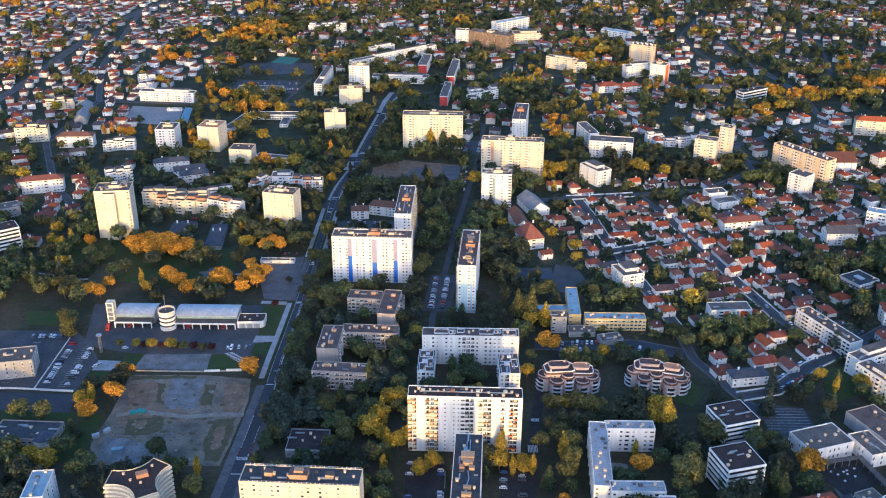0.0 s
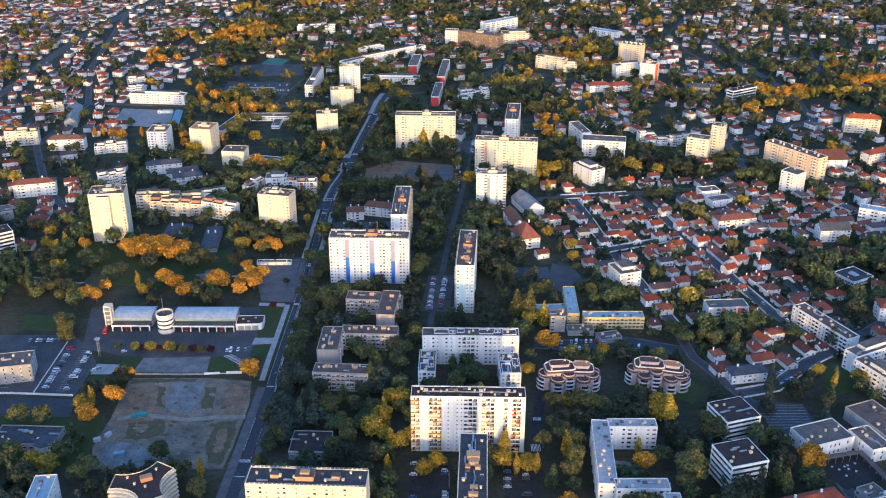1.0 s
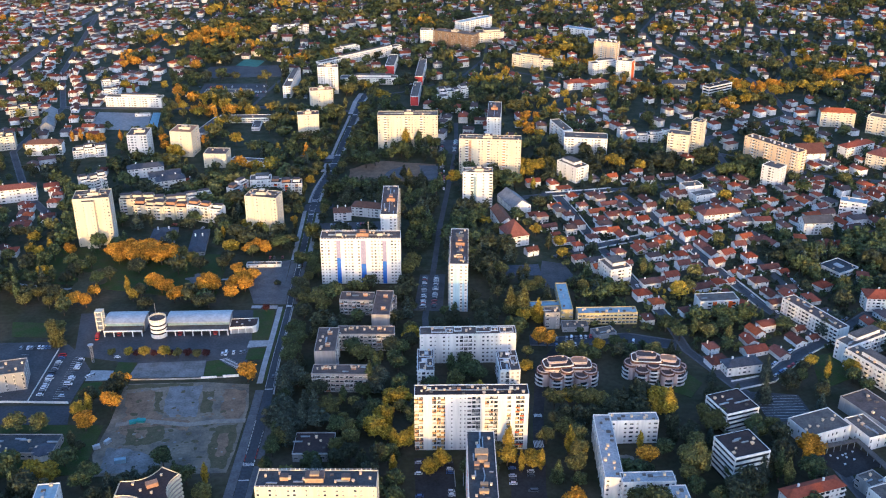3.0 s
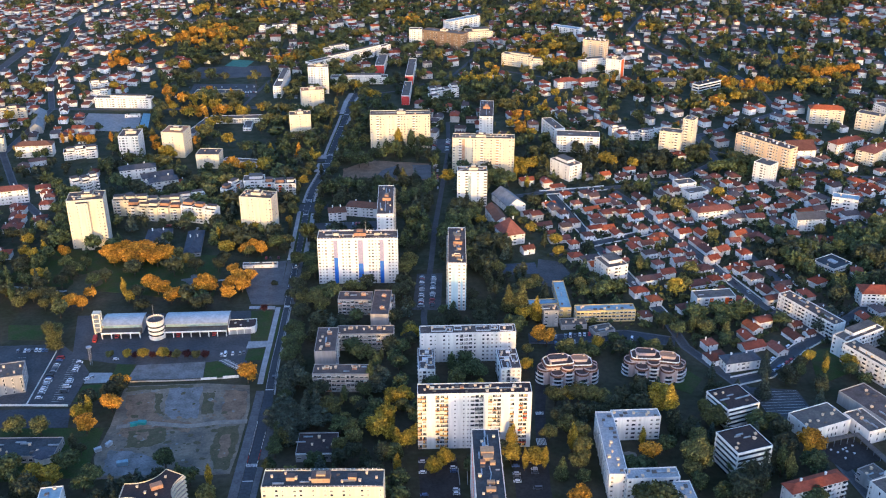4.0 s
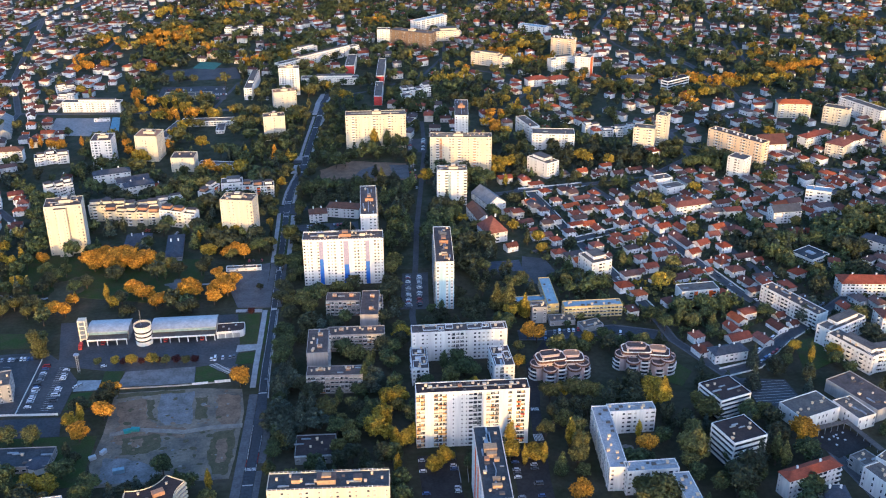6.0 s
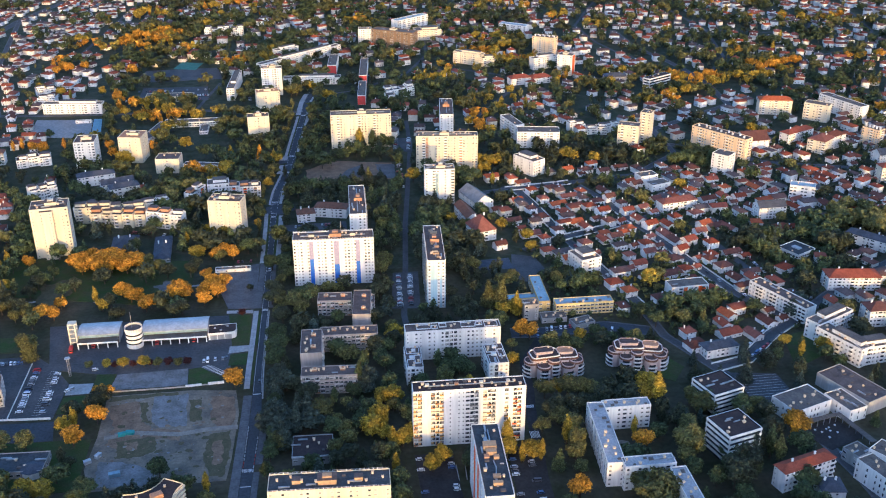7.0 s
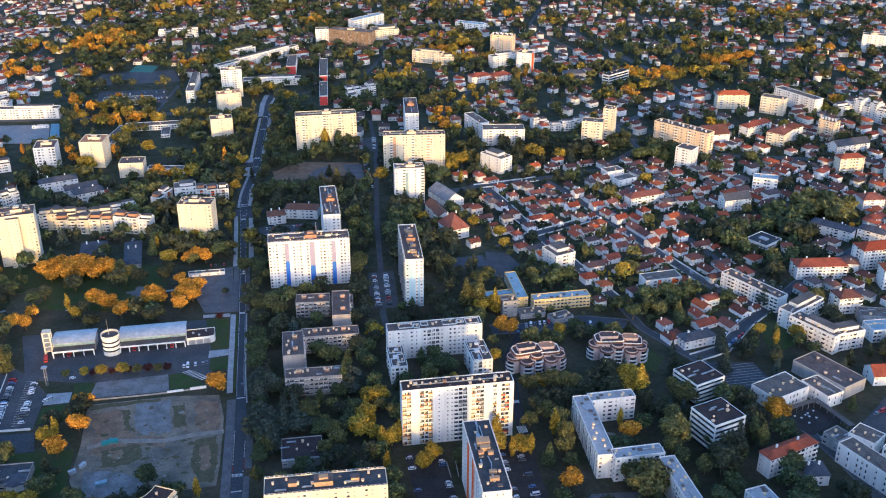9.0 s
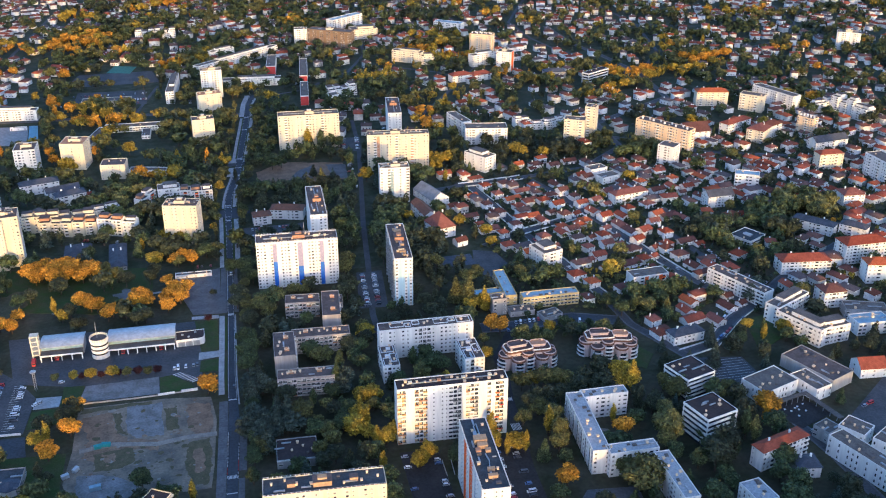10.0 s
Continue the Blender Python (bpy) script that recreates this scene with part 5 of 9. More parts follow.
stepped("white terraced block with staggered wings", 596.9, 972.8, 48.1, 16.0, -69.3, 20, "white7", "fr")
block("mid-rise white building of flats with a flat roof", 159.5, 975.0, 44.4, 18.9, -9.8, 18, "low", "flat", "fl", "apartment block")
block("mid-rise white tower of flats with a flat roof", -301.9, 981.1, 20.0, 23.6, 0.0, 27, "towerw", "flat", "fr", "apartment block")
stepped("white stepped residence with flat roof terraces", -355.8, 985.3, 32.8, 16.0, 17.2, 10, "low", "f")
block("low white building with a flat roof", -187.5, 950.5, 36.0, 9.0, -14.0, 6, "plain", "flat", "f", "building")
block("mid-rise cream tower of flats with a red-brown flat roof", -257.7, 989.8, 22.9, 23.7, -9.6, 27, "towert", "flat", "fr", "apartment block")
block("low white building of flats under a brown tile roof", -403.8, 994.2, 36.2, 13.0, 4.1, 12.5, "low", "hip_b", "fr", "apartment block")
block("tall cream slab of flats with a flat roof", -25.9, 999.5, 62.9, 16.0, -1.5, 37, "slabE", "flat", "f", "apartment block")
stepped("white terraced block with staggered wings", 575.3, 1001.0, 25.6, 14.0, 8.9, 13, "white7", "fl")
stepped("white terraced block with staggered wings", 232.2, 1005.7, 22.0, 12.0, -5.0, 9, "white7", "fl")
stepped("white terraced block with staggered wings", 250.8, 1010.4, 16.9, 10.0, 22.7, 9, "white7", "fl")
stepped("cream stepped residence with set-back attics and roof terraces", -457.2, 1011.3, 32.6, 16.0, 11.4, 17, "cream", "fr", BRICKY)
block("mid-rise white building of flats with a flat roof", 139.9, 1015.7, 39.9, 11.0, -77.4, 17, "low", "flat", "fr", "apartment block")
block("tall white slab of flats with a flat roof", 67.5, 1018.1, 14.3, 58.0, -7.0, 34, "slimC", "flat", "f", "apartment block")
block("mid-rise cream building of flats with balconies and flat roof", 495.6, 1019.2, 27.4, 14.0, -42.6, 20, "cream", "flat", "fr", "apartment block")
stepped("white terraced block with staggered wings", 212.8, 1020.9, 19.2, 12.0, 13.1, 10, "white7", "fl")
block("mid-rise white building of flats with a flat roof", 535.2, 1035.0, 61.9, 13.0, -71.1, 18, "low", "flat", "fr", "apartment block")
block("mid-rise cream tower of flats with a flat roof", -133.8, 1038.2, 22.8, 14.0, 5.2, 27, "tower", "flat", "f", "apartment block")
block("mid-rise cream building of flats under a hipped red tile roof", 458.5, 1050.5, 37.3, 14.0, -11.8, 17, "cream", "hip_r", "fl", "apartment block")
block("low white school building with a flat pale roof", -209.0, 1096.0, 62.0, 13.0, 0.0, 6, "schoolw", "flat", "f", "school building")
block("low white school wing with a flat pale roof", -247.5, 1069.0, 11.0, 58.0, -14.0, 5, "schoolw", "flat", "fr", "school building")
block("low white building with a flat roof", -195.0, 1074.0, 9.0, 26.0, 0.0, 4, "schoolw", "flat", "fr", "school building")
block("low slate-roofed white residence with gables", -262.0, 904.0, 30.0, 10.0, 22.0, 9, "low", "gable_d", "fr", "apartment block")
block("low grey concrete building under a pale sheet roof", -431.9, 1096.7, 13.3, 63.2, 12.2, 7, "grey", "gable_g", "fr", "building")
block("low white building with a flat roof", -333.1, 1121.2, 17.0, 4.0, 2.2, 3.5, "plain", "flat", "fr", "building")
stepped("cream stepped residence with set-back attics and roof terraces", -470.9, 1129.1, 31.4, 14.0, 18.5, 12, "cream", "f")
block("mid-rise cream tower of flats with a red-brown flat roof", -126.2, 1136.4, 26.4, 14.0, 10.6, 26, "towert", "flat", "fl", "apartment block")
block("low white and red building of flats with a flat roof", 19.0, 1154.4, 13.0, 12.0, 16.6, 11, "red", "flat", "fl", "apartment block")
block("low white building of flats with a flat roof", -350.9, 1163.2, 68.3, 12, -7.0, 12.5, "low", "flat", "fr", "apartment block")
office_d = block("low white office building with a flat roof", 360.8, 1179.1, 40.1, 10.0, 31.2, 14, "strip", "flat", "fl", "office building")
red_c = block("low white and red building of flats with a flat roof", -13.5, 1180.5, 9.5, 64.2, -4.9, 12, "red", "flat", "fr", "apartment block")
stepped("white terraced block with staggered wings", 31.5, 1182.0, 35.3, 20.0, 15.7, 12, "white7", "fl")
block("low cream building of flats with balconies and flat roof", -245.6, 1200.2, 56.1, 16.0, -2.5, 7, "cream", "flat", "fr", "apartment block")
block("low grey concrete building under a dark hipped roof", 312.7, 1202.2, 27.9, 14.0, -5.1, 10, "grey", "hip_d", "fl", "building")
stepped("white stepped residence with flat roof terraces", -389.8, 1207.7, 21.3, 12.0, -5.1, 9, "low", "fr")
block("tall white tower of flats with a flat roof", -122.4, 1211.2, 24.8, 14.0, 1.2, 34, "towerw", "flat", "fr", "apartment block")
block("low white building of flats under a hipped red tile roof", 189.9, 1215.1, 27.1, 14.0, 12.2, 9, "white7", "hip_r", "fl", "apartment block")
block("low white building of flats under a hipped red tile roof", 216.9, 1217.5, 28.6, 14.0, 17.0, 8, "white7", "hip_r", "fl", "apartment block")
block("mid-rise white building of flats with a flat roof", -169.8, 1231.5, 9.6, 85.7, -3.4, 15, "low", "flat", "fr", "apartment block")
stepped("white stepped residence with flat roof terraces", -401.7, 1248.7, 22.5, 14.0, 22.6, 10, "low", "fl")
block("low white building of flats with a flat roof", -72.8, 1252.1, 73.0, 13.8, -2.9, 9, "low", "flat", "fr", "apartment block")
tall_far = block("mid-rise white and orange building of flats with a flat roof", 261.3, 1253.6, 20.0, 16.0, -31.6, 27, "orange", "flat", "fr", "apartment block")
block("mid-rise white building of flats with a flat roof", 780.3, 1262.4, 32.0, 14.0, -31.5, 26, "white7", "flat", "f", "apartment block")
red_b = block("low white and red building of flats with a flat roof", -4.8, 1283.7, 10.0, 89.2, -5.2, 12, "red", "flat", "fr", "apartment block")
block("mid-rise white building of flats with a flat roof", 238.7, 1288.8, 37.6, 12.0, 18.8, 16, "low", "flat", "fl", "apartment block")
block("low cream building of flats with balconies and flat roof", 165.9, 1310.1, 17.6, 12.0, -5.1, 12, "cream", "flat", "fl", "apartment block")
block("mid-rise cream building of flats with balconies and flat roof", 142.7, 1325.0, 43.5, 12.0, -35.6, 16, "cream", "flat", "fr", "apartment block")
red_a = block("low white and red building of flats with a flat roof", -43.4, 1325.5, 12.1, 60.1, -5.4, 12, "red", "flat", "fr", "apartment block")
block("mid-rise salmon building of flats with balconies and flat roof", 258.0, 1362.1, 33.0, 15.0, -29.7, 26, "pink", "flat", "fr", "apartment block")
block("low white building of flats with a flat roof", -87.6, 1364.9, 146.3, 10.0, 41.4, 12, "low", "flat", "fl", "apartment block")
block("low white building of flats with a flat roof", -107.6, 1403.1, 39.1, 10.0, 38.6, 12, "low", "flat", "fl", "apartment block")
block("mid-rise brown building of flats with a flat roof", 50.4, 1436.2, 66.5, 18.0, -31.4, 25, "brown", "flat", "fr", "apartment block")
block("mid-rise white building of flats with a flat roof", 8.6, 1458.2, 19.1, 14.0, -5.1, 24, "low", "flat", "fr", "apartment block")
block("mid-rise cream building of flats with balconies and flat roof", 104.4, 1483.8, 39.1, 24.0, 6.2, 15, "cream", "flat", "fl", "apartment block")
block("low blue-white building of flats with a flat roof", 244.0, 1510.6, 45.5, 14.0, -36.8, 12, "bluewhite", "flat", "fr", "apartment block")
block("mid-rise blue-white building of flats with a flat roof", 83.6, 1536.6, 66.0, 14.0, 38.8, 22, "bluewhite", "flat", "fl", "apartment block")
stepped("white terraced block with staggered wings", -201.5, 1546.0, 57.4, 20.0, 2.9, 12, "low", "f")


# ---------------------------------------------------------------- painted bays and bands on the blocks
def panel(parent, face, w, d, u0, u1, z0, z1, m, label, proud=0.05):
    """A flat painted bay on one face, from u0 to u1 along it."""
    out = d / 2 if face in "fk" else w / 2
    s = Shape().box(u0, u1, -out - proud, -out + 0.02, z0, z1)
    part("painted_bay", s.mesh("painted_bay", m), parent, pose(0, 0, 0, 0, 0, TURN_OF[face]), label)


for u, half, z in ((-16.6, 1.5, 22), (2.2, 1.9, 17), (18.2, 1.5, 19)):
    panel(slab_b, "f", 60.6, 15.3, u - half, u + half, 0.2, z, BLUE, "deep blue painted bay", 0.16)
    panel(slab_b, "f", 60.6, 15.3, u - half, u + half, z, 36.4, LILAC, "lilac painted bay", 0.16)
mast = Shape().box(-0.12, 0.12, -0.12, 0.12, 0, 9).box(-0.6, 0.6, -0.05, 0.05, 6, 6.1).box(-0.4, 0.4, -0.05, 0.05, 7.6, 7.7)
part("mast", mast.mesh("mast", METAL), slab_b, Matrix.Translation((6, 1, 39.5)))
panel(slim_d, "l", 14.4, 59.5, -13.7, -7.7, 0.3, 37.4, ORANGE, "orange painted bay")
panel(slim_d, "l", 14.4, 59.5, 0.2, 7.2, 0.3, 37.4, ORANGE, "orange painted bay")
panel(slim_d, "l", 14.4, 59.5, 13.5, 14.7, 0.3, 37.4, LILAC, "grey-lilac painted strip")
for u in (-19.5, 13.5):
    panel(slab_far, "f", 60.5, 13.9, u - 1.3, u + 1.3, 2, 35.6, BRICKY, "ochre painted bay", 0.03)
# blue up to the shadow line, so the colour holds shade besides paint
for u0, u1 in ((-6.6, -5.9), (-4.1, 0.7), (2.6, 4.05), (5.95, 6.6)):
    panel(slim_blue, "f", 13.3, 62.6, u0, u1, 0.3, 34.6, SHADED_BLUE, "pale blue strip, paint and shade in one colour", 0.03)
for u, v, w, d, h in ((0.5, 14, 5.0, 3.6, 2.4), (-0.6, 9, 3.4, 2.6, 1.8), (0.8, 4.5, 2.2, 3.0, 1.5), (-1.6, -2, 1.6, 2.4, 1.2), (1.5, -8, 3.0, 1.6, 1.4), (-0.5, -13, 2.0, 3.4, 1.2), (0.6, -20, 4.2, 1.8, 1.5), (-1.8, 20, 2.0, 2.0, 1.3), (1.6, -25, 1.8, 1.8, 1.1)):
    part("machine_room", Shape().box(-w / 2, w / 2, -d / 2, d / 2, 0, h).box(-w / 2 - 0.12, w / 2 + 0.12, -d / 2 - 0.12, d / 2 + 0.12, h, h + 0.16).mesh("machine_room", TAN), slim_blue, Matrix.Translation((u, v, 37.95)), "tan machine room")
part("fascia", Shape().box(-11.5, 11.5, -10.25, -10.03, 5.1, 6.05).mesh("fascia", FRAME), dark_pavilion, None, "white front edge of the roof")
# projecting bays that give the west tower its cross-shaped plan
for u, v, w, d, face in ((-2.0, -12.6, 10.0, 5.2, "f"), (2.0, 12.6, 12.0, 5.2, "k")):
    bay = part("bay", walls_mesh(w, d, 41.5, CREAM, parapet=0.8), tower_w, Matrix.Translation((u, v, 0)), "projecting cream bay")
    part("deck", Shape().box(-w / 2 + 0.31, w / 2 - 0.31, -d / 2 + 0.31, d / 2 - 0.31, 40.7, 40.95).mesh("deck", BITUMEN), bay)
    openings(bay, face, w, d, 40.7, 15, "s.s", 3.2, 0.4, 2.68, 5)

# machinery rooms and pipes on the roof of the orange slab
for u, v, w, d, h, m in ((0, 9, 6.5, 4.5, 2.6, TAN), (0.3, 4.2, 5.0, 3.2, 2.0, TAN), (-2.6, 0.6, 2.4, 2.4, 1.6, BRICKY), (2.4, 0.2, 2.6, 2.0, 1.5, TAN), (0.6, -15, 3.6, 1.8, 1.4, TAN), (-1.5, 15, 1.4, 3.0, 1.2, METAL), (0.4, -20.5, 4.6, 2.0, 1.6, TAN)):
    room = Shape().box(-w / 2, w / 2, -d / 2, d / 2, 0, h).box(-w / 2 - 0.15, w / 2 + 0.15, -d / 2 - 0.15, d / 2 + 0.15, h, h + 0.18, 1)
    part("machine_room", room.mesh("machine_room", [m, m]), slim_d, Matrix.Translation((u, v, 37.95)))
for u0, v0, u1, v1 in ((0.5, -2, 1.2, -8), (1.2, -8, 0.2, -14), (-0.5, 11.5, -0.8, 22), (1.0, 12, 0.9, 24), (3.5, -5, 5.5, -5)):
    part("pipe", strip([(u0, v0), (u1, v1)], 0.5, 0.3, 0.8).mesh("pipe", METAL), slim_d, Matrix.Translation((0, 0, 37.95)), "pale metal pipe")
# white upstands that divide the dark roofs round the court, and ribs on the main front
def roof_kerbs(ob, z, rects):
    for u0, u1, v0, v1 in rects:
        kerb = Shape().rim(u1 - u0, v1 - v0, 0, 0.55, 0.35)
        part("roof_kerb", kerb.mesh("roof_kerb", FRAME), ob, Matrix.Translation(((u0 + u1) / 2, (v0 + v1) / 2, z)), "white upstand on the dark roof")


roof_kerbs(u_main, 21.45, [(-24, -14.5, -2.2, 3.6), (-14, -10, -2.8, 2), (-9, -4, -1, 4), (5.5, 15, -2.4, 3.6), (15.5, 20, -1, 3.4), (21, 30, -3.4, 3.6)])
roof_kerbs(u_east, 14.45, [(-5.5, 1.5, 2, 11.5), (1.8, 5.6, -4, 5), (-5.4, 0.5, -11.4, -1)])
roof_kerbs(u_west, 12.45, [(-4.4, 0.2, -12, -3), (0.6, 4.4, -8, 2), (-4.4, 4.2, 4, 12)])
for u in (-31.2, -19.8, -13.4, -9.6, 3.6, 7.6, 17.8, 25.4, 31.2):
    part("rib", Shape().box(u - 0.3, u + 0.3, -5.95, -5.28, 0.2, 21.6).mesh("rib", WHITE), u_main, None, "white vertical rib")
for ob, w, z in ((u_east, 13.0, 14.45), (u_west, 10.7, 12.45)):
    part("vent_box", Shape().box(-1.6, 1.6, -1.2, 1.2, 0, 1.5).mesh("vent_box", FRAME), ob, Matrix.Translation((-0.1 * w, -1.5, z)), "white box on the roof")
    part("vent_box", Shape().box(-1.3, 1.3, -1.0, 1.0, 0, 1.3).mesh("vent_box", FRAME), ob, Matrix.Translation((0.05 * w, 7.5, z)), "white box on the roof")
# glazed stairwells on the long white block
L_WIDE, L_LEN = 10.0, 58.0
for k in range(7):
    u = L_LEN * (-0.43 + 0.14 * k)
    panel(l_block, "l", L_WIDE, L_LEN, u - 0.9, u + 0.9, 0.6, 14.6, GLASS, "dark glazed stairwell strip", 0.14)
    panel(l_block, "l", L_WIDE, L_LEN, u + 1.0, u + 1.5, 0.4, 15.4, WHITE, "white rib", 0.5)
for ob, w, d in ((red_a, 12.1, 60.1), (red_b, 10.0, 89.2), (red_c, 9.5, 64.2)):
    panel(ob, "f", w, d, -w / 2 + 0.1, w / 2 - 0.1, 0.2, 10.8, RED, "red painted gable")
panel(tall_far, "r", 20.0, 16.0, -5, 5, 0.3, 26, ORANGE, "orange painted bay")
panel(blk_low, "f", 29.6, 12.5, -5.2, -2.2, 0.3, 8, ORANGE, "orange painted bay", 0.04)
panel(blk_low, "f", 29.6, 12.5, 6.6, 9.6, 0.3, 8, ORANGE, "orange painted bay", 0.04)
panel(white_seven, "f", 26.9, 14.0, -4.2, -1.2, 2, 30, SHEET_BLUE, "pale blue painted bay", 0.03)


def banded(ob, w, d, h, storeys):
    """White spandrel bands in front of dark glazing, one a storey."""
    step = h / storeys
    for k in range(storeys):
        s = Shape()
        z0, z1, a, b = k * step + step * 0.55, (k + 1) * step - 0.02, w / 2 + 0.45, d / 2 + 0.45
        ring, inner = [(-a, -b), (a, -b), (a, b), (-a, b)], [(-a + 0.6, -b + 0.6), (a - 0.6, -b + 0.6), (a - 0.6, b - 0.6), (-a + 0.6, b - 0.6)]
        s.v += [(x, y, z) for z in (z0, z1) for x, y in ring + inner]
        for i in range(4):
            j = (i + 1) % 4
            s.f += [(i, j, 8 + j, 8 + i), (8 + i, 8 + j, 12 + j, 12 + i), (4 + j, 4 + i, 12 + i, 12 + j), (j, i, 4 + i, 4 + j)]
        s.s = [0] * len(s.f)
        part("spandrel", s.mesh("spandrel", WHITE), ob, None, "white spandrel band")
    for sx in (-1, 1):
        for sy in (-1, 1):
            part("corner_post", Shape().box(-0.3, 0.3, -0.3, 0.3, 0, h).mesh("corner_post", WHITE), ob, Matrix.Translation((sx * w / 2, sy * d / 2, 0)))


banded(office_a, 21.7, 20.8, 15, 5)
banded(office_b, 21.5, 20.2, 20, 6)
banded(office_c, 19.8, 16.0, 19, 6)
banded(office_d, 40.1, 10.0, 14, 4)


# ---------------------------------------------------------------- fire station
def chamfered(w, d, c, k=1.0):
    a, b = w / 2, d / 2
    return [(k * x, k * y) for x, y in ((-a + c, -b), (a - c, -b), (a - 0.3 * c, -b + 0.3 * c), (a, -b + c), (a, b - c), (a - c, b), (-a + c, b), (-a, b - c), (-a, -b + c), (-a + 0.3 * c, -b + 0.3 * c))]


def ring_wall(outer, thick, z0, z1):
    """A parapet along a closed outline."""
    s, n = Shape(), len(outer)
    inner = [(x * thick, y * thick) for x, y in outer]
    for i in range(n):
        j = (i + 1) % n
        (a, b), (c, d), (e, f), (g, h) = outer[i], outer[j], inner[i], inner[j]
        s.face([(a, b, z0), (c, d, z0), (c, d, z1), (a, b, z1)])
        s.face([(a, b, z1), (c, d, z1), (g, h, z1), (e, f, z1)])
        s.face([(g, h, z0), (e, f, z0), (e, f, z1), (g, h, z1)])
    return s


def vault_roof(w, d, z, rise, n=10):
    """A shallow curved sheet roof, bowed along y, with a thick edge."""
    s = Shape()
    ring = [(-d / 2 + d * i / n, z + rise * (1 - (2 * i / n - 1) ** 2)) for i in range(n + 1)]
    for i in range(n):
        (y0, z0), (y1, z1) = ring[i], ring[i + 1]
        s.face([(-w / 2, y0, z0 + 0.25), (w / 2, y0, z0 + 0.25), (w / 2, y1, z1 + 0.25), (-w / 2, y1, z1 + 0.25)])
        s.face([(-w / 2, y1, z1), (w / 2, y1, z1), (w / 2, y0, z0), (-w / 2, y0, z0)])
        for x in (-w / 2, w / 2):
            s.face([(x, y0, z0), (x, y1, z1), (x, y1, z1 + 0.25), (x, y0, z0 + 0.25)] if x > 0 else [(x, y1, z1), (x, y0, z0), (x, y0, z0 + 0.25), (x, y1, z1 + 0.25)])
    for y in (-d / 2, d / 2):
        q = [(-w / 2, y, z), (w / 2, y, z), (w / 2, y, z + 0.25), (-w / 2, y, z + 0.25)]
        s.face(q if y < 0 else q[::-1])
    return s


def engine_hall(x, y, w, d, bays, label):
    """A hall with a curved pale roof, a glazed clerestory and a row of open vehicle bays under a flat canopy."""
    ob = root("fire_station_hall", x, y, -0.5, label, "fire station", "fire station")
    mark(x, y, w, d + 12, 0, 2)
    part("wall", Shape().box(-w / 2, w / 2, -d / 2 + 4, d / 2, 0, 8).mesh("wall", GREY), ob)
    part("clerestory", Shape().box(-w / 2 + 0.3, w / 2 - 0.3, -d / 2 + 3.2, -d / 2 + 3.98, 5.2, 8).mesh("clerestory", SHEET_BLUE), ob, None, "pale translucent strip under the roof")
    part("roof", vault_roof(w + 1.2, d + 0.6, 8.0, 1.6).mesh("roof", SHEET_WHITE), ob, Matrix.Translation((0, 1.6, 0)), "pale curved metal roof")
    part("canopy", Shape().box(-w / 2, w / 2, -d / 2 - 3.5, -d / 2 + 3.2, 4.4, 5.1).mesh("canopy", GRAVEL), ob, None, "flat gravelled canopy over the bays")
    part("fascia", Shape().box(-w / 2 - 0.05, w / 2 + 0.05, -d / 2 - 3.75, -d / 2 - 3.52, 4.2, 5.3).mesh("fascia", WHITE), ob, None, "white front edge of the canopy")
    step = w / bays
    for i in range(bays + 1):
        part("pillar", Shape().box(-0.3, 0.3, -0.4, 0.4, 0, 4.4).mesh("pillar", WHITE), ob, Matrix.Translation((-w / 2 + 0.35 + i * (w - 0.7) / bays, -d / 2 - 2.9, 0)))
    for i in range(bays):
        # a dark sheet stands for the shaded inside of each open bay
        part("bay_door", Shape().box(-step / 2 + 0.4, step / 2 - 0.4, -0.1, 0.1, 0, 4.2).mesh("bay_door", BITUMEN), ob, Matrix.Translation((-w / 2 + (i + 0.5) * step, -d / 2 + 3.0, 0)), "dark sheet for the shaded inside of the bay")
        if i == 1 or (bays > 5 and i == bays - 2):
            truck = root("fire_engine", x - w / 2 + (i + 0.5) * step, y - d / 2 + 0.2, 0, "red fire engine parked in an open bay", "fire engine", "fire engines")
            part("body", Shape().box(-1.2, 1.2, -1.2, 3.3, 0.6, 3.0).box(-1.15, 1.15, -3.3, -1.2, 0.6, 2.7).mesh("body", RED), truck)
            part("windscreen", Shape().box(-1.0, 1.0, -3.36, -3.28, 1.6, 2.5).mesh("windscreen", GLASS), truck)
            for a in (-1.1, 1.1):
                for b in (-2.2, 2.0):
                    part("wheel", wheel_mesh, truck, Matrix.Translation((a, b, 0.5)) @ Matrix.Diagonal((1.3, 1.5, 1.5, 1)))
    return ob


wheel = Shape()
wheel.prism([(0.34 * math.cos(2 * math.pi * i / 10), 0.34 * math.sin(2 * math.pi * i / 10)) for i in range(10)], -0.11, 0.11)
wheel_mesh = wheel.mesh("wheel", RUBBER)
wheel_mesh.transform(pose(0, 0, 0, 0, 90, 0))
def red_truck(x, y, rot):
    truck = root("fire_engine", x, y, rot, "red fire engine parked beside the hall", "fire engine", "fire engines")
    part("body", Shape().box(-1.2, 1.2, -1.2, 3.3, 0.6, 3.0).box(-1.15, 1.15, -3.3, -1.2, 0.6, 2.7).mesh("body", RED), truck)
    part("windscreen", Shape().box(-1.0, 1.0, -3.36, -3.28, 1.6, 2.5).mesh("windscreen", GLASS), truck)
    for a in (-1.1, 1.1):
        for b in (-2.2, 2.0):
            part("wheel", wheel_mesh, truck, Matrix.Translation((a, b, 0.5)) @ Matrix.Diagonal((1.3, 1.5, 1.5, 1)))


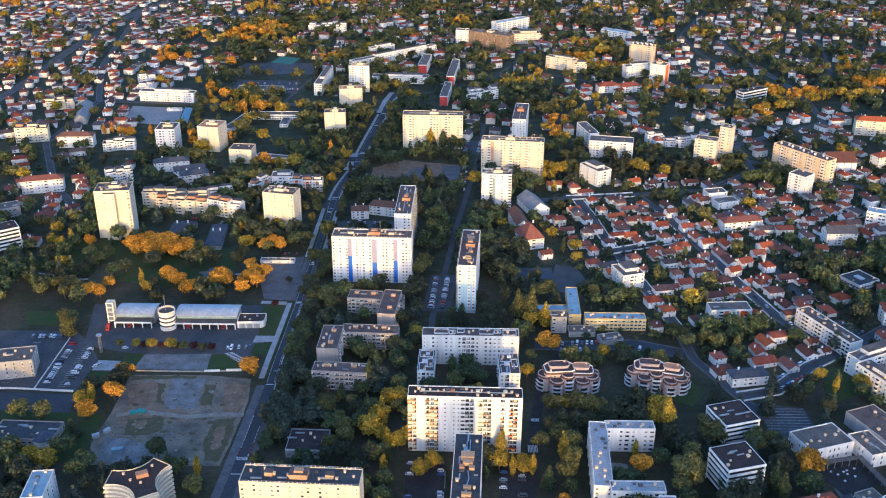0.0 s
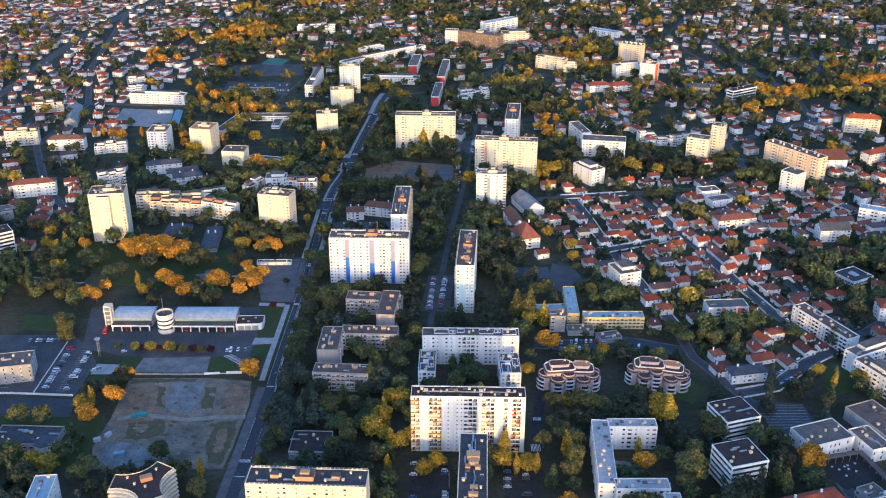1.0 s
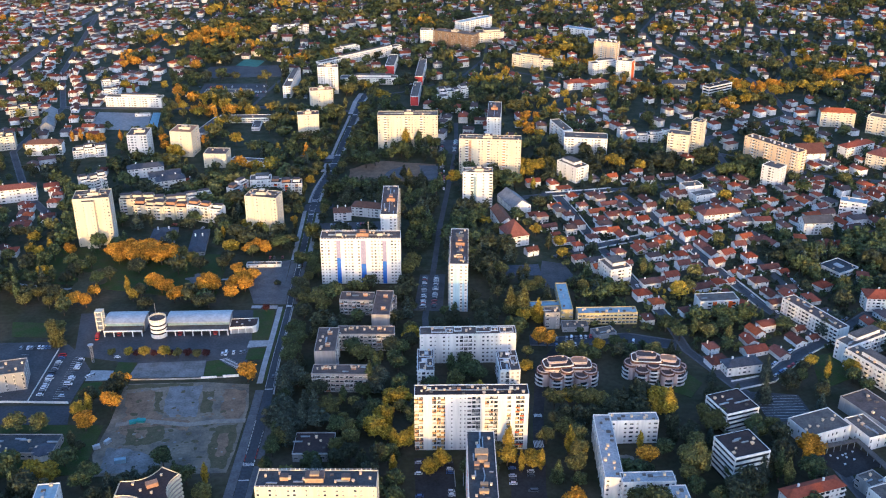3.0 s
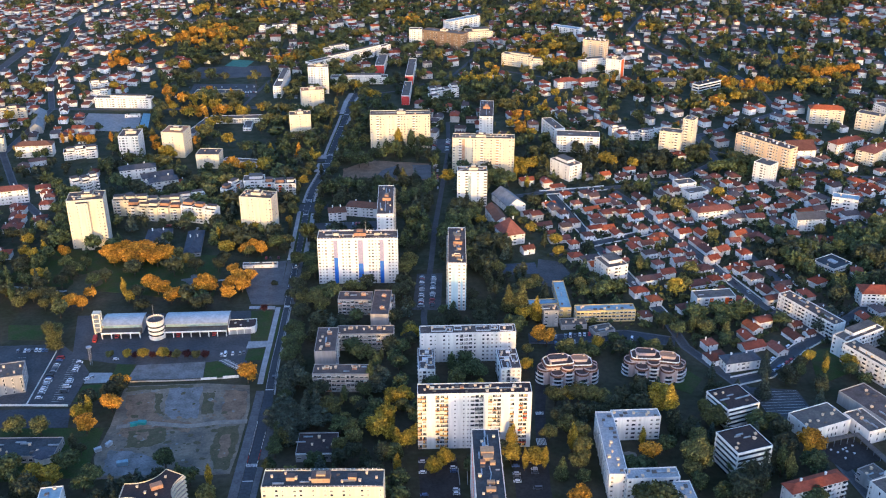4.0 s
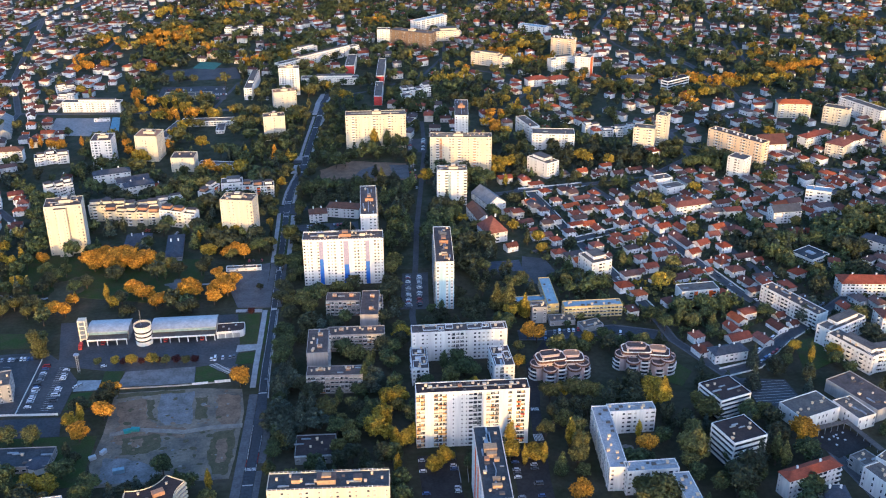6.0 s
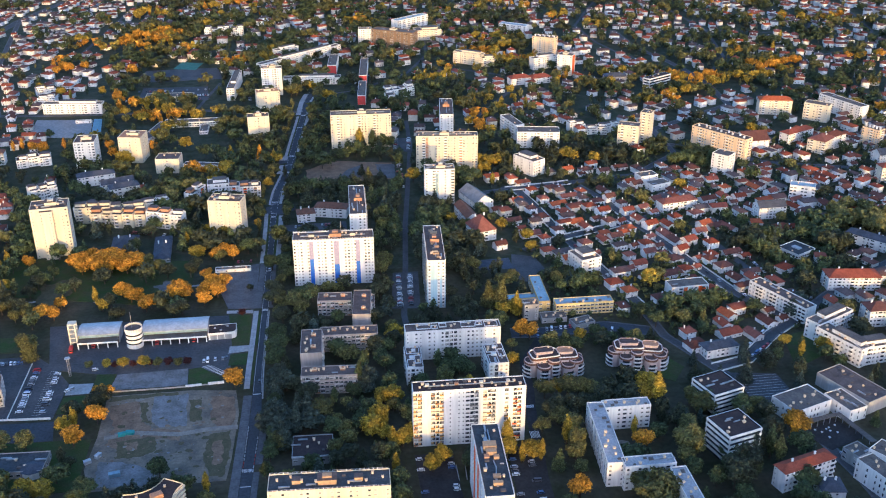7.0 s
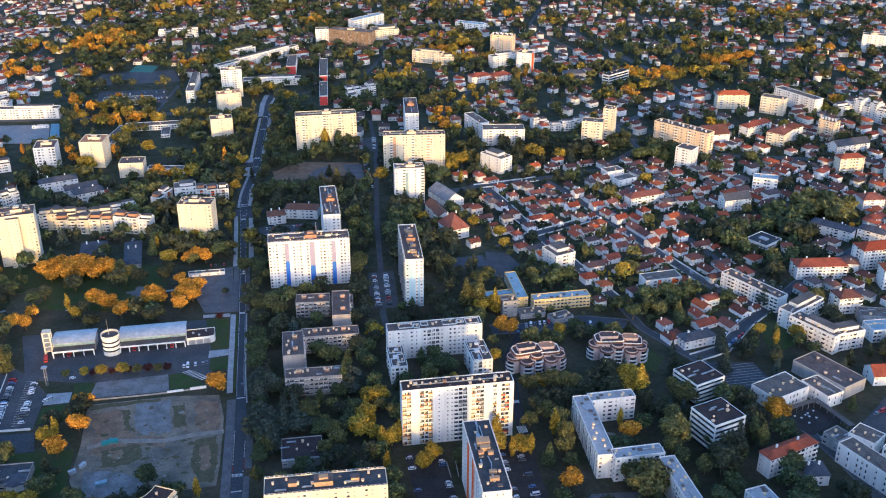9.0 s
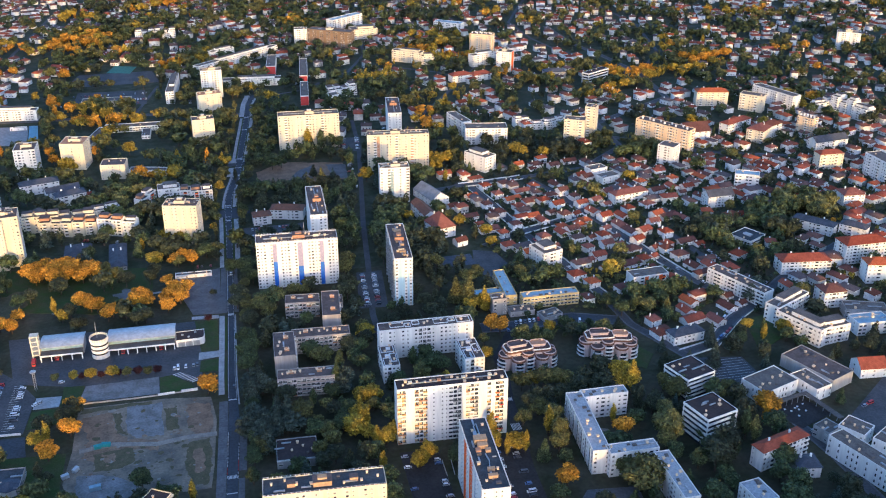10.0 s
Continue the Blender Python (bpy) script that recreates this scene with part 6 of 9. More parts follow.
red_truck(-246.5, 603.5, 5)
engine_hall(-229, 616.5, 26.5, 17, 4, "fire station hall with curved pale roof and open bays")
engine_hall(-178, 615.5, 43, 17, 7, "long fire station hall with curved pale roof and bays")
annex = root("fire_station_annex", -146.5, 612, 2, "flat-roofed white annex of the fire station", "annex", "fire station")
ANNEX = [(-9.5, -6), (6.5, -6), (8.6, -5), (9.5, -2.8), (9.5, 6), (-9.5, 6)]
part("wall", Shape().prism(ANNEX, 0, 5.0).mesh("wall", WHITE), annex)
part("roof", Shape().prism([(0.97 * u, 0.96 * v) for u, v in ANNEX], 5.0, 5.12).mesh("roof", DARK_DECK), annex)
part("parapet", ring_wall(ANNEX, 0.975, 5.0, 5.5).mesh("parapet", WHITE), annex)
for u, v in ((-5, 1), (-1, -2.5), (3.5, 2.5)):
    part("roof_vent", Shape().box(-0.7, 0.7, -0.5, 0.5, 5.1, 5.9).mesh("roof_vent", METAL), annex, Matrix.Translation((u, v, 0)))
for k in range(3):
    part("bay_door", Shape().box(-2.2, 2.2, -6.08, -5.98, 0, 3.8).mesh("bay_door", GREY), annex, Matrix.Translation((-6 + k * 5, 0, 0)))
mark(-146.5, 612, 19, 12)
tower = root("round_tower", -204.6, 606, 0, "white round control tower with dark window bands", "tower", "fire station")
mark(-204.6, 606, 12, 12)


def disc(r, n=24):
    return [(r * math.cos(2 * math.pi * i / n), r * math.sin(2 * math.pi * i / n)) for i in range(n)]


part("wall", Shape().prism(disc(5.6), 0, 13.2).mesh("wall", WHITE), tower)
for z in (3.2, 6.4, 9.6):
    part("window_band", Shape().prism(disc(5.66), z, z + 1.1).mesh("window_band", GLASS), tower, None, "dark band of windows")
part("roof", Shape().prism(disc(5.3), 13.2, 13.4).mesh("roof", BITUMEN), tower)
crown_ring = Shape()
for i in range(24):
    a, b = 2 * math.pi * i / 24, 2 * math.pi * (i + 0.55) / 24
    crown_ring.prism([(5.76 * math.cos(a), 5.76 * math.sin(a)), (5.76 * math.cos(b), 5.76 * math.sin(b)), (5.95 * math.cos(b), 5.95 * math.sin(b)), (5.95 * math.cos(a), 5.95 * math.sin(a))][::-1], 12.2, 14.8)
part("fin_ring", crown_ring.mesh("fin_ring", WHITE), tower, None, "ring of white upright fins")
part("parapet", Shape().prism(disc(5.75), 13.0, 14.6, cap=False).mesh("parapet", CREAM), tower, None, "cream parapet ring")
part("mast", Shape().box(-0.12, 0.12, -0.12, 0.12, 13, 25).mesh("mast", METAL), tower, Matrix.Translation((-1, 1, 0)))
hose = root("hose_tower", -245.3, 611.5, 0, "slim cream training tower with open storeys", "tower", "fire station")
mark(-245.3, 611.5, 6, 6)
for sx in (-1, 1):
    for sy in (-1, 1):
        part("corner_post", Shape().box(-0.45, 0.45, -0.45, 0.45, 0, 17).mesh("corner_post", CREAM), hose, Matrix.Translation((sx * 2.2, sy * 2.2, 0)))
for z in (3.4, 6.8, 10.2, 13.6, 17):
    part("landing", Shape().box(-2.7, 2.7, -2.7, 2.7, z, z + 0.7).mesh("landing", CREAM), hose)


# ---------------------------------------------------------------- round terraced residences
def arc(r, a0, a1, n):
    return [(r * math.cos(radians(a0 + (a1 - a0) * i / n)), r * math.sin(radians(a0 + (a1 - a0) * i / n))) for i in range(n + 1)]


def curved_wall(r0, r1, a0, a1, z0, z1, n=12):
    """A wall bent along an arc, in one piece."""
    s = Shape()
    for p, q in zip(arc(r0, a0, a1, n), arc(r1, a0, a1, n)):
        s.v += [(*p, z0), (*q, z0), (*q, z1), (*p, z1)]
    for i in range(n):
        k = 4 * i
        s.f += [(k + e, k + (e + 1) % 4, k + 4 + (e + 1) % 4, k + 4 + e) for e in range(4)]
    s.f += [(3, 2, 1, 0), (4 * n, 4 * n + 1, 4 * n + 2, 4 * n + 3)]
    s.s = [0] * len(s.f)
    return s


# middle, radius and height of the rounded stacks, and which way their balconies look
STACKS = ((-15.0, 0.5, 4.8, 10.2, 215), (-8.5, -6.0, 4.4, 9.2, 262), (-1.5, -4.5, 4.0, 11.8, 275), (7.5, -6.5, 4.2, 8.8, 280), (13.5, -3.5, 4.6, 10.0, 305), (16.0, 2.5, 3.8, 8.6, 335))


def round_residence(x, y, rot, flip, label):
    """Rounded stacks with curved white balconies before a higher spine; brown roof terraces behind tile skirts and white rails."""
    ob = root("terraced_residence", x, y, rot, label, "apartment block", "round residences")
    mark(x, y, 44, 26, rot, 1)
    for u, v, w, d, h in ((-6.0, 3.0, 20, 12, 12.6), (8.0, 2.0, 16, 12, 11.6)):
        wing = part("wing", Shape().prism(chamfered(w, d, 2.6), 0, h).mesh("wing", PALE_PINK), ob, pose(u * flip, v, 0, 0, 0, -6 * flip if u > 0 else 2 * flip))
        part("tile_skirt", ring_wall(chamfered(w + 0.7, d + 0.7, 2.7), 0.9, h - 0.9, h + 0.1).mesh("tile_skirt", TILE_BROWN), wing, None, "skirt of red-brown tiles")
        part("deck", Shape().prism(chamfered(w, d, 2.4, 0.95), h, h + 0.2).mesh("deck", TERRACE), wing)
        part("parapet", ring_wall(chamfered(w, d, 2.4, 0.95), 0.955, h + 0.1, h + 0.95).mesh("parapet", FRAME), wing, None, "white roof rail")
        upper = part("upper_storey", Shape().prism(chamfered(w * 0.62, d * 0.5, 1.6), h + 0.2, h + 1.9).mesh("upper_storey", PALE_PINK), wing, Matrix.Translation((0, 1.6, 0)))
        part("upper_deck", Shape().prism(chamfered(w * 0.62 + 0.9, d * 0.5 + 0.9, 1.8), h + 1.9, h + 2.1).mesh("upper_deck", TERRACE if u < 0 else BRICKY), upper)
        part("upper_parapet", ring_wall(chamfered(w * 0.62 + 1.0, d * 0.5 + 1.0, 1.8), 0.94, h + 2.05, h + 2.45).mesh("upper_parapet", PALE_PINK), upper)
        part("roof_vent", VENT, wing, Matrix.Translation((0.2 * w, 0.3 * d, h + 1.9)))
        part("roof_vent", VENT, wing, Matrix.Translation((-0.3 * w, -0.3 * d, h + 0.2)))
        for k in range(int((h - 1) // 2.8)):
            for q in (-0.36, -0.18, 0.0, 0.18, 0.36):
                part("window", OPENINGS["w"][int(k + 10 * q) % 4][1], wing, Matrix.Translation((q * w, -d / 2, 1.8 + 2.8 * k)))
    for u, v, r, h, facing in STACKS:
        stack = part("bay", Shape().prism(disc(r, 18), 0, h).mesh("stack", PALE_PINK), ob, pose(u * flip, v, 0), "rounded pink stack of flats")
        look_to = facing if flip > 0 else 180 - facing
        for k in range(int((h - 0.6) // 2.8)):
            part("window_band", curved_wall(r - 0.1, r + 0.06, look_to - 30, look_to + 30, 0.9 + 2.8 * k, 2.75 + 2.8 * k, 9).mesh("window_band", GLASS), stack, None, "dark glazing behind the balcony")
            part("balcony", curved_wall(r + 0.9, r + 1.1, look_to - 38, look_to + 38, 0.4 + 2.8 * k, 1.55 + 2.8 * k, 10).mesh("balcony", FRAME), stack, None, "curved white balcony front")
            part("balcony_floor", curved_wall(r - 0.05, r + 0.9, look_to - 38, look_to + 38, 0.35 + 2.8 * k, 0.5 + 2.8 * k, 10).mesh("balcony_floor", PALE_PINK), stack)
        part("tile_skirt", curved_wall(r + 0.02, r + 0.45, 0, 360, h - 0.9, h + 0.1, 18).mesh("tile_skirt", TILE_BROWN), stack, None, "skirt of red-brown tiles")
        part("deck", Shape().prism(disc(r - 0.1, 18), h, h + 0.15).mesh("deck", TERRACE), stack)
        part("parapet", curved_wall(r - 0.35, r - 0.1, look_to - 110, look_to + 110, h + 0.1, h + 0.9, 14).mesh("parapet", PALE_PINK), stack, None, "pale pink roof parapet")


TERRACE = material("brown_roof_terrace", (0.12, 0.085, 0.075), (0.085, 0.065, 0.06), 0.9, 5, 1.0, 0.2)
PALE_PINK = material("pale_pink_render", (0.60, 0.47, 0.43), (0.52, 0.41, 0.375), 0.8, 7, 1.2, streak=True)
round_residence(69.5, 534, 4, 1, "pink and white terraced residence with rounded wings")
round_residence(126.5, 536, -10, 1, "pale pink terraced residence with curved balconies")

# tower with three arms and hollow sides
ARMS = []
for arm in (180, 300, 60):
    a, b = radians(arm), radians(arm + 120)
    end = Vector((16 * math.cos(a), 16 * math.sin(a)))
    side = Vector((-math.sin(a), math.cos(a))) * 5.8
    far_end = Vector((16 * math.cos(b), 16 * math.sin(b))) - Vector((-math.sin(b), math.cos(b))) * 5.8
    mid = Vector((4.5 * math.cos(radians(arm + 60)), 4.5 * math.sin(radians(arm + 60))))
    ARMS.append(tuple(end - side)), ARMS.append(tuple(end + side))
    for k in range(1, 8):
        t = k / 8
        p = (end + side) * (1 - t) ** 2 + mid * 2 * t * (1 - t) + far_end * t * t
        ARMS.append(tuple(p))
star = root("star_tower", -166, 411, 0, "three-armed tower of flats with curved cream balconies", "apartment block", "blocks of the suburb")
mark(-166, 411, 30, 30)
part("wall", Shape().prism(ARMS, 0, 21.5).mesh("wall", TAUPE), star)
for k in range(8):
    part("balcony_band", Shape().prism([(1.06 * x, 1.06 * y) for x, y in ARMS], 0.6 + 2.7 * k, 1.9 + 2.7 * k).mesh("balcony_band", CREAM), star, None, "curved cream balcony band")
part("parapet", Shape().prism(ARMS, 21.5, 22.3, cap=False).mesh("parapet", CREAM), star)
part("roof", Shape().prism([(0.985 * x, 0.985 * y) for x, y in ARMS], 21.4, 21.7).mesh("roof", DARK_DECK), star)
part("lift_room", Shape().box(-3, 3, -1.8, 1.8, 21.7, 24).mesh("lift_room", BRICKY), star, pose(1, 2, 0, 0, 0, 25))
for u, v in ((-9, 3), (4, 10), (2, -4), (-4, -2)):
    part("roof_vent", VENT, star, Matrix.Translation((u, v, 21.7)))


# ---------------------------------------------------------------- houses
HOUSE_WINDOW = window_mesh("window", 1.2, 1.3)
HOUSE_SHUT = window_mesh("window", 1.2, 1.3, 0.95)
HOUSE_DOOR = Shape().box(-0.55, 0.55, -0.08, 0.02, 0, 2.15, 0).box(-0.45, 0.45, -0.12, 0.0, 0.1, 2.05, 1).mesh("door", [FRAME, BARK])
HOUSE_CHIMNEY = Shape().box(-0.4, 0.4, -0.3, 0.3, 0, 1.9).box(-0.5, 0.5, -0.4, 0.4, 1.9, 2.1).mesh("chimney", HOUSE_WALL)
KINDS = {   # width, depth, wall height, hip or gable, rise, windows across the front
    "s": (7, 6, 2.6, "gable", 1.4, 2), "m": (10, 8, 4.4, "gable", 2.1, 3), "l": (15, 8.5, 3.2, "gable", 2.1, 4),
    "h": (9.5, 9, 4.6, "hip", 2.2, 3), "H": (11.5, 9.6, 5.0, "hip", 2.5, 3), "L": (8.6, 13, 3.6, "gable", 2.2, 2),
}
templates = {}


def house_template(kind, variant):
    w, d, h, roof, rise, across = KINDS[kind]
    ob = root("house", 0, 0, 0, "rendered house with a clay tile roof in a garden", "house", "houses of the suburb")
    turned = kind == "L"
    a, b = (d, w) if turned else (w, d)
    spin = pose(0, 0, 0, 0, 0, 90 if turned else 0)
    part("wall", walls_mesh(a, b, h, HOUSE_WALL, rise=rise if roof == "gable" else 0), ob, spin)
    part("roof", (gable_roof(a, b, h, rise) if roof == "gable" else hip_roof(a, b, h, rise)).mesh("roof", TILE), ob, spin)
    part("chimney", HOUSE_CHIMNEY, ob, Matrix.Translation((w * (0.22 if variant else -0.28), d * 0.12, h + rise * 0.45)))
    rows = 2 if h > 4.3 else 1
    for j in range(rows):
        for i in range(across):
            if j == 0 and i == variant:
                part("door", HOUSE_DOOR, ob, Matrix.Translation((-w / 2 + (i + 0.5) * w / across, -d / 2, 0)))
            elif j == rows - 1:
                part("window", HOUSE_SHUT if (i + j + variant) % 3 == 0 else HOUSE_WINDOW, ob, Matrix.Translation((-w / 2 + (i + 0.5) * w / across, -d / 2, 1.5 + j * 2.4)))
    part("window", HOUSE_WINDOW, ob, pose(w / 2, 0, 1.5 + 2.4 * (rows - 1), 0, 0, 90))
    return ob


house_rnd = random.Random(5)


def house(x, y, rot, kind):
    w, d = KINDS[kind][:2]
    variant = house_rnd.randrange(2)
    k = house_rnd.uniform(0.92, 1.1)
    m = pose(x, y, 0, 0, 0, rot + house_rnd.uniform(-4, 4)) @ Matrix.Diagonal((k, k, house_rnd.uniform(0.92, 1.12), 1))
    mark(x, y, w, d, rot, 1.0)
    if (kind, variant) in templates:
        ob = copy_thing(templates[kind, variant], m)
    else:
        ob = templates[kind, variant] = house_template(kind, variant)
        ob.matrix_basis = m
    ob["label"] = {"s": "small outbuilding with a dark clay tile roof", "m": "two-storey white house under a gabled clay tile roof", "l": "long low house under a gabled clay tile roof",
                   "h": "square two-storey house under a hipped tile roof", "H": "large rendered house under a hipped tile roof", "L": "deep white house with its gable towards the street"}[kind]


def street_of_houses(rows):
    for x, y, rot, kind in rows:
        house(x, y, rot, kind)


street_of_houses([
    (169.7, 890.1, 15, "m"), (187.5, 887, 15, "H"), (204.3, 882.4, 15, "m"), (224.2, 893.3, 15, "l"), (123.4, 841.8, 15, "h"), (143.1, 844.4, 15, "H"),
    (128.9, 819, 15, "h"), (139.7, 808.6, 15, "l"), (103.8, 818.5, 15, "m"), (81.8, 800.5, 15, "m"), (112.8, 797.8, 15, "h"), (117.3, 777, 15, "H"),
    (139.7, 787.7, 15, "h"), (153.8, 825.1, 15, "l"), (166.4, 797, 15, "H"), (144.7, 763.5, 15, "m"), (151.2, 755.7, 15, "L"), (173.5, 759.8, 15, "h"),
    (175, 784.6, 15, "m"), (190, 834.5, 15, "L"), (189.8, 813.7, 15, "m"), (196.9, 799.6, 15, "h"), (197.3, 782.6, 15, "m"), (218.8, 826.3, 15, "L"),
])
street_of_houses([
    (219.6, 847.8, 15, "m"), (100.7, 747.1, 15, "l"), (110.1, 733.7, 15, "h"), (125.4, 749.6, 15, "h"), (95.9, 760.6, 15, "s"), (91.4, 776.8, 15, "l"),
    (107.6, 709.6, 15, "H"), (120, 692.7, 15, "m"), (141.1, 719.7, 15, "h"), (159.5, 727, 15, "L"), (170.2, 729.5, 15, "m"), (186.1, 743.1, 15, "h"),
    (170, 691.4, 15, "h"), (172.8, 675.8, 15, "m"), (143.6, 645.4, 15, "H"), (151.1, 631.9, 15, "h"), (201.7, 764.6, 15, "L"), (224.7, 842.9, 15, "m"),
    (238.5, 884.1, 15, "h"), (281.4, 860.2, 15, "h"), (291.1, 859.4, 15, "L"), (305.7, 858.1, 15, "s"), (254.7, 821.8, 15, "L"), (270.3, 820.4, 15, "h"),
])
street_of_houses([
    (279.1, 800.4, 15, "l"), (296.9, 805.6, 15, "L"), (299.5, 790.6, 15, "s"), (309.2, 800.4, 15, "m"), (255.4, 768.6, 15, "H"), (233.9, 761.8, 15, "h"),
    (223.3, 749.4, 15, "L"), (214.1, 731.4, 15, "L"), (207.1, 749.6, 15, "m"), (217.8, 717.4, 15, "L"), (200.9, 709, 15, "s"), (190.2, 711, 15, "h"),
    (187.7, 695.1, 15, "m"), (203.7, 680.2, 15, "H"), (192.6, 658.2, 15, "l"), (206.3, 661.9, 15, "h"), (231.4, 675.7, 15, "h"), (237.3, 662.1, 15, "H"),
    (244.4, 705.1, 15, "h"), (243.4, 727.6, 15, "m"), (254.5, 688.1, 15, "l"), (240.1, 643.5, 15, "L"), (263.8, 682.1, 15, "s"), (170.6, 618.6, 15, "H"),
])
street_of_houses([
    (215.2, 623.6, 15, "L"), (210.3, 588.9, 15, "L"), (201.8, 576.7, 15, "L"), (234.4, 576.2, 15, "L"), (217, 559.1, 15, "L"), (172.1, 566.1, 15, "h"),
    (171.6, 549.7, 15, "H"), (200.9, 563.6, 15, "l"), (283.7, 653.1, 25, "H"), (340.4, 859.6, 25, "h"), (341.5, 828.3, 25, "L"), (343.3, 807, 25, "m"),
    (312.1, 776.4, 25, "L"), (349.4, 773.1, 25, "L"), (349.1, 754.1, 25, "L"), (316.4, 727, 25, "H"), (327.9, 731.8, 25, "s"), (405.4, 829.9, 25, "L"),
    (416.2, 807.5, 25, "m"), (400.6, 781.7, 25, "L"), (379.4, 810.8, 25, "s"), (426.9, 858.1, 25, "h"), (262.5, 741.1, 25, "l"), (272.7, 735.5, 25, "L"),
])
street_of_houses([
    (253.7, 744.3, 25, "m"), (228.3, 713.2, 25, "m"), (180.5, 711.9, 25, "s"), (145.2, 702, 25, "s"), (212.2, 786.5, 25, "m"), (220.3, 779.3, 25, "s"),
    (230.7, 804.6, 25, "m"), (245.2, 817, 25, "s"), (185.4, 763.6, 25, "s"), (165.1, 771.6, 25, "s"), (157.8, 804.4, 25, "s"), (149, 846.7, 25, "s"),
    (199.3, 726.9, 25, "s"), (198.5, 694.1, 25, "s"), (164.4, 671.5, 25, "s"), (171.1, 656.2, 25, "s"), (206.1, 648.4, 25, "s"), (224.3, 681.4, 25, "s"),
    (216.1, 697.9, 25, "m"), (217, 666.9, 25, "s"), (70.9, 725.9, 20, "m"), (152.1, 1109.8, 20, "L"), (179.8, 1130.6, 20, "h"), (193.7, 1148.5, 20, "H"),
])
street_of_houses([
    (170.2, 1064.1, 20, "L"), (194.9, 1057.7, 20, "H"), (220.7, 1070.4, 20, "L"), (211.8, 1104.5, 20, "s"), (157.6, 1181.6, 20, "L"), (178.7, 1074.1, 20, "s"),
    (165.4, 1108.6, 20, "m"), (181.6, 881.3, 20, "s"), (362.3, 1047.1, 20, "h"), (342.8, 1038.3, 20, "h"), (385.4, 1055.8, 20, "s"), (426.2, 1108.8, 20, "L"),
    (443.1, 1107.3, 20, "H"), (392.4, 1111.8, 20, "h"), (347.8, 1092.5, 20, "h"), (403.1, 1033, 20, "h"), (420.4, 981.2, 20, "L"), (372.8, 1005, 20, "s"),
    (453.9, 1028.5, 20, "s"), (458.6, 981.7, 20, "L"), (314, 1020.2, 20, "s"), (-474.3, 1290.4, 5, "h"), (-467.5, 1317.9, 5, "L"), (-448.8, 1261.2, 5, "h"),
])
street_of_houses([
    (-438.2, 1209.3, 5, "h"), (-430.3, 1179.7, 5, "s"), (-420.6, 1155.8, 5, "L"), (-503.5, 1293, 5, "h"), (-486.8, 1225.9, 5, "L"), (-465.2, 1175.8, 5, "h"),
    (-477, 1250.6, 5, "L"), (-528.7, 1352.5, 5, "m"), (-518, 1366.6, 5, "s"), (-406.9, 1104.4, 5, "h"), (-405.8, 1077.7, 5, "s"), (-414.9, 1171.4, 5, "m"),
    (-468, 1347.1, 5, "L"), (-458.1, 1141.2, 5, "s"), (-455.2, 1186.6, 5, "s"), (-347.4, 810.5, 5, "h"), (-351, 849.2, 5, "h"), (-358.9, 877.2, 5, "h"),
    (-369.8, 837.7, 5, "h"), (-370.7, 825, 5, "L"), (-346.1, 822.8, 5, "s"), (-320.2, 1290.7, 5, "h"), (-350.5, 1279.5, 5, "h"), (-374.7, 1309.7, 5, "s"),
])
street_of_houses([
    (-239.9, 903.1, 5, "s"), (-361.6, 799.6, 5, "L"), (355.8, 850.6, 20, "h"), (419.6, 837.5, 20, "L"), (431.4, 943, 20, "s"), (488.9, 947, 20, "h"),
    (242.5, 591.8, 20, "s"), (247.4, 579.1, 20, "s"), (-533.5, 1307.1, 5, "h"), (-503.6, 1287, 5, "L"), (-470.8, 1302.5, 5, "h"), (-469.8, 1348.6, 5, "h"),
    (-487.8, 1380.5, 5, "L"), (-519.7, 1379.8, 5, "L"), (-538.6, 1448.4, 5, "L"), (-546.1, 1523.8, 5, "L"), (-498.8, 1497.7, 5, "H"), (-520.6, 1585.9, 5, "s"),
    (-471.9, 1525.6, 5, "L"), (-485.8, 1608.2, 5, "h"), (-404.8, 1433.7, 5, "h"), (-463.5, 1245.4, 5, "L"), (-467.2, 1192.3, 5, "h"), (-498.7, 1231, 5, "L"),
])
street_of_houses([
    (-520.3, 1230.5, 5, "h"), (-547.2, 1243.6, 5, "m"), (-433.2, 1219, 5, "h"), (-586, 1285.2, 5, "h"), (-568.9, 1216.1, 5, "L"), (-424.7, 1180.6, 5, "h"),
    (-416.7, 1144.3, 5, "L"), (-363.7, 817.3, 5, "h"), (-365.3, 808.1, 5, "h"), (-366.4, 797.7, 5, "H"), (-345.2, 808.4, 5, "h"), (-352.4, 866.3, 5, "h"),
    (-376.3, 844.4, 5, "h"), (-353, 743.8, 5, "h"), (-362.3, 749.4, 5, "L"), (-328.3, 928.9, 5, "h"), (444.3, 884, 20, "H"), (357.2, 787.4, 20, "l"),
    (334.2, 822.9, 20, "L"), (304.1, 821.6, 20, "h"), (402.1, 921.2, 20, "h"), (235.7, 683.7, 20, "h"), (347.6, 567, 20, "h"), (448.3, 830.7, 20, "l"),
])
street_of_houses([
    (425.9, 819.1, 20, "L"), (438.6, 784.8, 20, "L"), (436.7, 762.8, 20, "h"), (409.5, 839.1, 20, "L"), (459.9, 871.6, 20, "s"), (467.6, 852.2, 20, "s"),
    (402.5, 849, 20, "s"), (352.3, 859.8, 20, "h"), (459.4, 828.3, 20, "s"), (756.3, 1152.4, 20, "h"), (641.4, 1085.4, 20, "s"), (678.2, 1104.9, 20, "L"),
    (700.8, 1114.2, 20, "s"),
])


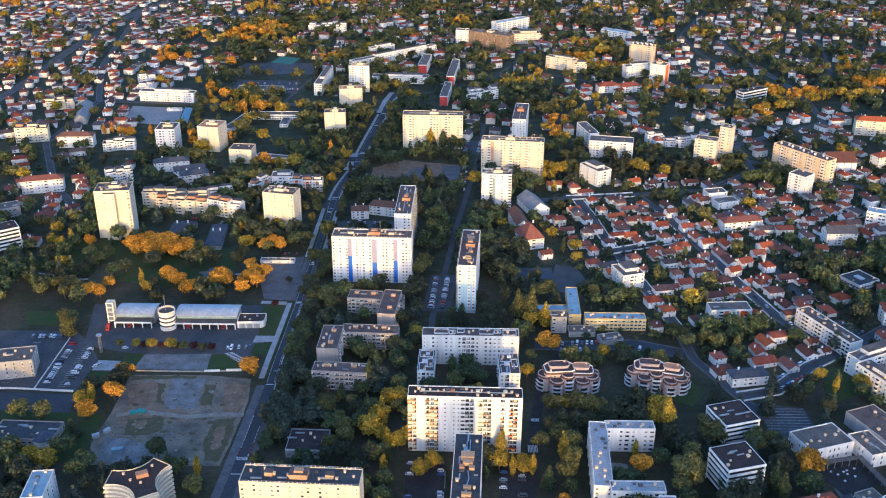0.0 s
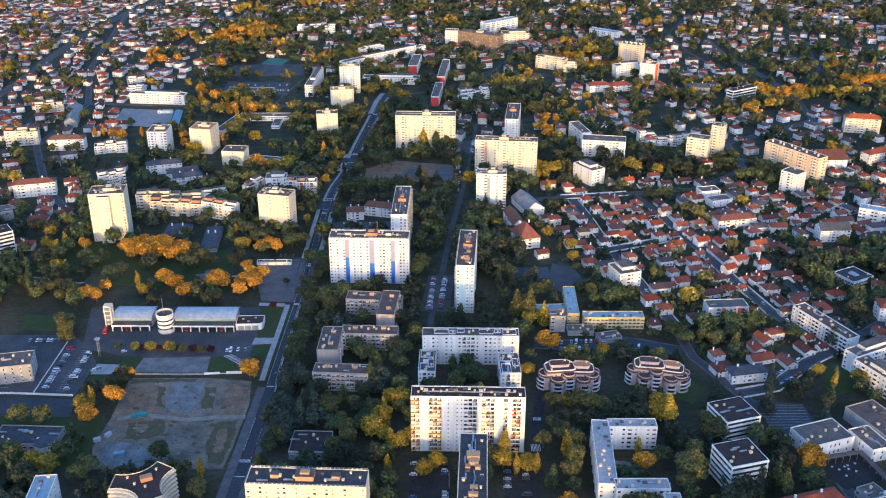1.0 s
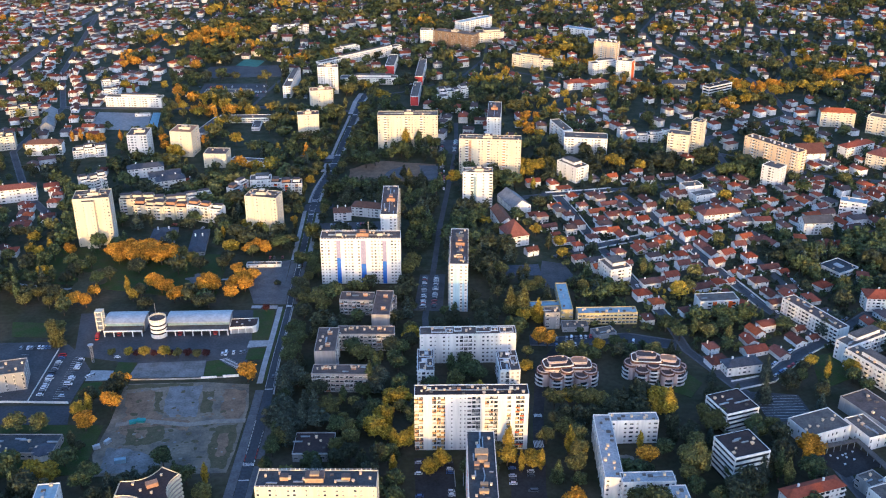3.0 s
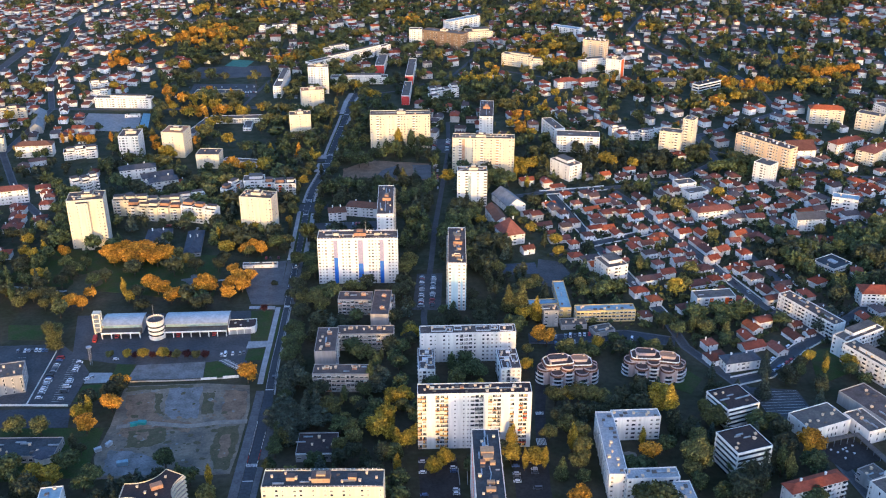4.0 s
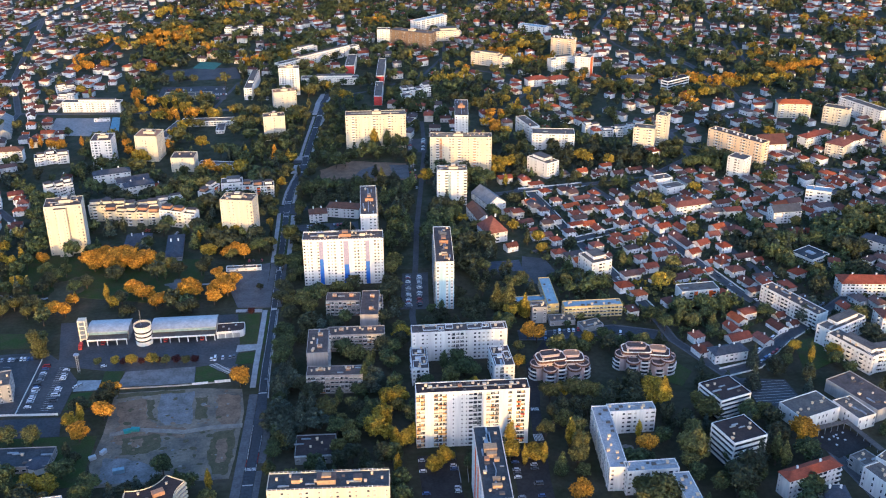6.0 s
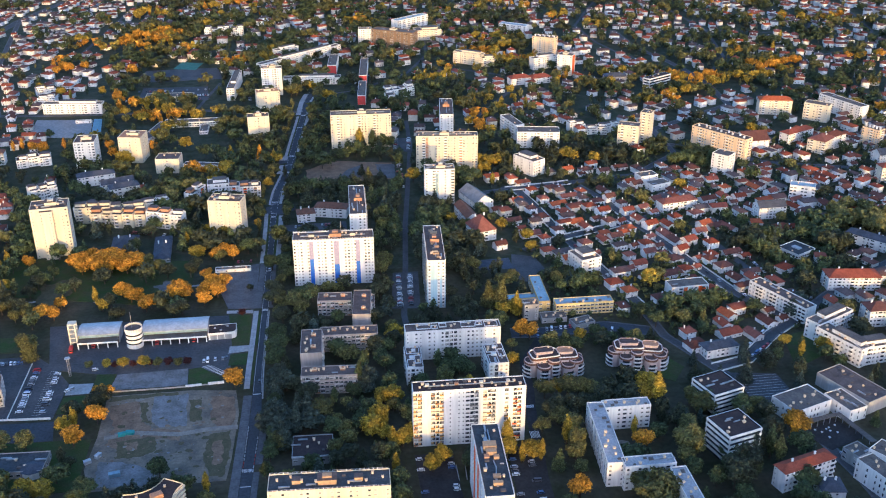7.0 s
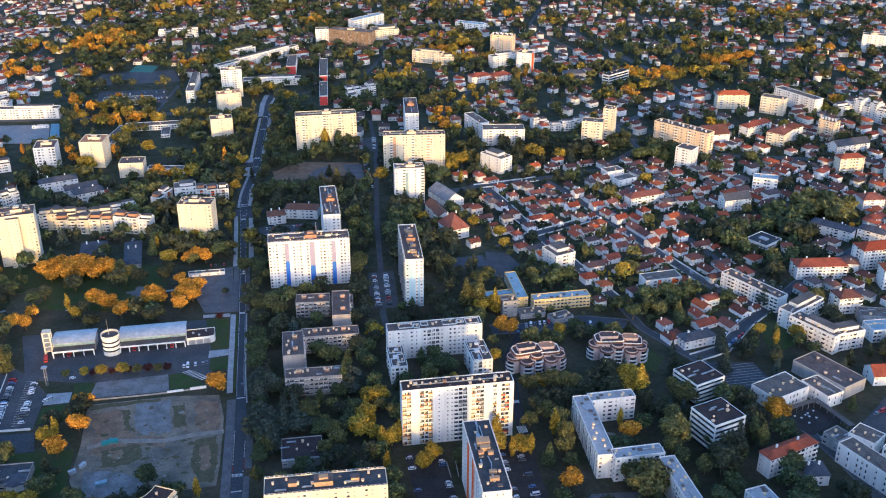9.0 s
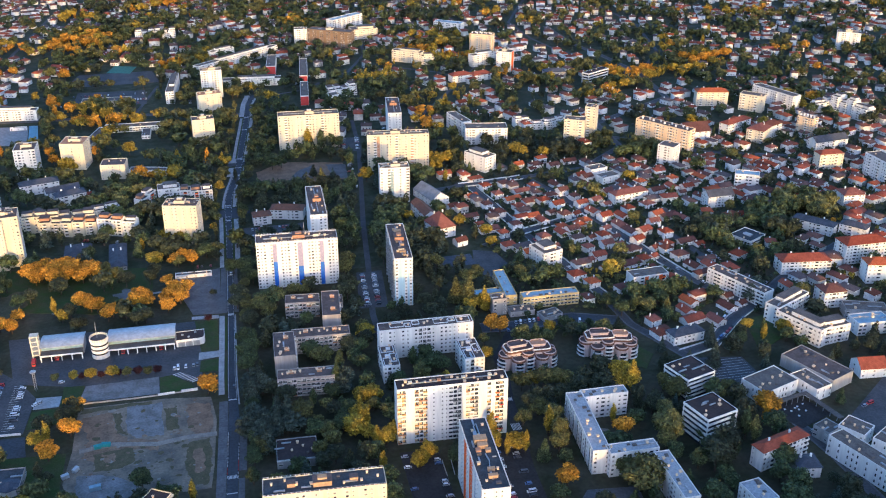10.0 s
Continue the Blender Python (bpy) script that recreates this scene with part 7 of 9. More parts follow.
# ---------------------------------------------------------------- trees
CORE = [(0, 0, 1)] + [(0.894 * math.cos(1.2566 * i), 0.894 * math.sin(1.2566 * i), 0.447) for i in range(5)] + [(0.894 * math.cos(1.2566 * i + 0.628), 0.894 * math.sin(1.2566 * i + 0.628), -0.447) for i in range(5)] + [(0, 0, -1)]
CORE_FACES = [(0, 1 + i, 1 + (i + 1) % 5) for i in range(5)] + [(1 + i, 6 + i, 1 + (i + 1) % 5) for i in range(5)] + [(1 + (i + 1) % 5, 6 + i, 6 + (i + 1) % 5) for i in range(5)] + [(11, 6 + (i + 1) % 5, 6 + i) for i in range(5)]


def crown_lobes(form, rnd):
    """The masses of a crown one metre high: middle, width and height of each."""
    if form == "cedar":
        out = [(0, 0, 0.55, 0.10, 0.36)]
        for layer in range(6):
            z, reach = 0.28 + layer * 0.125, (0.34, 0.40, 0.35, 0.27, 0.18, 0.08)[layer]
            for i in range((7, 7, 6, 5, 4, 2)[layer]):
                a, q = i * 6.28 / (7, 7, 6, 5, 4, 2)[layer] + rnd.uniform(0, 0.8), reach * rnd.uniform(0.45, 0.8)
                out.append((q * math.cos(a), q * math.sin(a), z + rnd.uniform(-0.03, 0.03), reach * rnd.uniform(0.32, 0.46), 0.045))
        return out
    if form == "poplar":
        return [(rnd.uniform(-0.03, 0.03), rnd.uniform(-0.03, 0.03), 0.2 + 0.1 * i, 0.15 * math.sin(math.pi * (0.18 + 0.72 * i / 7)), 0.12) for i in range(8)]
    if form == "cone":
        return [(rnd.uniform(-0.02, 0.02), rnd.uniform(-0.02, 0.02), 0.18 + 0.105 * i, 0.24 * (1 - i / 8.2) + 0.015, 0.085) for i in range(8)]
    wide = 0.47 if form == "broad" else 0.39
    out = [(0, 0, 0.58, wide * 0.62, 0.26)]
    for i in range(14 if form == "broad" else 12):
        a, up = i * 2.4 + rnd.uniform(-0.4, 0.4), rnd.uniform(-0.55, 1.0)
        q = wide * rnd.uniform(0.42, 0.72) * math.sqrt(1 - 0.7 * max(0, up) ** 2)
        out.append((q * math.cos(a), q * math.sin(a), 0.57 + 0.24 * up, wide * rnd.uniform(0.26, 0.44), 0.135 * rnd.uniform(0.75, 1.2)))
    return out


def crown_shape(form, seed, sprays, size=1.0):
    """A crown of uneven masses: a dark core in each, clothed in many small leaf sprays that look outwards."""
    rnd = random.Random(seed)
    s = Shape()
    lobes = crown_lobes(form, rnd)
    for x, y, z, r, t in lobes if sprays > 500 else lobes[:5] if sprays > 200 else lobes[:1]:
        k = len(s.v)
        for a, b, c in CORE:
            q = rnd.uniform(0.5, 0.9)
            s.v.append(((x + a * r * q) * size, (y + b * r * q) * size, (z + c * t * q) * size))
        s.f += [tuple(k + i for i in f) for f in CORE_FACES]
    area = [r * (r + t) for x, y, z, r, t in lobes]
    total, reach = sum(area), math.sqrt(sum(area) * 6.0 / sprays)
    for (x, y, z, r, t), own in zip(lobes, area):
        for _ in range(int(round(sprays * own / total))):
            n = Vector((rnd.gauss(0, 1), rnd.gauss(0, 1), rnd.gauss(0.3, 1)))
            n.normalize()
            q = rnd.uniform(0.72, 1.2)
            c = Vector((x + n.x * r * q, y + n.y * r * q, z + n.z * t * q))
            if c.z < 0.1 or any(((c.x - u) / e) ** 2 + ((c.y - v) / e) ** 2 + ((c.z - w) / f) ** 2 < 0.55 for u, v, w, e, f in lobes):
                continue
            n = (n + Vector((rnd.gauss(0, 0.8), rnd.gauss(0, 0.8), rnd.gauss(0.2, 0.8)))).normalized()
            a = n.orthogonal().normalized()
            b = n.cross(a)
            turn, e = rnd.uniform(0, 6.28), reach * rnd.uniform(0.45, 1.15)
            k = len(s.v)
            for i in range(3):
                w = turn + 2.094 * i + rnd.uniform(-0.35, 0.35)
                s.v.append(tuple((c + a * e * math.cos(w) + b * e * math.sin(w)) * size))
            s.f.append((k, k + 1, k + 2))
    s.s = [0] * len(s.f)
    return s


def trunk_shape(form, seed):
    """A tapered trunk with limbs for a tree one metre high."""
    rnd = random.Random(seed)
    s = Shape()

    def limb(p, q, r0, r1, n=5):
        p, q = Vector(p), Vector(q)
        side = (q - p).orthogonal().normalized()
        up = (q - p).normalized().cross(side)
        k = len(s.v)
        for c, r in ((p, r0), (q, r1)):
            for i in range(n):
                a = 2 * math.pi * i / n
                s.v.append(tuple(c + side * r * math.cos(a) + up * r * math.sin(a)))
        s.f += [(k + i, k + (i + 1) % n, k + n + (i + 1) % n, k + n + i) for i in range(n)]
        s.s += [0] * n

    top = 0.85 if form in ("cedar", "poplar", "cone") else 0.6
    limb((0, 0, -0.02), (0, 0, 0.3), 0.032, 0.024)
    limb((0, 0, 0.3), (0.01, 0, top), 0.024, 0.006)
    for i in range(5):
        a, z = i * 1.3 + rnd.uniform(0, 0.6), 0.27 + 0.06 * i
        limb((0, 0, z), (0.2 * math.cos(a), 0.2 * math.sin(a), z + 0.18), 0.013, 0.004, 4)
    return s


FORMS = {"orange": ("round", "broad"), "yellow": ("round", "poplar", "broad"), "olive": ("broad", "round"), "green": ("round", "broad"),
         "dark": ("broad", "round"), "conifer": ("cedar", "cone"), "purple": ("round",)}
WORDS = {"orange": "autumn tree with a full orange crown", "yellow": "tree turning yellow and gold in autumn", "olive": "broad tree with dull olive-green leaves",
         "green": "leafy green tree with a rounded crown", "dark": "dense dark green tree in shade", "conifer": "blue-green conifer with layered branches", "purple": "small tree with dark purple leaves"}
tree_meshes = {}
tree_rnd = random.Random(11)
FAR_TREES = 745.0      # trees further off than this are gathered with the woods
far_stands = []


def tree(x, y, height, colour, form=None):
    """One tree that stands as a thing of its own: trunk with its crown."""
    height *= 1.12
    if y > FAR_TREES:
        far_stands.append((x, y, height, colour, form))
        mark(x, y, height * 0.42, height * 0.42, 0, 0)
        return
    form = form or tree_rnd.choice(FORMS[colour])
    key = (colour, form, tree_rnd.randrange(2))
    if key not in tree_meshes:
        seed = len(tree_meshes) + 40
        trunk = trunk_shape(form, seed)
        trunk.v = [(12 * x, 12 * y, 12 * z) for x, y, z in trunk.v]
        tree_meshes[key] = (trunk.mesh("trunk", BARK), crown_shape(form, seed, 1900, 12.0).mesh("crown", LEAF[colour]))
    trunk, crown = tree_meshes[key]
    ob = tagged(new("tree"), WORDS[colour], "tree", "trees of the suburb")
    k = height * (1.25 if form in ("poplar", "cone") else 1.0)
    ob.matrix_basis = pose(x, y, 0, 0, 0, tree_rnd.uniform(0, 360)) @ Matrix.Diagonal((height / 12 * tree_rnd.uniform(1.0, 1.3), height / 12 * tree_rnd.uniform(1.0, 1.3), k / 12, 1))
    part("trunk", trunk, ob), part("crown", crown, ob)
    mark(x, y, height * 0.42, height * 0.42, 0, 0)


def trees(colour, rows):
    for x, y, height in rows:
        tree(x, y, height, colour)


trees("orange", [
    (-261.5, 735, 11), (-257, 745.4, 11), (-248, 727.5, 11), (-240.8, 733.2, 11), (-233.1, 725.1, 11), (-228.7, 730, 11), (-304.4, 738.8, 11), (-224.5, 678.8, 11),
    (-216.2, 669.8, 11), (-200.3, 658.4, 11), (-185.9, 678.3, 11), (-178.1, 670.1, 11), (-163, 673.4, 11), (-157.3, 678.6, 11), (-274.8, 651.7, 11), (-267, 649.3, 11),
    (-149.4, 684.6, 11), (-214, 538.5, 11), (-163.6, 697.6, 11), (-261, 722.4, 11), (-223.6, 733.8, 11), (-135.1, 542.8, 13), (-213.8, 514.2, 13), (-223.8, 493.5, 13),
    (62.5, 575.7, 13), (194.4, 449.5, 13), (53.6, 409.4, 13), (100.4, 445.9, 13), (57.6, 581.6, 13),
])
trees("orange", [
    (512.3, 1241.9, 15), (515.6, 1218.5, 15), (539.7, 1233.6, 15), (561.9, 1243.4, 15), (580.9, 1250.7, 15), (416.8, 1180.5, 15), (434.5, 1192.4, 15), (-306.1, 1193.2, 15),
    (-298.4, 1156.6, 15), (-254.7, 1188.7, 15), (-226.5, 1178.8, 15), (-306.2, 1320.2, 15), (-392.7, 1345.8, 15), (-416.7, 1369.5, 15), (-265.7, 730.6, 13), (-260.8, 736.6, 13),
    (-253.1, 729.5, 13), (-247.3, 735.4, 13), (-238.5, 722, 13), (-235.5, 734.3, 13), (-226.5, 718.8, 13), (-222.1, 728.9, 13), (-214.9, 723, 13), (-240.4, 741.2, 13),
    (-247, 718.6, 13), (-218.6, 674.3, 12), (-211.7, 668.2, 12), (-203.4, 653, 12), (-185.4, 669.5, 12), (-179.7, 676.5, 12),
])
trees("orange", [
    (-158.7, 684.2, 12), (-153.8, 669.5, 12), (-162.3, 656.5, 12), (-158.5, 733.2, 12), (-153.6, 739.3, 12), (-145.9, 734.2, 12), (-386.1, 1028.5, 12), (-378.6, 1033.4, 12),
    (-365.4, 1022.9, 12), (-354.4, 1018.3, 12), (-335.5, 1029.6, 12), (-286.9, 1016, 12), (-279.9, 993.6, 12), (-405.7, 1336.2, 12), (-403.6, 1360.2, 12), (-374.4, 1357.6, 12),
    (-301.9, 1187.1, 12), (-308.3, 1212.4, 12),
])
trees("yellow", [
    (-327.6, 735.5, 11), (-320.8, 742.3, 11), (-335.3, 739.4, 11), (-241.2, 669.2, 11), (-234.8, 657.8, 11), (-312.9, 699, 11), (-340.3, 763.7, 11), (-185.3, 767.1, 11),
    (-174.8, 738.1, 11), (-165.9, 783.1, 11), (-153.6, 778.4, 11), (-232.3, 507.5, 11), (-226.6, 511.1, 11), (-240.4, 449.5, 11), (-230.6, 446.3, 11), (-144.2, 439.6, 11),
    (-43.8, 512.1, 11), (-47, 498.9, 11), (-44.9, 485.2, 11), (-45.3, 474, 11), (-36.1, 512.7, 11), (-35.8, 467.6, 11), (-28.3, 472.5, 11), (-41.7, 466.5, 11),
    (-41.8, 442, 11), (-21.6, 441.7, 11), (-14.6, 449.8, 11), (22, 449.2, 11), (35.8, 445.4, 11), (28.9, 442.4, 11),
])
trees("yellow", [
    (40.3, 443.4, 11), (62.2, 607.6, 11), (43.8, 544.2, 11), (59.8, 617.4, 10), (50.8, 612.3, 10), (79.2, 763, 10), (35, 699.7, 10), (96.5, 737.9, 10),
    (94.8, 715.7, 10), (37.6, 781.3, 10), (96.4, 569.8, 10), (231.6, 543, 10), (236.7, 528.2, 10), (254.5, 533.8, 10), (66.6, 509.7, 10), (99.4, 459.4, 10),
    (-252.9, 1139.9, 10), (-246.6, 1150.8, 10), (16.6, 884.7, 14), (121.3, 501.1, 14), (117.4, 493.9, 14), (-17.9, 1026.7, 14), (-0.9, 1002, 14), (60.5, 932.3, 14),
    (84.4, 918.5, 14), (83.7, 894.4, 14), (432.3, 1163, 14), (447.7, 1174.8, 14), (361.4, 1124.2, 14), (382.5, 1134.6, 14),
])
trees("yellow", [
    (586.9, 1331.6, 14), (628.9, 1397.5, 14), (174.7, 1105.3, 14), (427.2, 1168.7, 14), (-329.5, 1227, 12), (-407.7, 1252.2, 12), (-378.6, 1231.4, 12), (-365.3, 1217.5, 12),
    (90.5, 866.4, 12), (89.7, 897.2, 12), (182.5, 921.7, 12), (178.7, 930.5, 12), (203, 911.5, 12), (315, 1108.7, 12), (321.5, 1096.5, 12),
])
trees("olive", [
    (56.7, 504.6, 13), (77.4, 502.7, 13), (84.1, 500.9, 13), (71.2, 506.4, 13), (62.8, 451.8, 13), (59.1, 439.1, 13), (64.1, 465.4, 13), (124.2, 438.5, 13),
    (129.9, 454.1, 13), (118.6, 426.3, 13), (-92, 631.6, 13), (-97.3, 642.5, 13), (-27.6, 701.3, 13), (-30.5, 686.4, 13), (-81.6, 501.3, 13), (-210.5, 722.6, 13),
    (-201.3, 714.6, 13), (125.7, 959.6, 13), (109.7, 952.2, 13), (114.1, 926, 13), (-270.2, 595.1, 13), (-275.2, 606.9, 13), (58.1, 476.2, 11), (46.6, 468.7, 11),
    (-68.1, 481.6, 11), (143.4, 486.4, 11), (148.6, 478.8, 11), (179.8, 471.3, 11), (169.9, 468.1, 11), (59.8, 656.7, 11),
])
trees("olive", [
    (50.7, 639, 11), (67, 660.8, 11), (111.9, 656.8, 11), (100.2, 653.1, 11), (47.8, 764.3, 11), (42.4, 687.5, 11), (-74.5, 462.9, 11), (-106.9, 473.9, 11),
    (-173.1, 783.8, 11), (-156.1, 731.1, 11), (465.5, 970.3, 11), (321.3, 740.2, 11), (288.1, 719.7, 11), (274.7, 698.6, 11), (-312.2, 654.4, 10), (-305.8, 662.6, 10),
    (-286.9, 656.5, 10), (-293.1, 648.4, 10), (109.8, 934.8, 13), (116.9, 909.2, 13), (129.1, 945.2, 13), (119.3, 956.6, 13), (124.1, 435.8, 20), (90.7, 396.5, 20),
    (146.5, 474.7, 14), (88, 407.2, 13),
])
trees("green", [
    (-134.4, 744.2, 12), (-103.2, 709.3, 12), (-100.3, 690.8, 12), (-74.7, 484.1, 12), (-108.6, 601.2, 12), (-105.9, 585.5, 12), (-108.2, 570.8, 12), (-171.1, 457.6, 12),
    (-211, 439, 12), (-208.2, 445.9, 12), (8.1, 539.4, 12), (0.7, 538.6, 12), (13.1, 535.5, 12), (-38.7, 550.4, 12), (-35.9, 570.3, 12), (142.6, 417.6, 12),
    (144.8, 406.8, 12), (129.8, 408.1, 12), (143.9, 429.9, 12), (151.4, 411.9, 12), (-61, 519, 12), (-52.8, 499.7, 12), (-58.1, 485.5, 12), (153.4, 590.2, 12),
    (154.9, 582, 12), (148.6, 594.7, 12), (-225.4, 757.8, 12), (-284.8, 705, 12), (-296.2, 716, 12), (-280.8, 714.7, 12),
])
trees("green", [
    (-267.2, 684.2, 12), (-93.3, 859.6, 17), (-109.8, 759.1, 17), (-48.2, 858.6, 17), (-111, 579.2, 13), (-109.2, 597.1, 13), (-114.1, 710.6, 13), (-110.5, 562.5, 13),
    (-435.4, 1097.7, 12), (-438.5, 1077.5, 12), (-409.6, 999.7, 12), (-390.1, 980.6, 12), (-310, 973.6, 12), (147, 876.5, 12), (169.2, 468.9, 14), (175.4, 399, 14),
])
trees("dark", [
    (-61.3, 500.5, 12), (-66.6, 456.1, 12), (-74.4, 450.6, 12), (-88.9, 521.5, 12), (-96.3, 531.8, 12), (-40, 611.3, 12), (-24.4, 876.5, 12), (-16.3, 878.8, 12),
    (-31.4, 907.9, 12), (-113.4, 652.2, 12), (-112, 665.9, 12), (15.3, 640.9, 12), (19.5, 622.9, 12), (28, 609.5, 12), (-0.3, 607.8, 12), (-8.9, 600.4, 12),
    (60.5, 488.6, 12), (54, 481.5, 12), (-14, 585, 12), (-41.5, 572.3, 12), (-29.8, 578.8, 12), (-105.7, 914.4, 12), (-98.8, 868.3, 12), (-104.2, 840.5, 12),
    (-304.3, 676.3, 12), (-331.3, 719.1, 12), (-229.5, 662.5, 12), (-149.7, 918.3, 12), (-153.9, 903.1, 12), (-214.4, 532.5, 12),
])
trees("dark", [
    (-218.2, 526.5, 12), (-291.4, 659, 12), (-298.8, 664.1, 12), (-357.2, 775.1, 12), (207.7, 518.4, 12), (-240.9, 703.2, 12), (-193.9, 705, 12), (-176.6, 705.5, 12),
    (-182.8, 639, 12), (-221.1, 639.8, 12), (-177.2, 645.4, 12), (-288.5, 699.5, 12), (-291.3, 684.4, 12), (-173.7, 717.6, 12), (-260.9, 693.2, 12), (146.9, 411.4, 20),
    (137.7, 403.8, 20), (176.1, 444.5, 15), (167, 434.7, 15),
])
trees("conifer", [
    (196.3, 527.7, 14), (208.1, 519.8, 14), (159.7, 429.4, 14), (166.3, 434, 14), (-106.5, 496.7, 14), (-95.1, 502.8, 14), (-100.5, 489.2, 14), (-108.7, 505.8, 14),
    (-88, 492.1, 14), (-103.6, 540.4, 14), (-109.3, 532.9, 14), (-51.8, 535.8, 14), (-53.8, 526.1, 14), (-163.3, 1101.6, 14), (-176, 966.9, 14), (-163.1, 983.3, 14),
    (25.9, 839.9, 14), (29.7, 825.6, 14), (-307.3, 680.6, 14), (-25.4, 989.3, 14), (-8.2, 978.6, 14), (256.6, 583, 14), (267.9, 594.5, 14), (-107.8, 542.8, 15),
    (-109.4, 523.5, 15), (-102.5, 535.4, 15), (-112.5, 493.7, 15), (-102.7, 496.8, 15), (-96.2, 490.1, 15), (-106, 485.8, 15),
])
trees("conifer", [
    (-89.3, 500.8, 15), (-102.8, 474.2, 15), (186.1, 502, 15),
])


# tall trees that stand out before the far slabs
for x, y, height, colour, form in ((-28.9, 989, 21, "yellow", "poplar"), (-15, 984, 21, "green", "poplar"), (-69, 935, 16, "green", "broad"), (-60, 940, 13, "green", "round"), (-26.6, 880, 18, "olive", "cone"), (66.8, 911, 16, "yellow", "poplar"), (60, 926, 18, "yellow", "poplar"), (94.6, 910, 15, "yellow", "round"), (102, 914, 14, "yellow", "broad"),
                                   (-75.5, 994, 14, "green", "round"), (-64.6, 1001, 13, "olive", "round"), (3.3, 988, 13, "green", "round"), (-291, 1027, 16, "olive", "poplar"), (-303, 968, 12, "dark", "cone"), (-209, 1010, 14, "yellow", "round"), (-241, 1009, 12, "orange", "round"), (-160, 971, 15, "yellow", "cone"), (-131, 969, 15, "orange", "cone"), (-117, 960, 13, "yellow", "cone")):
    tree(x, y, height, colour, form)


# tall single trees between the near blocks and offices
for x, y, height, colour, form in ((122.5, 486, 18, "yellow", "poplar"), (23.5, 457, 15, "yellow", "poplar"), (169, 428, 16, "green", "poplar"), (172, 423, 14, "olive", "poplar"), (150, 478, 14, "green", "round"), (188, 438, 14, "orange", "poplar"), (59, 443, 16, "olive", "poplar"), (58, 456, 15, "yellow", "poplar"),
                                   (-53, 480, 13, "yellow", "broad"), (-48, 492, 14, "yellow", "round"), (-57, 530, 15, "green", "poplar"), (-53, 546, 14, "green", "poplar"), (-134, 637, 6, "purple", "round"), (-130, 677, 5.5, "dark", "round"), (-270, 592, 15, "olive", "cone"), (42.5, 624.9, 17, "olive", "cone"), (51.7, 622.1, 18, "olive", "cone"), (61.1, 612.3, 14, "yellow", "cone")):
    tree(x, y, height, colour, form)


# ---------------------------------------------------------------- cars
def car_meshes(kind):
    length, height, cab0, cab1 = {"saloon": (4.3, 1.45, -1.3, 1.2), "van": (5.2, 2.1, -2.3, 1.6), "small": (3.7, 1.5, -1.6, 0.9)}[kind]
    s, g, a = Shape(), Shape(), length / 2
    low = 0.85 if kind != "van" else 1.1
    section = [(-a, 0.35), (a, 0.35), (a, low - 0.15), (a - 0.3, low), (cab1 + 0.5, low + 0.05), (cab1, height), (cab0, height), (cab0 - 0.55, low + 0.05), (-a, low)]
    k = len(section)
    s.v += [(x, y * (1.0 if z < low + 0.1 else 0.86), z) for y in (-0.88, 0.88) for x, z in section]
    s.f += [tuple(range(k)), tuple(range(2 * k - 1, k - 1, -1))] + [(i, i + k, (i + 1) % k + k, (i + 1) % k) for i in range(k)]
    s.s += [0] * len(s.f)
    for x0, x1 in ((cab1 + 0.04, cab1 + 0.47), (cab0 - 0.04, cab0 - 0.5)):
        q = [(x0, -0.72, height - 0.03), (x0, 0.72, height - 0.03), (x1, 0.8, low + 0.12), (x1, -0.8, low + 0.12)]
        g.face([(x + (0.03 if x0 > 0 else -0.03), y, z + 0.02) for x, y, z in (q if x0 < 0 else q[::-1])])
    for sgn in (-1, 1):
        q = [(cab0 - 0.3, sgn * 0.87, low + 0.1), (cab1 + 0.3, sgn * 0.87, low + 0.1), (cab1, sgn * 0.79, height - 0.1), (cab0, sgn * 0.79, height - 0.1)]
        g.face(q if sgn < 0 else q[::-1])
    return s.mesh("body", CAR_PAINT), g.mesh("glazing", GLASS), a


CARS = {k: car_meshes(k) for k in ("saloon", "van", "small")}
car_templates = {}
car_rnd = random.Random(21)


def car(x, y, rot):
    kind = car_rnd.choices(("saloon", "small", "van"), (5, 4, 1))[0]
    m = pose(x, y, 0.1, 0, 0, rot + car_rnd.uniform(-3, 3) + car_rnd.choice((0, 180)))
    if kind in car_templates:
        copy_thing(car_templates[kind], m)
        return
    ob = tagged(new("car"), {"saloon": "parked saloon car with dark windows", "small": "small hatchback car parked in a bay", "van": "delivery van parked in a bay"}[kind], "car", "parked cars")
    ob.matrix_basis = m
    body, glazing, a = CARS[kind]
    part("body", body, ob), part("glazing", glazing, ob)
    for u in (-0.62, 0.62):
        for v in (-0.8, 0.8):
            part("wheel", wheel_mesh, ob, pose(u * a, v, 0.34, 0, 0, 90))
    car_templates[kind] = ob


far_cars = Shape()


def far_car(x, y, rot):
    """A car too far off to pick out, joined with the others."""
    m = pose(x, y, 0.1, 0, 0, rot + car_rnd.uniform(-3, 3))
    for me, slot in zip(CARS[car_rnd.choice(("saloon", "small"))][:2], (0, 1)):
        k = len(far_cars.v)
        far_cars.v += [tuple(m @ v.co) for v in me.vertices]
        far_cars.f += [tuple(k + q for q in p.vertices) for p in me.polygons]
        far_cars.s += [slot] * len(me.polygons)


def parked(x0, y0, x1, y1, n, rot, full=0.8):
    for i in range(n):
        if car_rnd.random() < full:
            t = (i + 0.5) / n
            x, y = x0 + (x1 - x0) * t, y0 + (y1 - y0) * t
            far_car(x, y, rot) if y > 640 else car(x, y, rot)


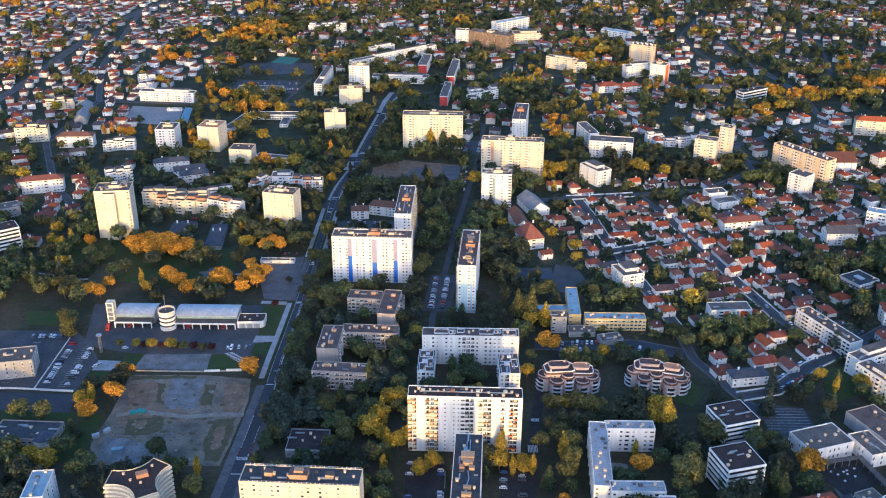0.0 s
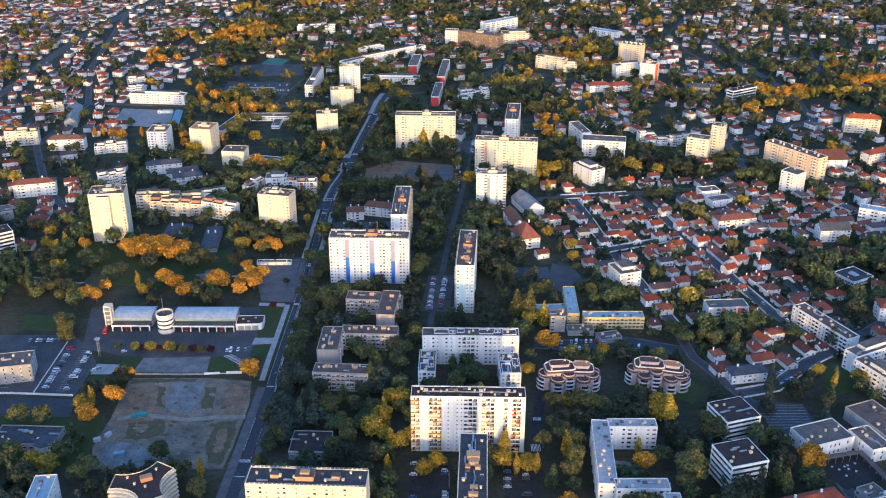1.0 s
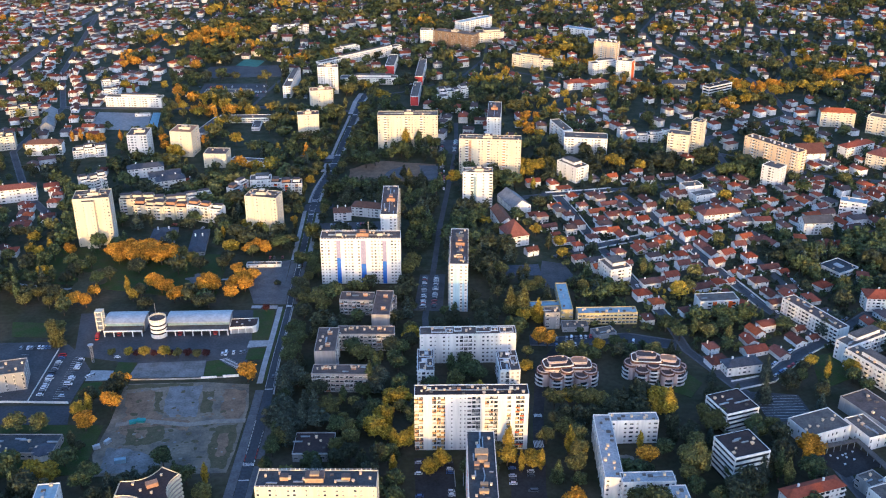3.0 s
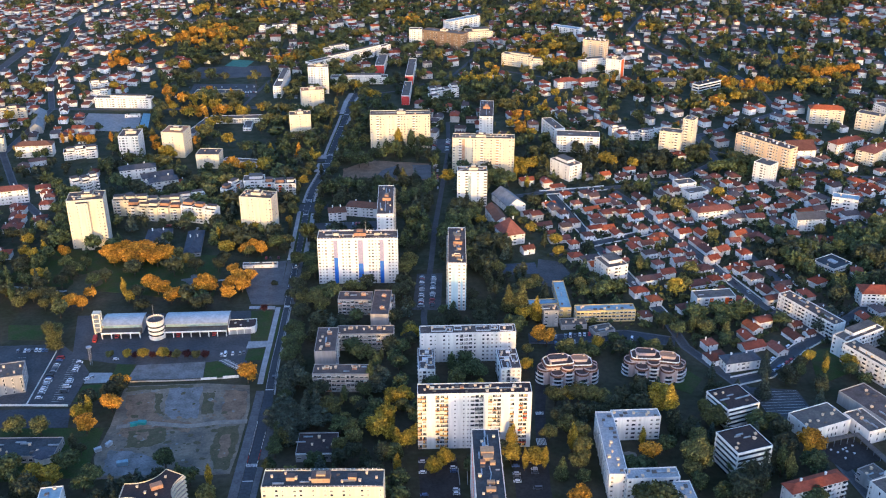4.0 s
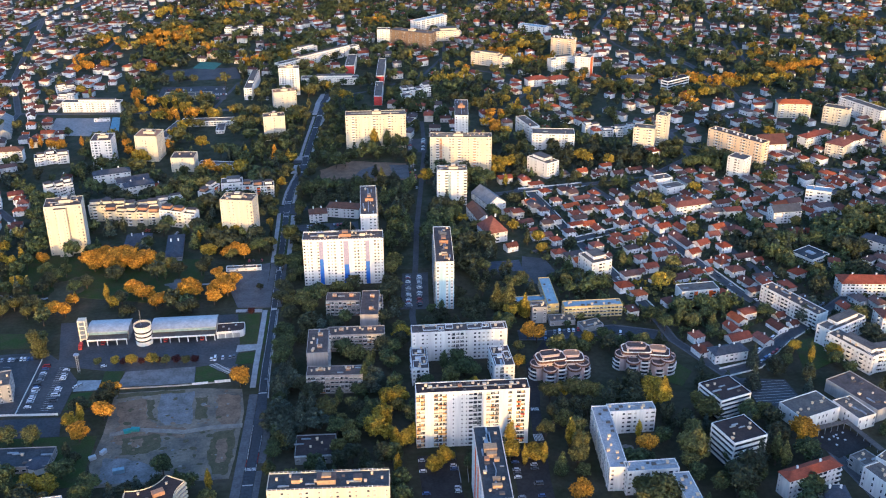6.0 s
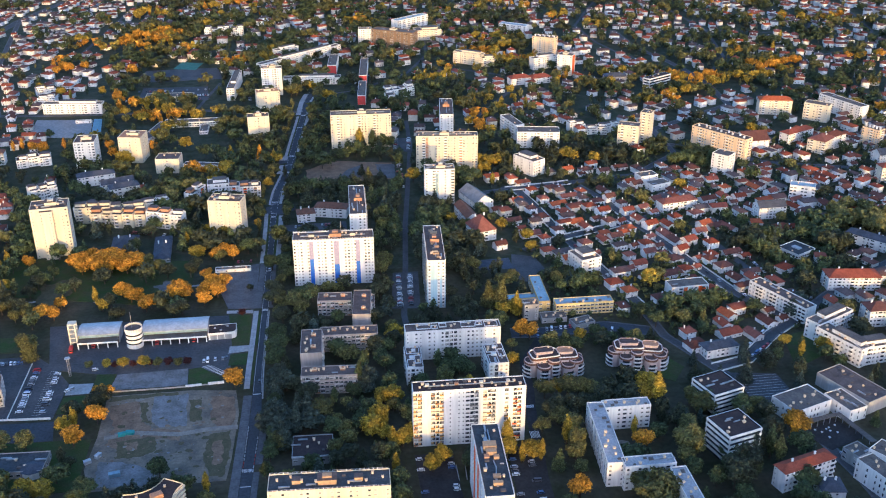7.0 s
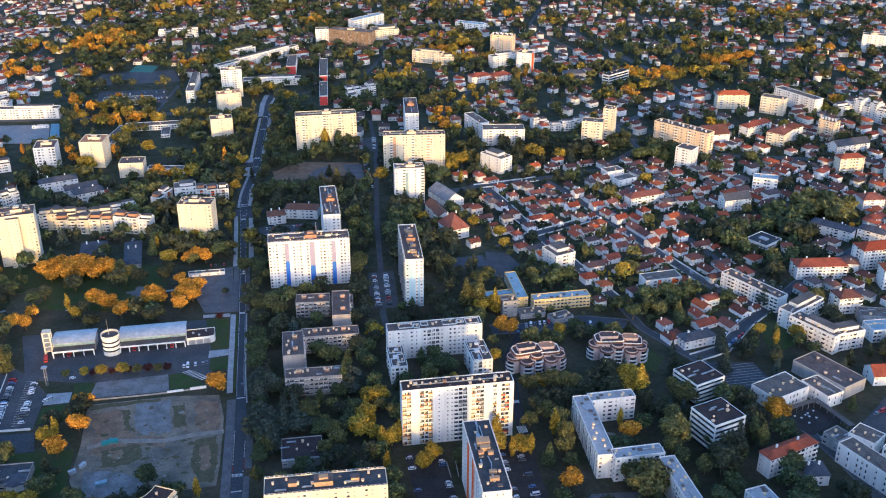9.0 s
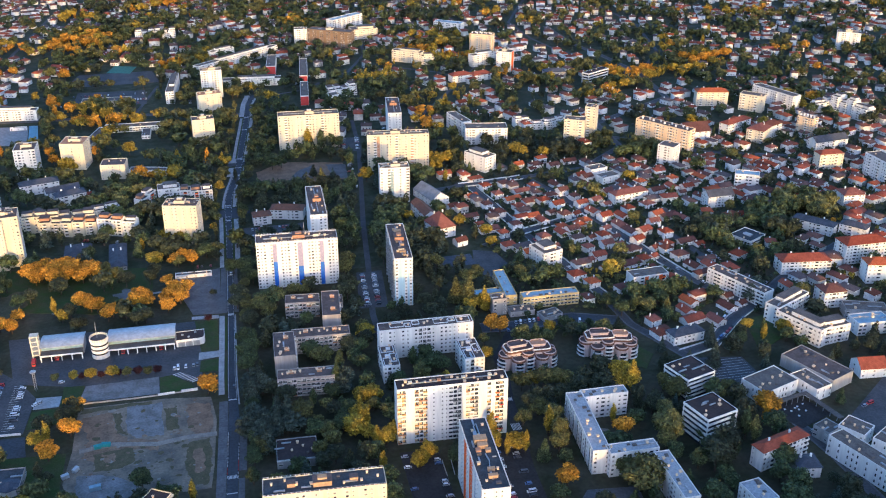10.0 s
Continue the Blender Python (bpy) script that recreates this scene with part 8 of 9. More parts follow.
parked(-249.5, 530, -249.5, 576, 17, 0, 0.62)
parked(-263.5, 532, -263.5, 582, 18, 0, 0.6)
parked(-296, 592, -274, 592, 9, 90, 0.8)
parked(-288, 540, -288, 580, 14, 0, 0.2)
parked(-158, 578, -141, 580, 7, 90, 0.7)
parked(-228, 577, -188, 574.5, 12, 15, 0.4)
parked(-240, 553, -236, 556, 2, 40, 1.0)
parked(-20.5, 634, -17, 688, 21, 0, 0.85)
parked(-12.5, 636, -8, 688, 20, 0, 0.8)
parked(204, 533, 240, 561, 9, 40, 0.75)
parked(198, 538, 228, 565, 6, 40, 0.5)
parked(262, 590, 300, 620, 8, 40, 0.6)
parked(205, 730, 228, 640, 12, -77, 0.5)
parked(126, 760, 152, 625, 12, -79, 0.4)
parked(-28, 410, -28, 455, 14, 0, 0.2)
parked(-10.5, 410, -10.5, 455, 14, 0, 0.25)
parked(22, 404, 25, 458, 16, 0, 0.6)
parked(33, 404, 35, 458, 16, 0, 0.5)
parked(66, 587, 100, 590, 10, 80, 0.7)
parked(68, 579.5, 84, 579.5, 5, 88, 0.8)
parked(118, 582, 138, 579, 6, 70, 0.7)
parked(8, 980, 12, 1016, 12, 0, 0.7)
parked(22, 980, 26, 1016, 12, 0, 0.7)
parked(6, 871, 10, 946, 16, 85, 0.5)
parked(210, 440, 216, 380, 10, -85, 0.5)
parked(250, 440, 285, 452, 7, 20, 0.5)
parked(-122, 440, -117.5, 640, 12, 89, 0.25)
parked(-116.5, 660, -116.5, 790, 9, 90, 0.3)
parked(-98, 815, -82, 790, 8, 0, 0.6)
parked(-150, 728, -130, 728, 6, 90, 0.5)
parked(-232, 745, -200, 750, 8, 20, 0.6)
parked(-316, 800, -290, 792, 8, 60, 0.5)
parked(265, 690, 268, 652, 10, 88, 0.8)
parked(236, 621, 244, 590, 6, -75, 0.8)
parked(3, 900, 10, 960, 14, 5, 0.7)
parked(-300, 1200, -200, 1200, 24, 90, 0.5)
parked(-290, 1240, -200, 1240, 20, 90, 0.5)
parked(-395, 1200, -410, 1260, 12, 10, 0.7)

parked(-270, 1215, -200, 1215, 22, 90, 0.6)
parked(-150, 1180, -150, 1250, 20, 0, 0.6)
parked(-20, 1240, 10, 1290, 16, 40, 0.6)
parked(60, 1040, 75, 1090, 14, 20, 0.5)
parked(330, 990, 400, 1040, 16, 30, 0.5)
parked(-235, 800, -205, 790, 10, 70, 0.7)
parked(-160, 760, -130, 758, 9, 90, 0.6)
parked(-90, 770, -60, 770, 9, 90, 0.6)
parked(15, 700, 18, 760, 16, 0, 0.6)
parked(-100, 778, -60, 778, 14, 90, 0.7)
parked(-100, 792, -60, 793, 14, 90, 0.6)
FAR_CAR = material("far_car_paint", (1, 1, 1), (0.97, 0.97, 0.97), 0.35, 4, 2, island=True,
                   palette=((0.75, 0.75, 0.75), (0.05, 0.05, 0.055), (0.42, 0.43, 0.45), (0.70, 0.70, 0.70), (0.30, 0.05, 0.05), (0.10, 0.12, 0.16)))
tagged(new("distant_cars", far_cars.mesh("distant_cars", [FAR_CAR, GLASS])), "distant parked cars in rows and along streets", "cars", kind="stuff")

# ---------------------------------------------------------------- yard walls and small outdoor things
def low_wall(points, height=1.2, m=None, label="low white rendered garden wall"):
    tagged(new("garden_wall", strip(points, 0.3, 0.0, height).mesh("garden_wall", m or WHITE)), label, "wall", kind="structure")


low_wall([(-211, 548.5), (-180, 548), (-166, 548.2)], 1.0, TAUPE, "old weathered wall behind the yard")
low_wall([(-166, 548.3), (-156, 548.9)], 1.6, WHITE, "white painted wall behind the yard")
low_wall([(-156, 548.9), (-152, 549.1)], 0.8, TAUPE, "old weathered wall behind the yard")
low_wall([(-152, 549.1), (-142, 549.7)], 1.9, WHITE, "white painted wall behind the yard")
low_wall([(-340, 526.5), (-282, 526), (-243, 523.4)], 1.5, WHITE, "white fence wall along the car park")
low_wall([(-268.8, 526), (-268.6, 590)], 1.1, WHITE, "pale low wall between rows of bays")
for side in (4.9, -4.9):
    for line in ([(111.7, 847), (118.3, 812), (123.3, 773), (128, 747)], [(133, 722), (142.7, 672), (154, 612)], [(182, 827), (199, 757)], [(204, 737), (215, 686), (230, 627)], [(120, 735.8), (163, 752), (192, 764)], [(102, 855), (136, 859), (166, 864)], [(176, 524), (200, 531), (232, 561), (262, 582)]):
        moved = []
        for i, p in enumerate(line):
            a, b = line[max(0, i - 1)], line[min(len(line) - 1, i + 1)]
            n = Vector((-(b[1] - a[1]), b[0] - a[0])).normalized() * side
            moved.append((p[0] + n.x, p[1] + n.y))
        low_wall(moved)

pylon = root("light_mast", -241, 572, 0, "tall lattice light mast with a round head", "light mast")
lattice = Shape()
for sx in (-0.6, 0.6):
    for sy in (-0.6, 0.6):
        lattice.box(sx - 0.08, sx + 0.08, sy - 0.08, sy + 0.08, 0, 13)
for i in range(9):
    lattice.box(-0.6, 0.6, -0.66, -0.54, i * 1.45, i * 1.45 + 0.12), lattice.box(-0.66, -0.54, -0.6, 0.6, i * 1.45 + 0.7, i * 1.45 + 0.82)
part("mast", lattice.mesh("mast", METAL), pylon)
part("head", Shape().prism(disc(1.9, 14), 13, 13.5).mesh("head", METAL), pylon)


low_wall([(-8.0, 445.9), (-8.2, 431.9)], 1.1, GREY, "low grey concrete wall beside a ramp")
low_wall([(-3.8, 432.3), (-3.0, 445.2)], 1.1, GREY, "low grey concrete wall beside a ramp")


def container(x, y, rot, w, d, h, m, label, name="container"):
    ob = root(name, x, y, rot, label, "container")
    part("body", Shape().box(-w / 2, w / 2, -d / 2, d / 2, 0.15, h).mesh("body", m), ob)
    part("lid", Shape().box(-w / 2 - 0.08, w / 2 + 0.08, -d / 2 - 0.08, d / 2 + 0.08, h, h + 0.12).mesh("lid", m), ob)
    for i in range(5):
        part("rib", Shape().box(-0.06, 0.06, -d / 2 - 0.07, -d / 2, 0.15, h).mesh("rib", m), ob, Matrix.Translation((-w / 2 + (i + 0.5) * w / 5, 0, 0)))


TEAL = material("teal_paint", (0.05, 0.28, 0.27), (0.04, 0.22, 0.21), 0.6, 2, 0.5)
container(-198, 500, 15, 4, 2.2, 2.2, TEAL, "teal steel skip in the yard")
container(-193.5, 501.5, -10, 5, 2.4, 2.0, TEAL, "teal steel skip in the yard")
container(-196, 462, 10, 6, 2.6, 2.6, SHEET_BLUE, "pale blue site container in the yard")
container(-213, 476, 30, 4, 2.2, 2.2, SHEET_WHITE, "white site container at the yard's edge")
container(-208, 481, 60, 4, 2.2, 2.2, SHEET_WHITE, "white site container at the yard's edge")


# a row of small trees and purple shrubs on the forecourt
for u, v, high, tone in ((-230.4, 579.4, 4.0, "olive"), (-219.1, 578.5, 4.6, "yellow"), (-208.6, 577.7, 5.0, "yellow"), (-195, 576.4, 5.6, "yellow"), (-185.6, 575.3, 5.0, "olive"), (-172.8, 574.3, 4.6, "olive"), (-213.7, 578, 3.4, "purple"), (-201.9, 577.2, 3.6, "purple"), (-191, 577, 3.4, "purple"), (-179.4, 576.2, 4.4, "purple"), (-167, 575.3, 4.2, "purple")):
    tree(u, v, high * 1.35, tone, "broad")

# red and white barriers along the roadworks on the avenue
BARRIER_FOOT = Shape().box(-0.85, -0.6, -0.3, 0.3, 0, 0.12).box(0.6, 0.85, -0.3, 0.3, 0, 0.12).mesh("foot", RUBBER)
BARRIER_BODY = [Shape().box(-0.9, 0.9, -0.12, 0.12, 0.12, 0.75).box(-0.75, 0.75, -0.07, 0.07, 0.75, 1.0).mesh("body", m) for m in (FRAME, RED)]


def barrier(x, y, red):
    ob = tagged(new("road_barrier"), "red plastic road barrier on the avenue" if red else "white plastic road barrier on the avenue", "barrier", "road barriers")
    ob.matrix_basis = pose(x, y, 0.06, 0, 0, 86)
    part("body", BARRIER_BODY[red], ob), part("foot", BARRIER_FOOT, ob)


for i in range(13):
    barrier(edge_x(457 + 3.4 * i, -1) + 0.3, 457 + 3.4 * i, i in (1, 2))
for i in range(10):
    barrier(edge_x(456 + 3.4 * i, 1) - 0.2, 456 + 3.4 * i, i in (2, 3, 4))

# rows of trees along the avenue
avenue_rnd = random.Random(31)
for i in range(58):
    y = 438 + i * 11.5 + avenue_rnd.uniform(-2.5, 2.5)
    lean = float(np.interp(y, [p[1] for p in AVENUE_LINE + AVENUE_END], [p[0] for p in AVENUE_LINE + AVENUE_END]))
    if is_free(lean + 11, y, 2) or y < 900:
        tree(lean + 11.5 + avenue_rnd.uniform(-1, 2), y, avenue_rnd.uniform(8, 11.5), avenue_rnd.choice(("dark", "green", "olive", "dark"))) if i % 5 else None
    if y > 730:
        tree(lean - 11 + avenue_rnd.uniform(-2, 1), y, avenue_rnd.uniform(8, 11), avenue_rnd.choice(("dark", "green", "olive", "yellow"))) if i % 4 else None

# covered walk of the arts centre
walkway = root("covered_walk", 225.9, 458.1, 0, "flat pale covered walk on thin posts", "covered walk")
roof_line = strip([(-22, -5), (0, 0), (6.5, -29)], 4.0, 4.0, 4.5)
part("roof", roof_line.mesh("roof", GRAVEL), walkway)
for u, v in [(-20 + 4.4 * i, -6.2 + i) for i in range(5)] + [(1.0 + 1.3 * i, -4 - 5.4 * i) for i in range(5)]:
    part("post", Shape().box(-0.15, 0.15, -0.15, 0.15, 0, 4.0).mesh("post", METAL), walkway, Matrix.Translation((u, v, 0)))
# white tables in its courtyard
TABLE_TOP, TABLE_LEG = Shape().prism(disc(0.75, 10), 0.72, 0.78).mesh("tabletop", FRAME), Shape().prism(disc(0.09, 6), 0, 0.72).prism(disc(0.35, 8), 0, 0.05).mesh("pedestal", METAL)
for x, y in ((207, 449), (210, 446.5), (214, 449), (215.5, 447), (216.2, 450.2), (212, 441), (219, 445), (221, 452)):
    table = root("cafe_table", x, y, 0, "round white cafe table on the dark courtyard", "table", "cafe tables")
    table.matrix_basis = pose(x, y, 0.25)
    part("tabletop", TABLE_TOP, table), part("pedestal", TABLE_LEG, table)
# community hall: glazed lantern and white eaves
lantern = root("hall_lantern", -241, 470.5, 0, "eight-sided white pavilion with a dark pointed roof", "pavilion")
part("wall", Shape().prism(disc(6.2, 8), 0, 4.4).mesh("wall", WHITE), lantern)
point = Shape()
for i in range(8):
    a, b = disc(7.0, 8)[i], disc(7.0, 8)[(i + 1) % 8]
    point.face([(a[0], a[1], 4.4), (b[0], b[1], 4.4), (0, 0, 6.8)])
part("roof", point.mesh("roof", SLATE), lantern)


# ---------------------------------------------------------------- woods, gardens and far houses, past counting
def gather(name, pieces, mats, label, category):
    """One object out of many placed copies of small meshes: rows of (vertices, faces, slots)."""
    total, vs, fs, ms = 0, [], [], []
    for v, f, m in pieces:
        vs.append(v), fs.append(f + total), ms.append(m)
        total += len(v)
    v, f, m = np.concatenate(vs), np.concatenate(fs), np.concatenate(ms)
    me = bpy.data.meshes.new(name)
    me.vertices.add(len(v)), me.loops.add(f.size), me.polygons.add(len(f))
    me.vertices.foreach_set("co", v.astype(np.float32).ravel())
    me.loops.foreach_set("vertex_index", f.astype(np.int32).ravel())
    me.polygons.foreach_set("loop_start", np.arange(0, f.size, f.shape[1], dtype=np.int32))
    me.polygons.foreach_set("material_index", m.astype(np.int32))
    for mat in mats:
        me.materials.append(mat)
    me.update(calc_edges=True)
    return tagged(new(name, me), label, category, kind="stuff")


COLOURS = ["orange", "yellow", "olive", "green", "dark", "conifer", "purple"]


def simple_crowns(sprays):
    out = []
    for form in ("round", "broad", "round", "poplar", "cone", "broad"):
        for seed in range(3):
            s = crown_shape(form, 300 + seed + sprays, sprays)
            v = np.array(s.v)
            out.append((form, v, np.array(s.f)))
    return out


def wood_noise(x, y, s):
    return noise.noise(Vector((x / s, y / s, 0.3)))


# groves that have turned
GROVES = ((-284, 1543, 58), (-317, 1451, 42), (-250, 1588, 46), (-392, 1502, 38), (-419, 1402, 28), (552, 1252, 42), (462, 1190, 34), (396, 1170, 26), (146, 1375, 30), (220, 1403, 26))


def grove(x, y):
    """1 in the middle of a turned grove, falling to 0 outside."""
    return max(math.exp(-((x - gx) ** 2 + (y - gy) ** 2) / r ** 2) for gx, gy, r in GROVES)


def pick_colour(x, y, rnd):
    """Autumn colour runs in groves."""
    # far trees picked brighter, partly in place of haze; near ones darker
    n = wood_noise(x, y, 75) + 0.5 * wood_noise(x + 500, y, 30) + rnd.uniform(-0.2, 0.2) + (0.0 if y > 950 else -0.16 if y > 640 else -0.25)
    n += 0.6 * grove(x, y)
    if -140 < x < 60 and 690 < y < 1120:
        n = 0.6 * n - 0.22
    if x > 270 and in_park(x, y):
        n = 0.6 * n
    if n > 0.60:
        return "orange"
    if n > 0.40:
        return "yellow"
    if n > 0.06:
        return "olive"
    if n > (-0.45 if y > 950 else -0.25):
        return "green"
    return "dark" if rnd.random() < 0.8 else "conifer"


def sow(x0, x1, y0, y1, step, chance, sizes, rnd, clear=2.6):
    """Places for trees on a shaken grid, where nothing stands yet."""
    for i in range(int((x1 - x0) / step)):
        for j in range(int((y1 - y0) / step)):
            x, y = x0 + (i + rnd.random()) * step, y0 + (j + rnd.random()) * step
            if abs(x) > 0.62 * y + 160 or not is_free(x, y, clear):
                continue
            if rnd.random() < chance(x, y):
                # trees below y 345 lie out of view, made taller to shade the foreground
                yield x, y, rnd.uniform(*sizes) * (1.4 if y < 345 else 1.15 if x > 270 and in_park(x, y) else 1.14 if -330 < x < 60 and 700 < y < 1300 else 1.0)


# small parks between the town houses: middle, half width, half depth
PARKS = ((280, 712, 24, 40), (336, 706, 34, 34), (392, 735, 26, 30), (305, 905, 34, 28), (150, 690, 16, 16), (190, 600, 20, 22))


def in_park(x, y):
    return any(((x - px) / a) ** 2 + ((y - py) / b) ** 2 < 1 for px, py, a, b in PARKS)


def near_chance(x, y):
    if in_park(x, y):
        return 0.72
    if 85 < x < 560 and 560 < y < 960:
        return 0.5 if x > 330 or (y < 665 and x < 230) else 0.40
    if -345 < x < -262 and 590 < y < 655:
        return 0.04
    if -330 < x < -135 and 640 < y < 745:
        return 0.14 + 0.4 * wood_noise(x, y, 40)
    if y < 640:
        return 0.62
    return 0.55 + 0.5 * wood_noise(x, y, 60)


# open ground before the ends of the red and white blocks
OPEN_LAWNS = ((-26, 4, 1095, 1150), (-16, 10, 1212, 1242), (-58, -28, 1245, 1298))


def far_chance(x, y):
    if any(x0 < x < x1 and y0 < y < y1 for x0, x1, y0, y1 in OPEN_LAWNS):
        return 0.0
    if -150 < x < 40 and y < 1120:
        return 0.75 + 0.5 * wood_noise(x, y, 60)
    return (0.52 if -330 < x < 250 else 0.39 if x > 250 else 0.17) + 0.7 * wood_noise(x, y, 58) + 0.35 * wood_noise(x, y, 110) + 0.6 * grove(x, y)


rnd = random.Random(77)
# houses far off, before the trees fill the gaps
LOW = {"gable": (np.array([(-.5, -.5, 0), (.5, -.5, 0), (.5, .5, 0), (-.5, .5, 0), (-.5, -.5, 1), (.5, -.5, 1), (.5, .5, 1), (-.5, .5, 1)], float), np.array([(0, 1, 5, 4), (1, 2, 6, 5), (2, 3, 7, 6), (3, 0, 4, 7)]))}
ROOF_V = np.array([(-.54, -.58, .94), (.54, -.58, .94), (.54, .58, .94), (-.54, .58, .94), (-.54, 0, 1.62), (.54, 0, 1.62), (-.2, 0, 1.6), (.2, 0, 1.6)], float)
GABLE_F, HIP_F = np.array([(0, 1, 5, 4), (2, 3, 4, 5), (1, 2, 5, 5), (3, 0, 4, 4)]), np.array([(0, 1, 7, 6), (2, 3, 6, 7), (1, 2, 7, 7), (3, 0, 6, 6)])


def tri(quads):
    """Quads to triangles, dropping those without area."""
    t = np.concatenate([quads[:, [0, 1, 2]], quads[:, [0, 2, 3]]])
    return t[(t[:, 0] != t[:, 1]) & (t[:, 1] != t[:, 2]) & (t[:, 0] != t[:, 2])]


houses_far = []
spots = [(85 + (i + 0.2 + 0.6 * rnd.random()) * 14.5, 575 + (j + 0.2 + 0.6 * rnd.random()) * 14, True) for i in range(19) for j in range(24)]
spots += [(345 + (i + 0.25 + 0.5 * rnd.random()) * 13.5, 610 + (j + 0.25 + 0.5 * rnd.random()) * 13.5, True) for i in range(17) for j in range(27)]
spots += [(-900 + (i + 0.2 + 0.6 * rnd.random()) * 17.5, 1010 + (j + 0.2 + 0.6 * rnd.random()) * 17.0, False) for i in range(31) for j in range(56)]
spots += [(-1200 + (i + 0.15 + 0.7 * rnd.random()) * 21.5, 560 + (j + 0.15 + 0.7 * rnd.random()) * 20.5, False) for i in range(117) for j in range(71)]
for x, y, village in spots:
    if abs(x) > 0.62 * y + 140 or not is_free(x, y, 2.4 if village else 4.5):
        continue
    estate = 0.54 - 0.6 * wood_noise(x, y, 58)
    if y < 1000 and x < 250:
        estate = 0.0 if x > -340 else 0.45
    if y > 1000 and x < -355:
        estate = 0.66
    if -355 < x < -20 and y < 1290:
        estate = 0.0
    if -60 < x < 250 and 1090 < y < 1330:
        estate -= 0.3
    if x > 250 and y > 1150:
        estate = 0.57 - 0.7 * wood_noise(x, y, 58)
    if x > 250 and y < 1100:
        estate = 0.75
    if village:
        estate = (0.5 if x < 330 else 0.48) if y > 665 or x > 230 else 0.12
    if village and 278 < x < 350 and 610 < y < 738:
        continue
    if rnd.random() > estate - 1.2 * grove(x, y) or in_park(x, y):
        continue
    w, d, h = rnd.uniform(9.5, 16), rnd.uniform(8, 10.5), rnd.uniform(4.2, 7.8)
    if village:
        w, d, h = rnd.uniform(8.5, 14), rnd.uniform(7.2, 9.4), rnd.choice((3.2, 4.6, 5.4, 5.8))
    if x < -250:
        h *= 0.85
    a = radians(28 * math.sin(x / 140 + y / 190) + rnd.choice((0, 90, 90)) + rnd.uniform(-9, 9))
    if village:
        a = radians((13 if x < 330 else 24) + rnd.choice((0, 90, 90)) + rnd.uniform(-3, 3))
    turn = np.array([[math.cos(a), math.sin(a), 0], [-math.sin(a), math.cos(a), 0], [0, 0, 1]])
    v, f = LOW["gable"]
    houses_far.append(((v * (w, d, h)) @ turn + (x, y, 0), tri(f), np.zeros(8, int)))
    quads = GABLE_F if rnd.random() < 0.6 else HIP_F
    t = tri(quads)
    rv = ROOF_V * (w, d, h)
    rv[:, 2] = h * 0.98 + (ROOF_V[:, 2] - 0.94) / 0.68 * d * (0.29 if village else 0.26)
    houses_far.append((rv @ turn + (x, y, 0), t, np.ones(len(t), int)))
    k = rnd.uniform(-0.3, 0.3)
    cv = LOW["gable"][0] * (0.9, 0.7, 1.6) + (k * w, 0.1 * d, h + d * 0.14)
    houses_far.append((cv @ turn + (x, y, 0), tri(np.vstack([LOW["gable"][1], [(4, 5, 6, 7)]])), np.zeros(10, int)))
    for side in (-1, 1):
        for q in (-0.28, 0.05, 0.3):
            wx = q * w
            pane = np.array([(wx - 0.6, side * (d / 2 + 0.03), 1.0), (wx + 0.6, side * (d / 2 + 0.03), 1.0), (wx + 0.6, side * (d / 2 + 0.03), 2.3), (wx - 0.6, side * (d / 2 + 0.03), 2.3)], float)
            houses_far.append((pane @ turn + (x, y, 0), tri(np.array([(0, 1, 2, 3)])), np.full(2, 2)))
    mark(x, y, w, d, math.degrees(a), 0.5)
gather("distant_houses", houses_far, [FAR_WALL, FAR_TILE, GLASS], "countless small white houses with tiled roofs among trees", "houses")


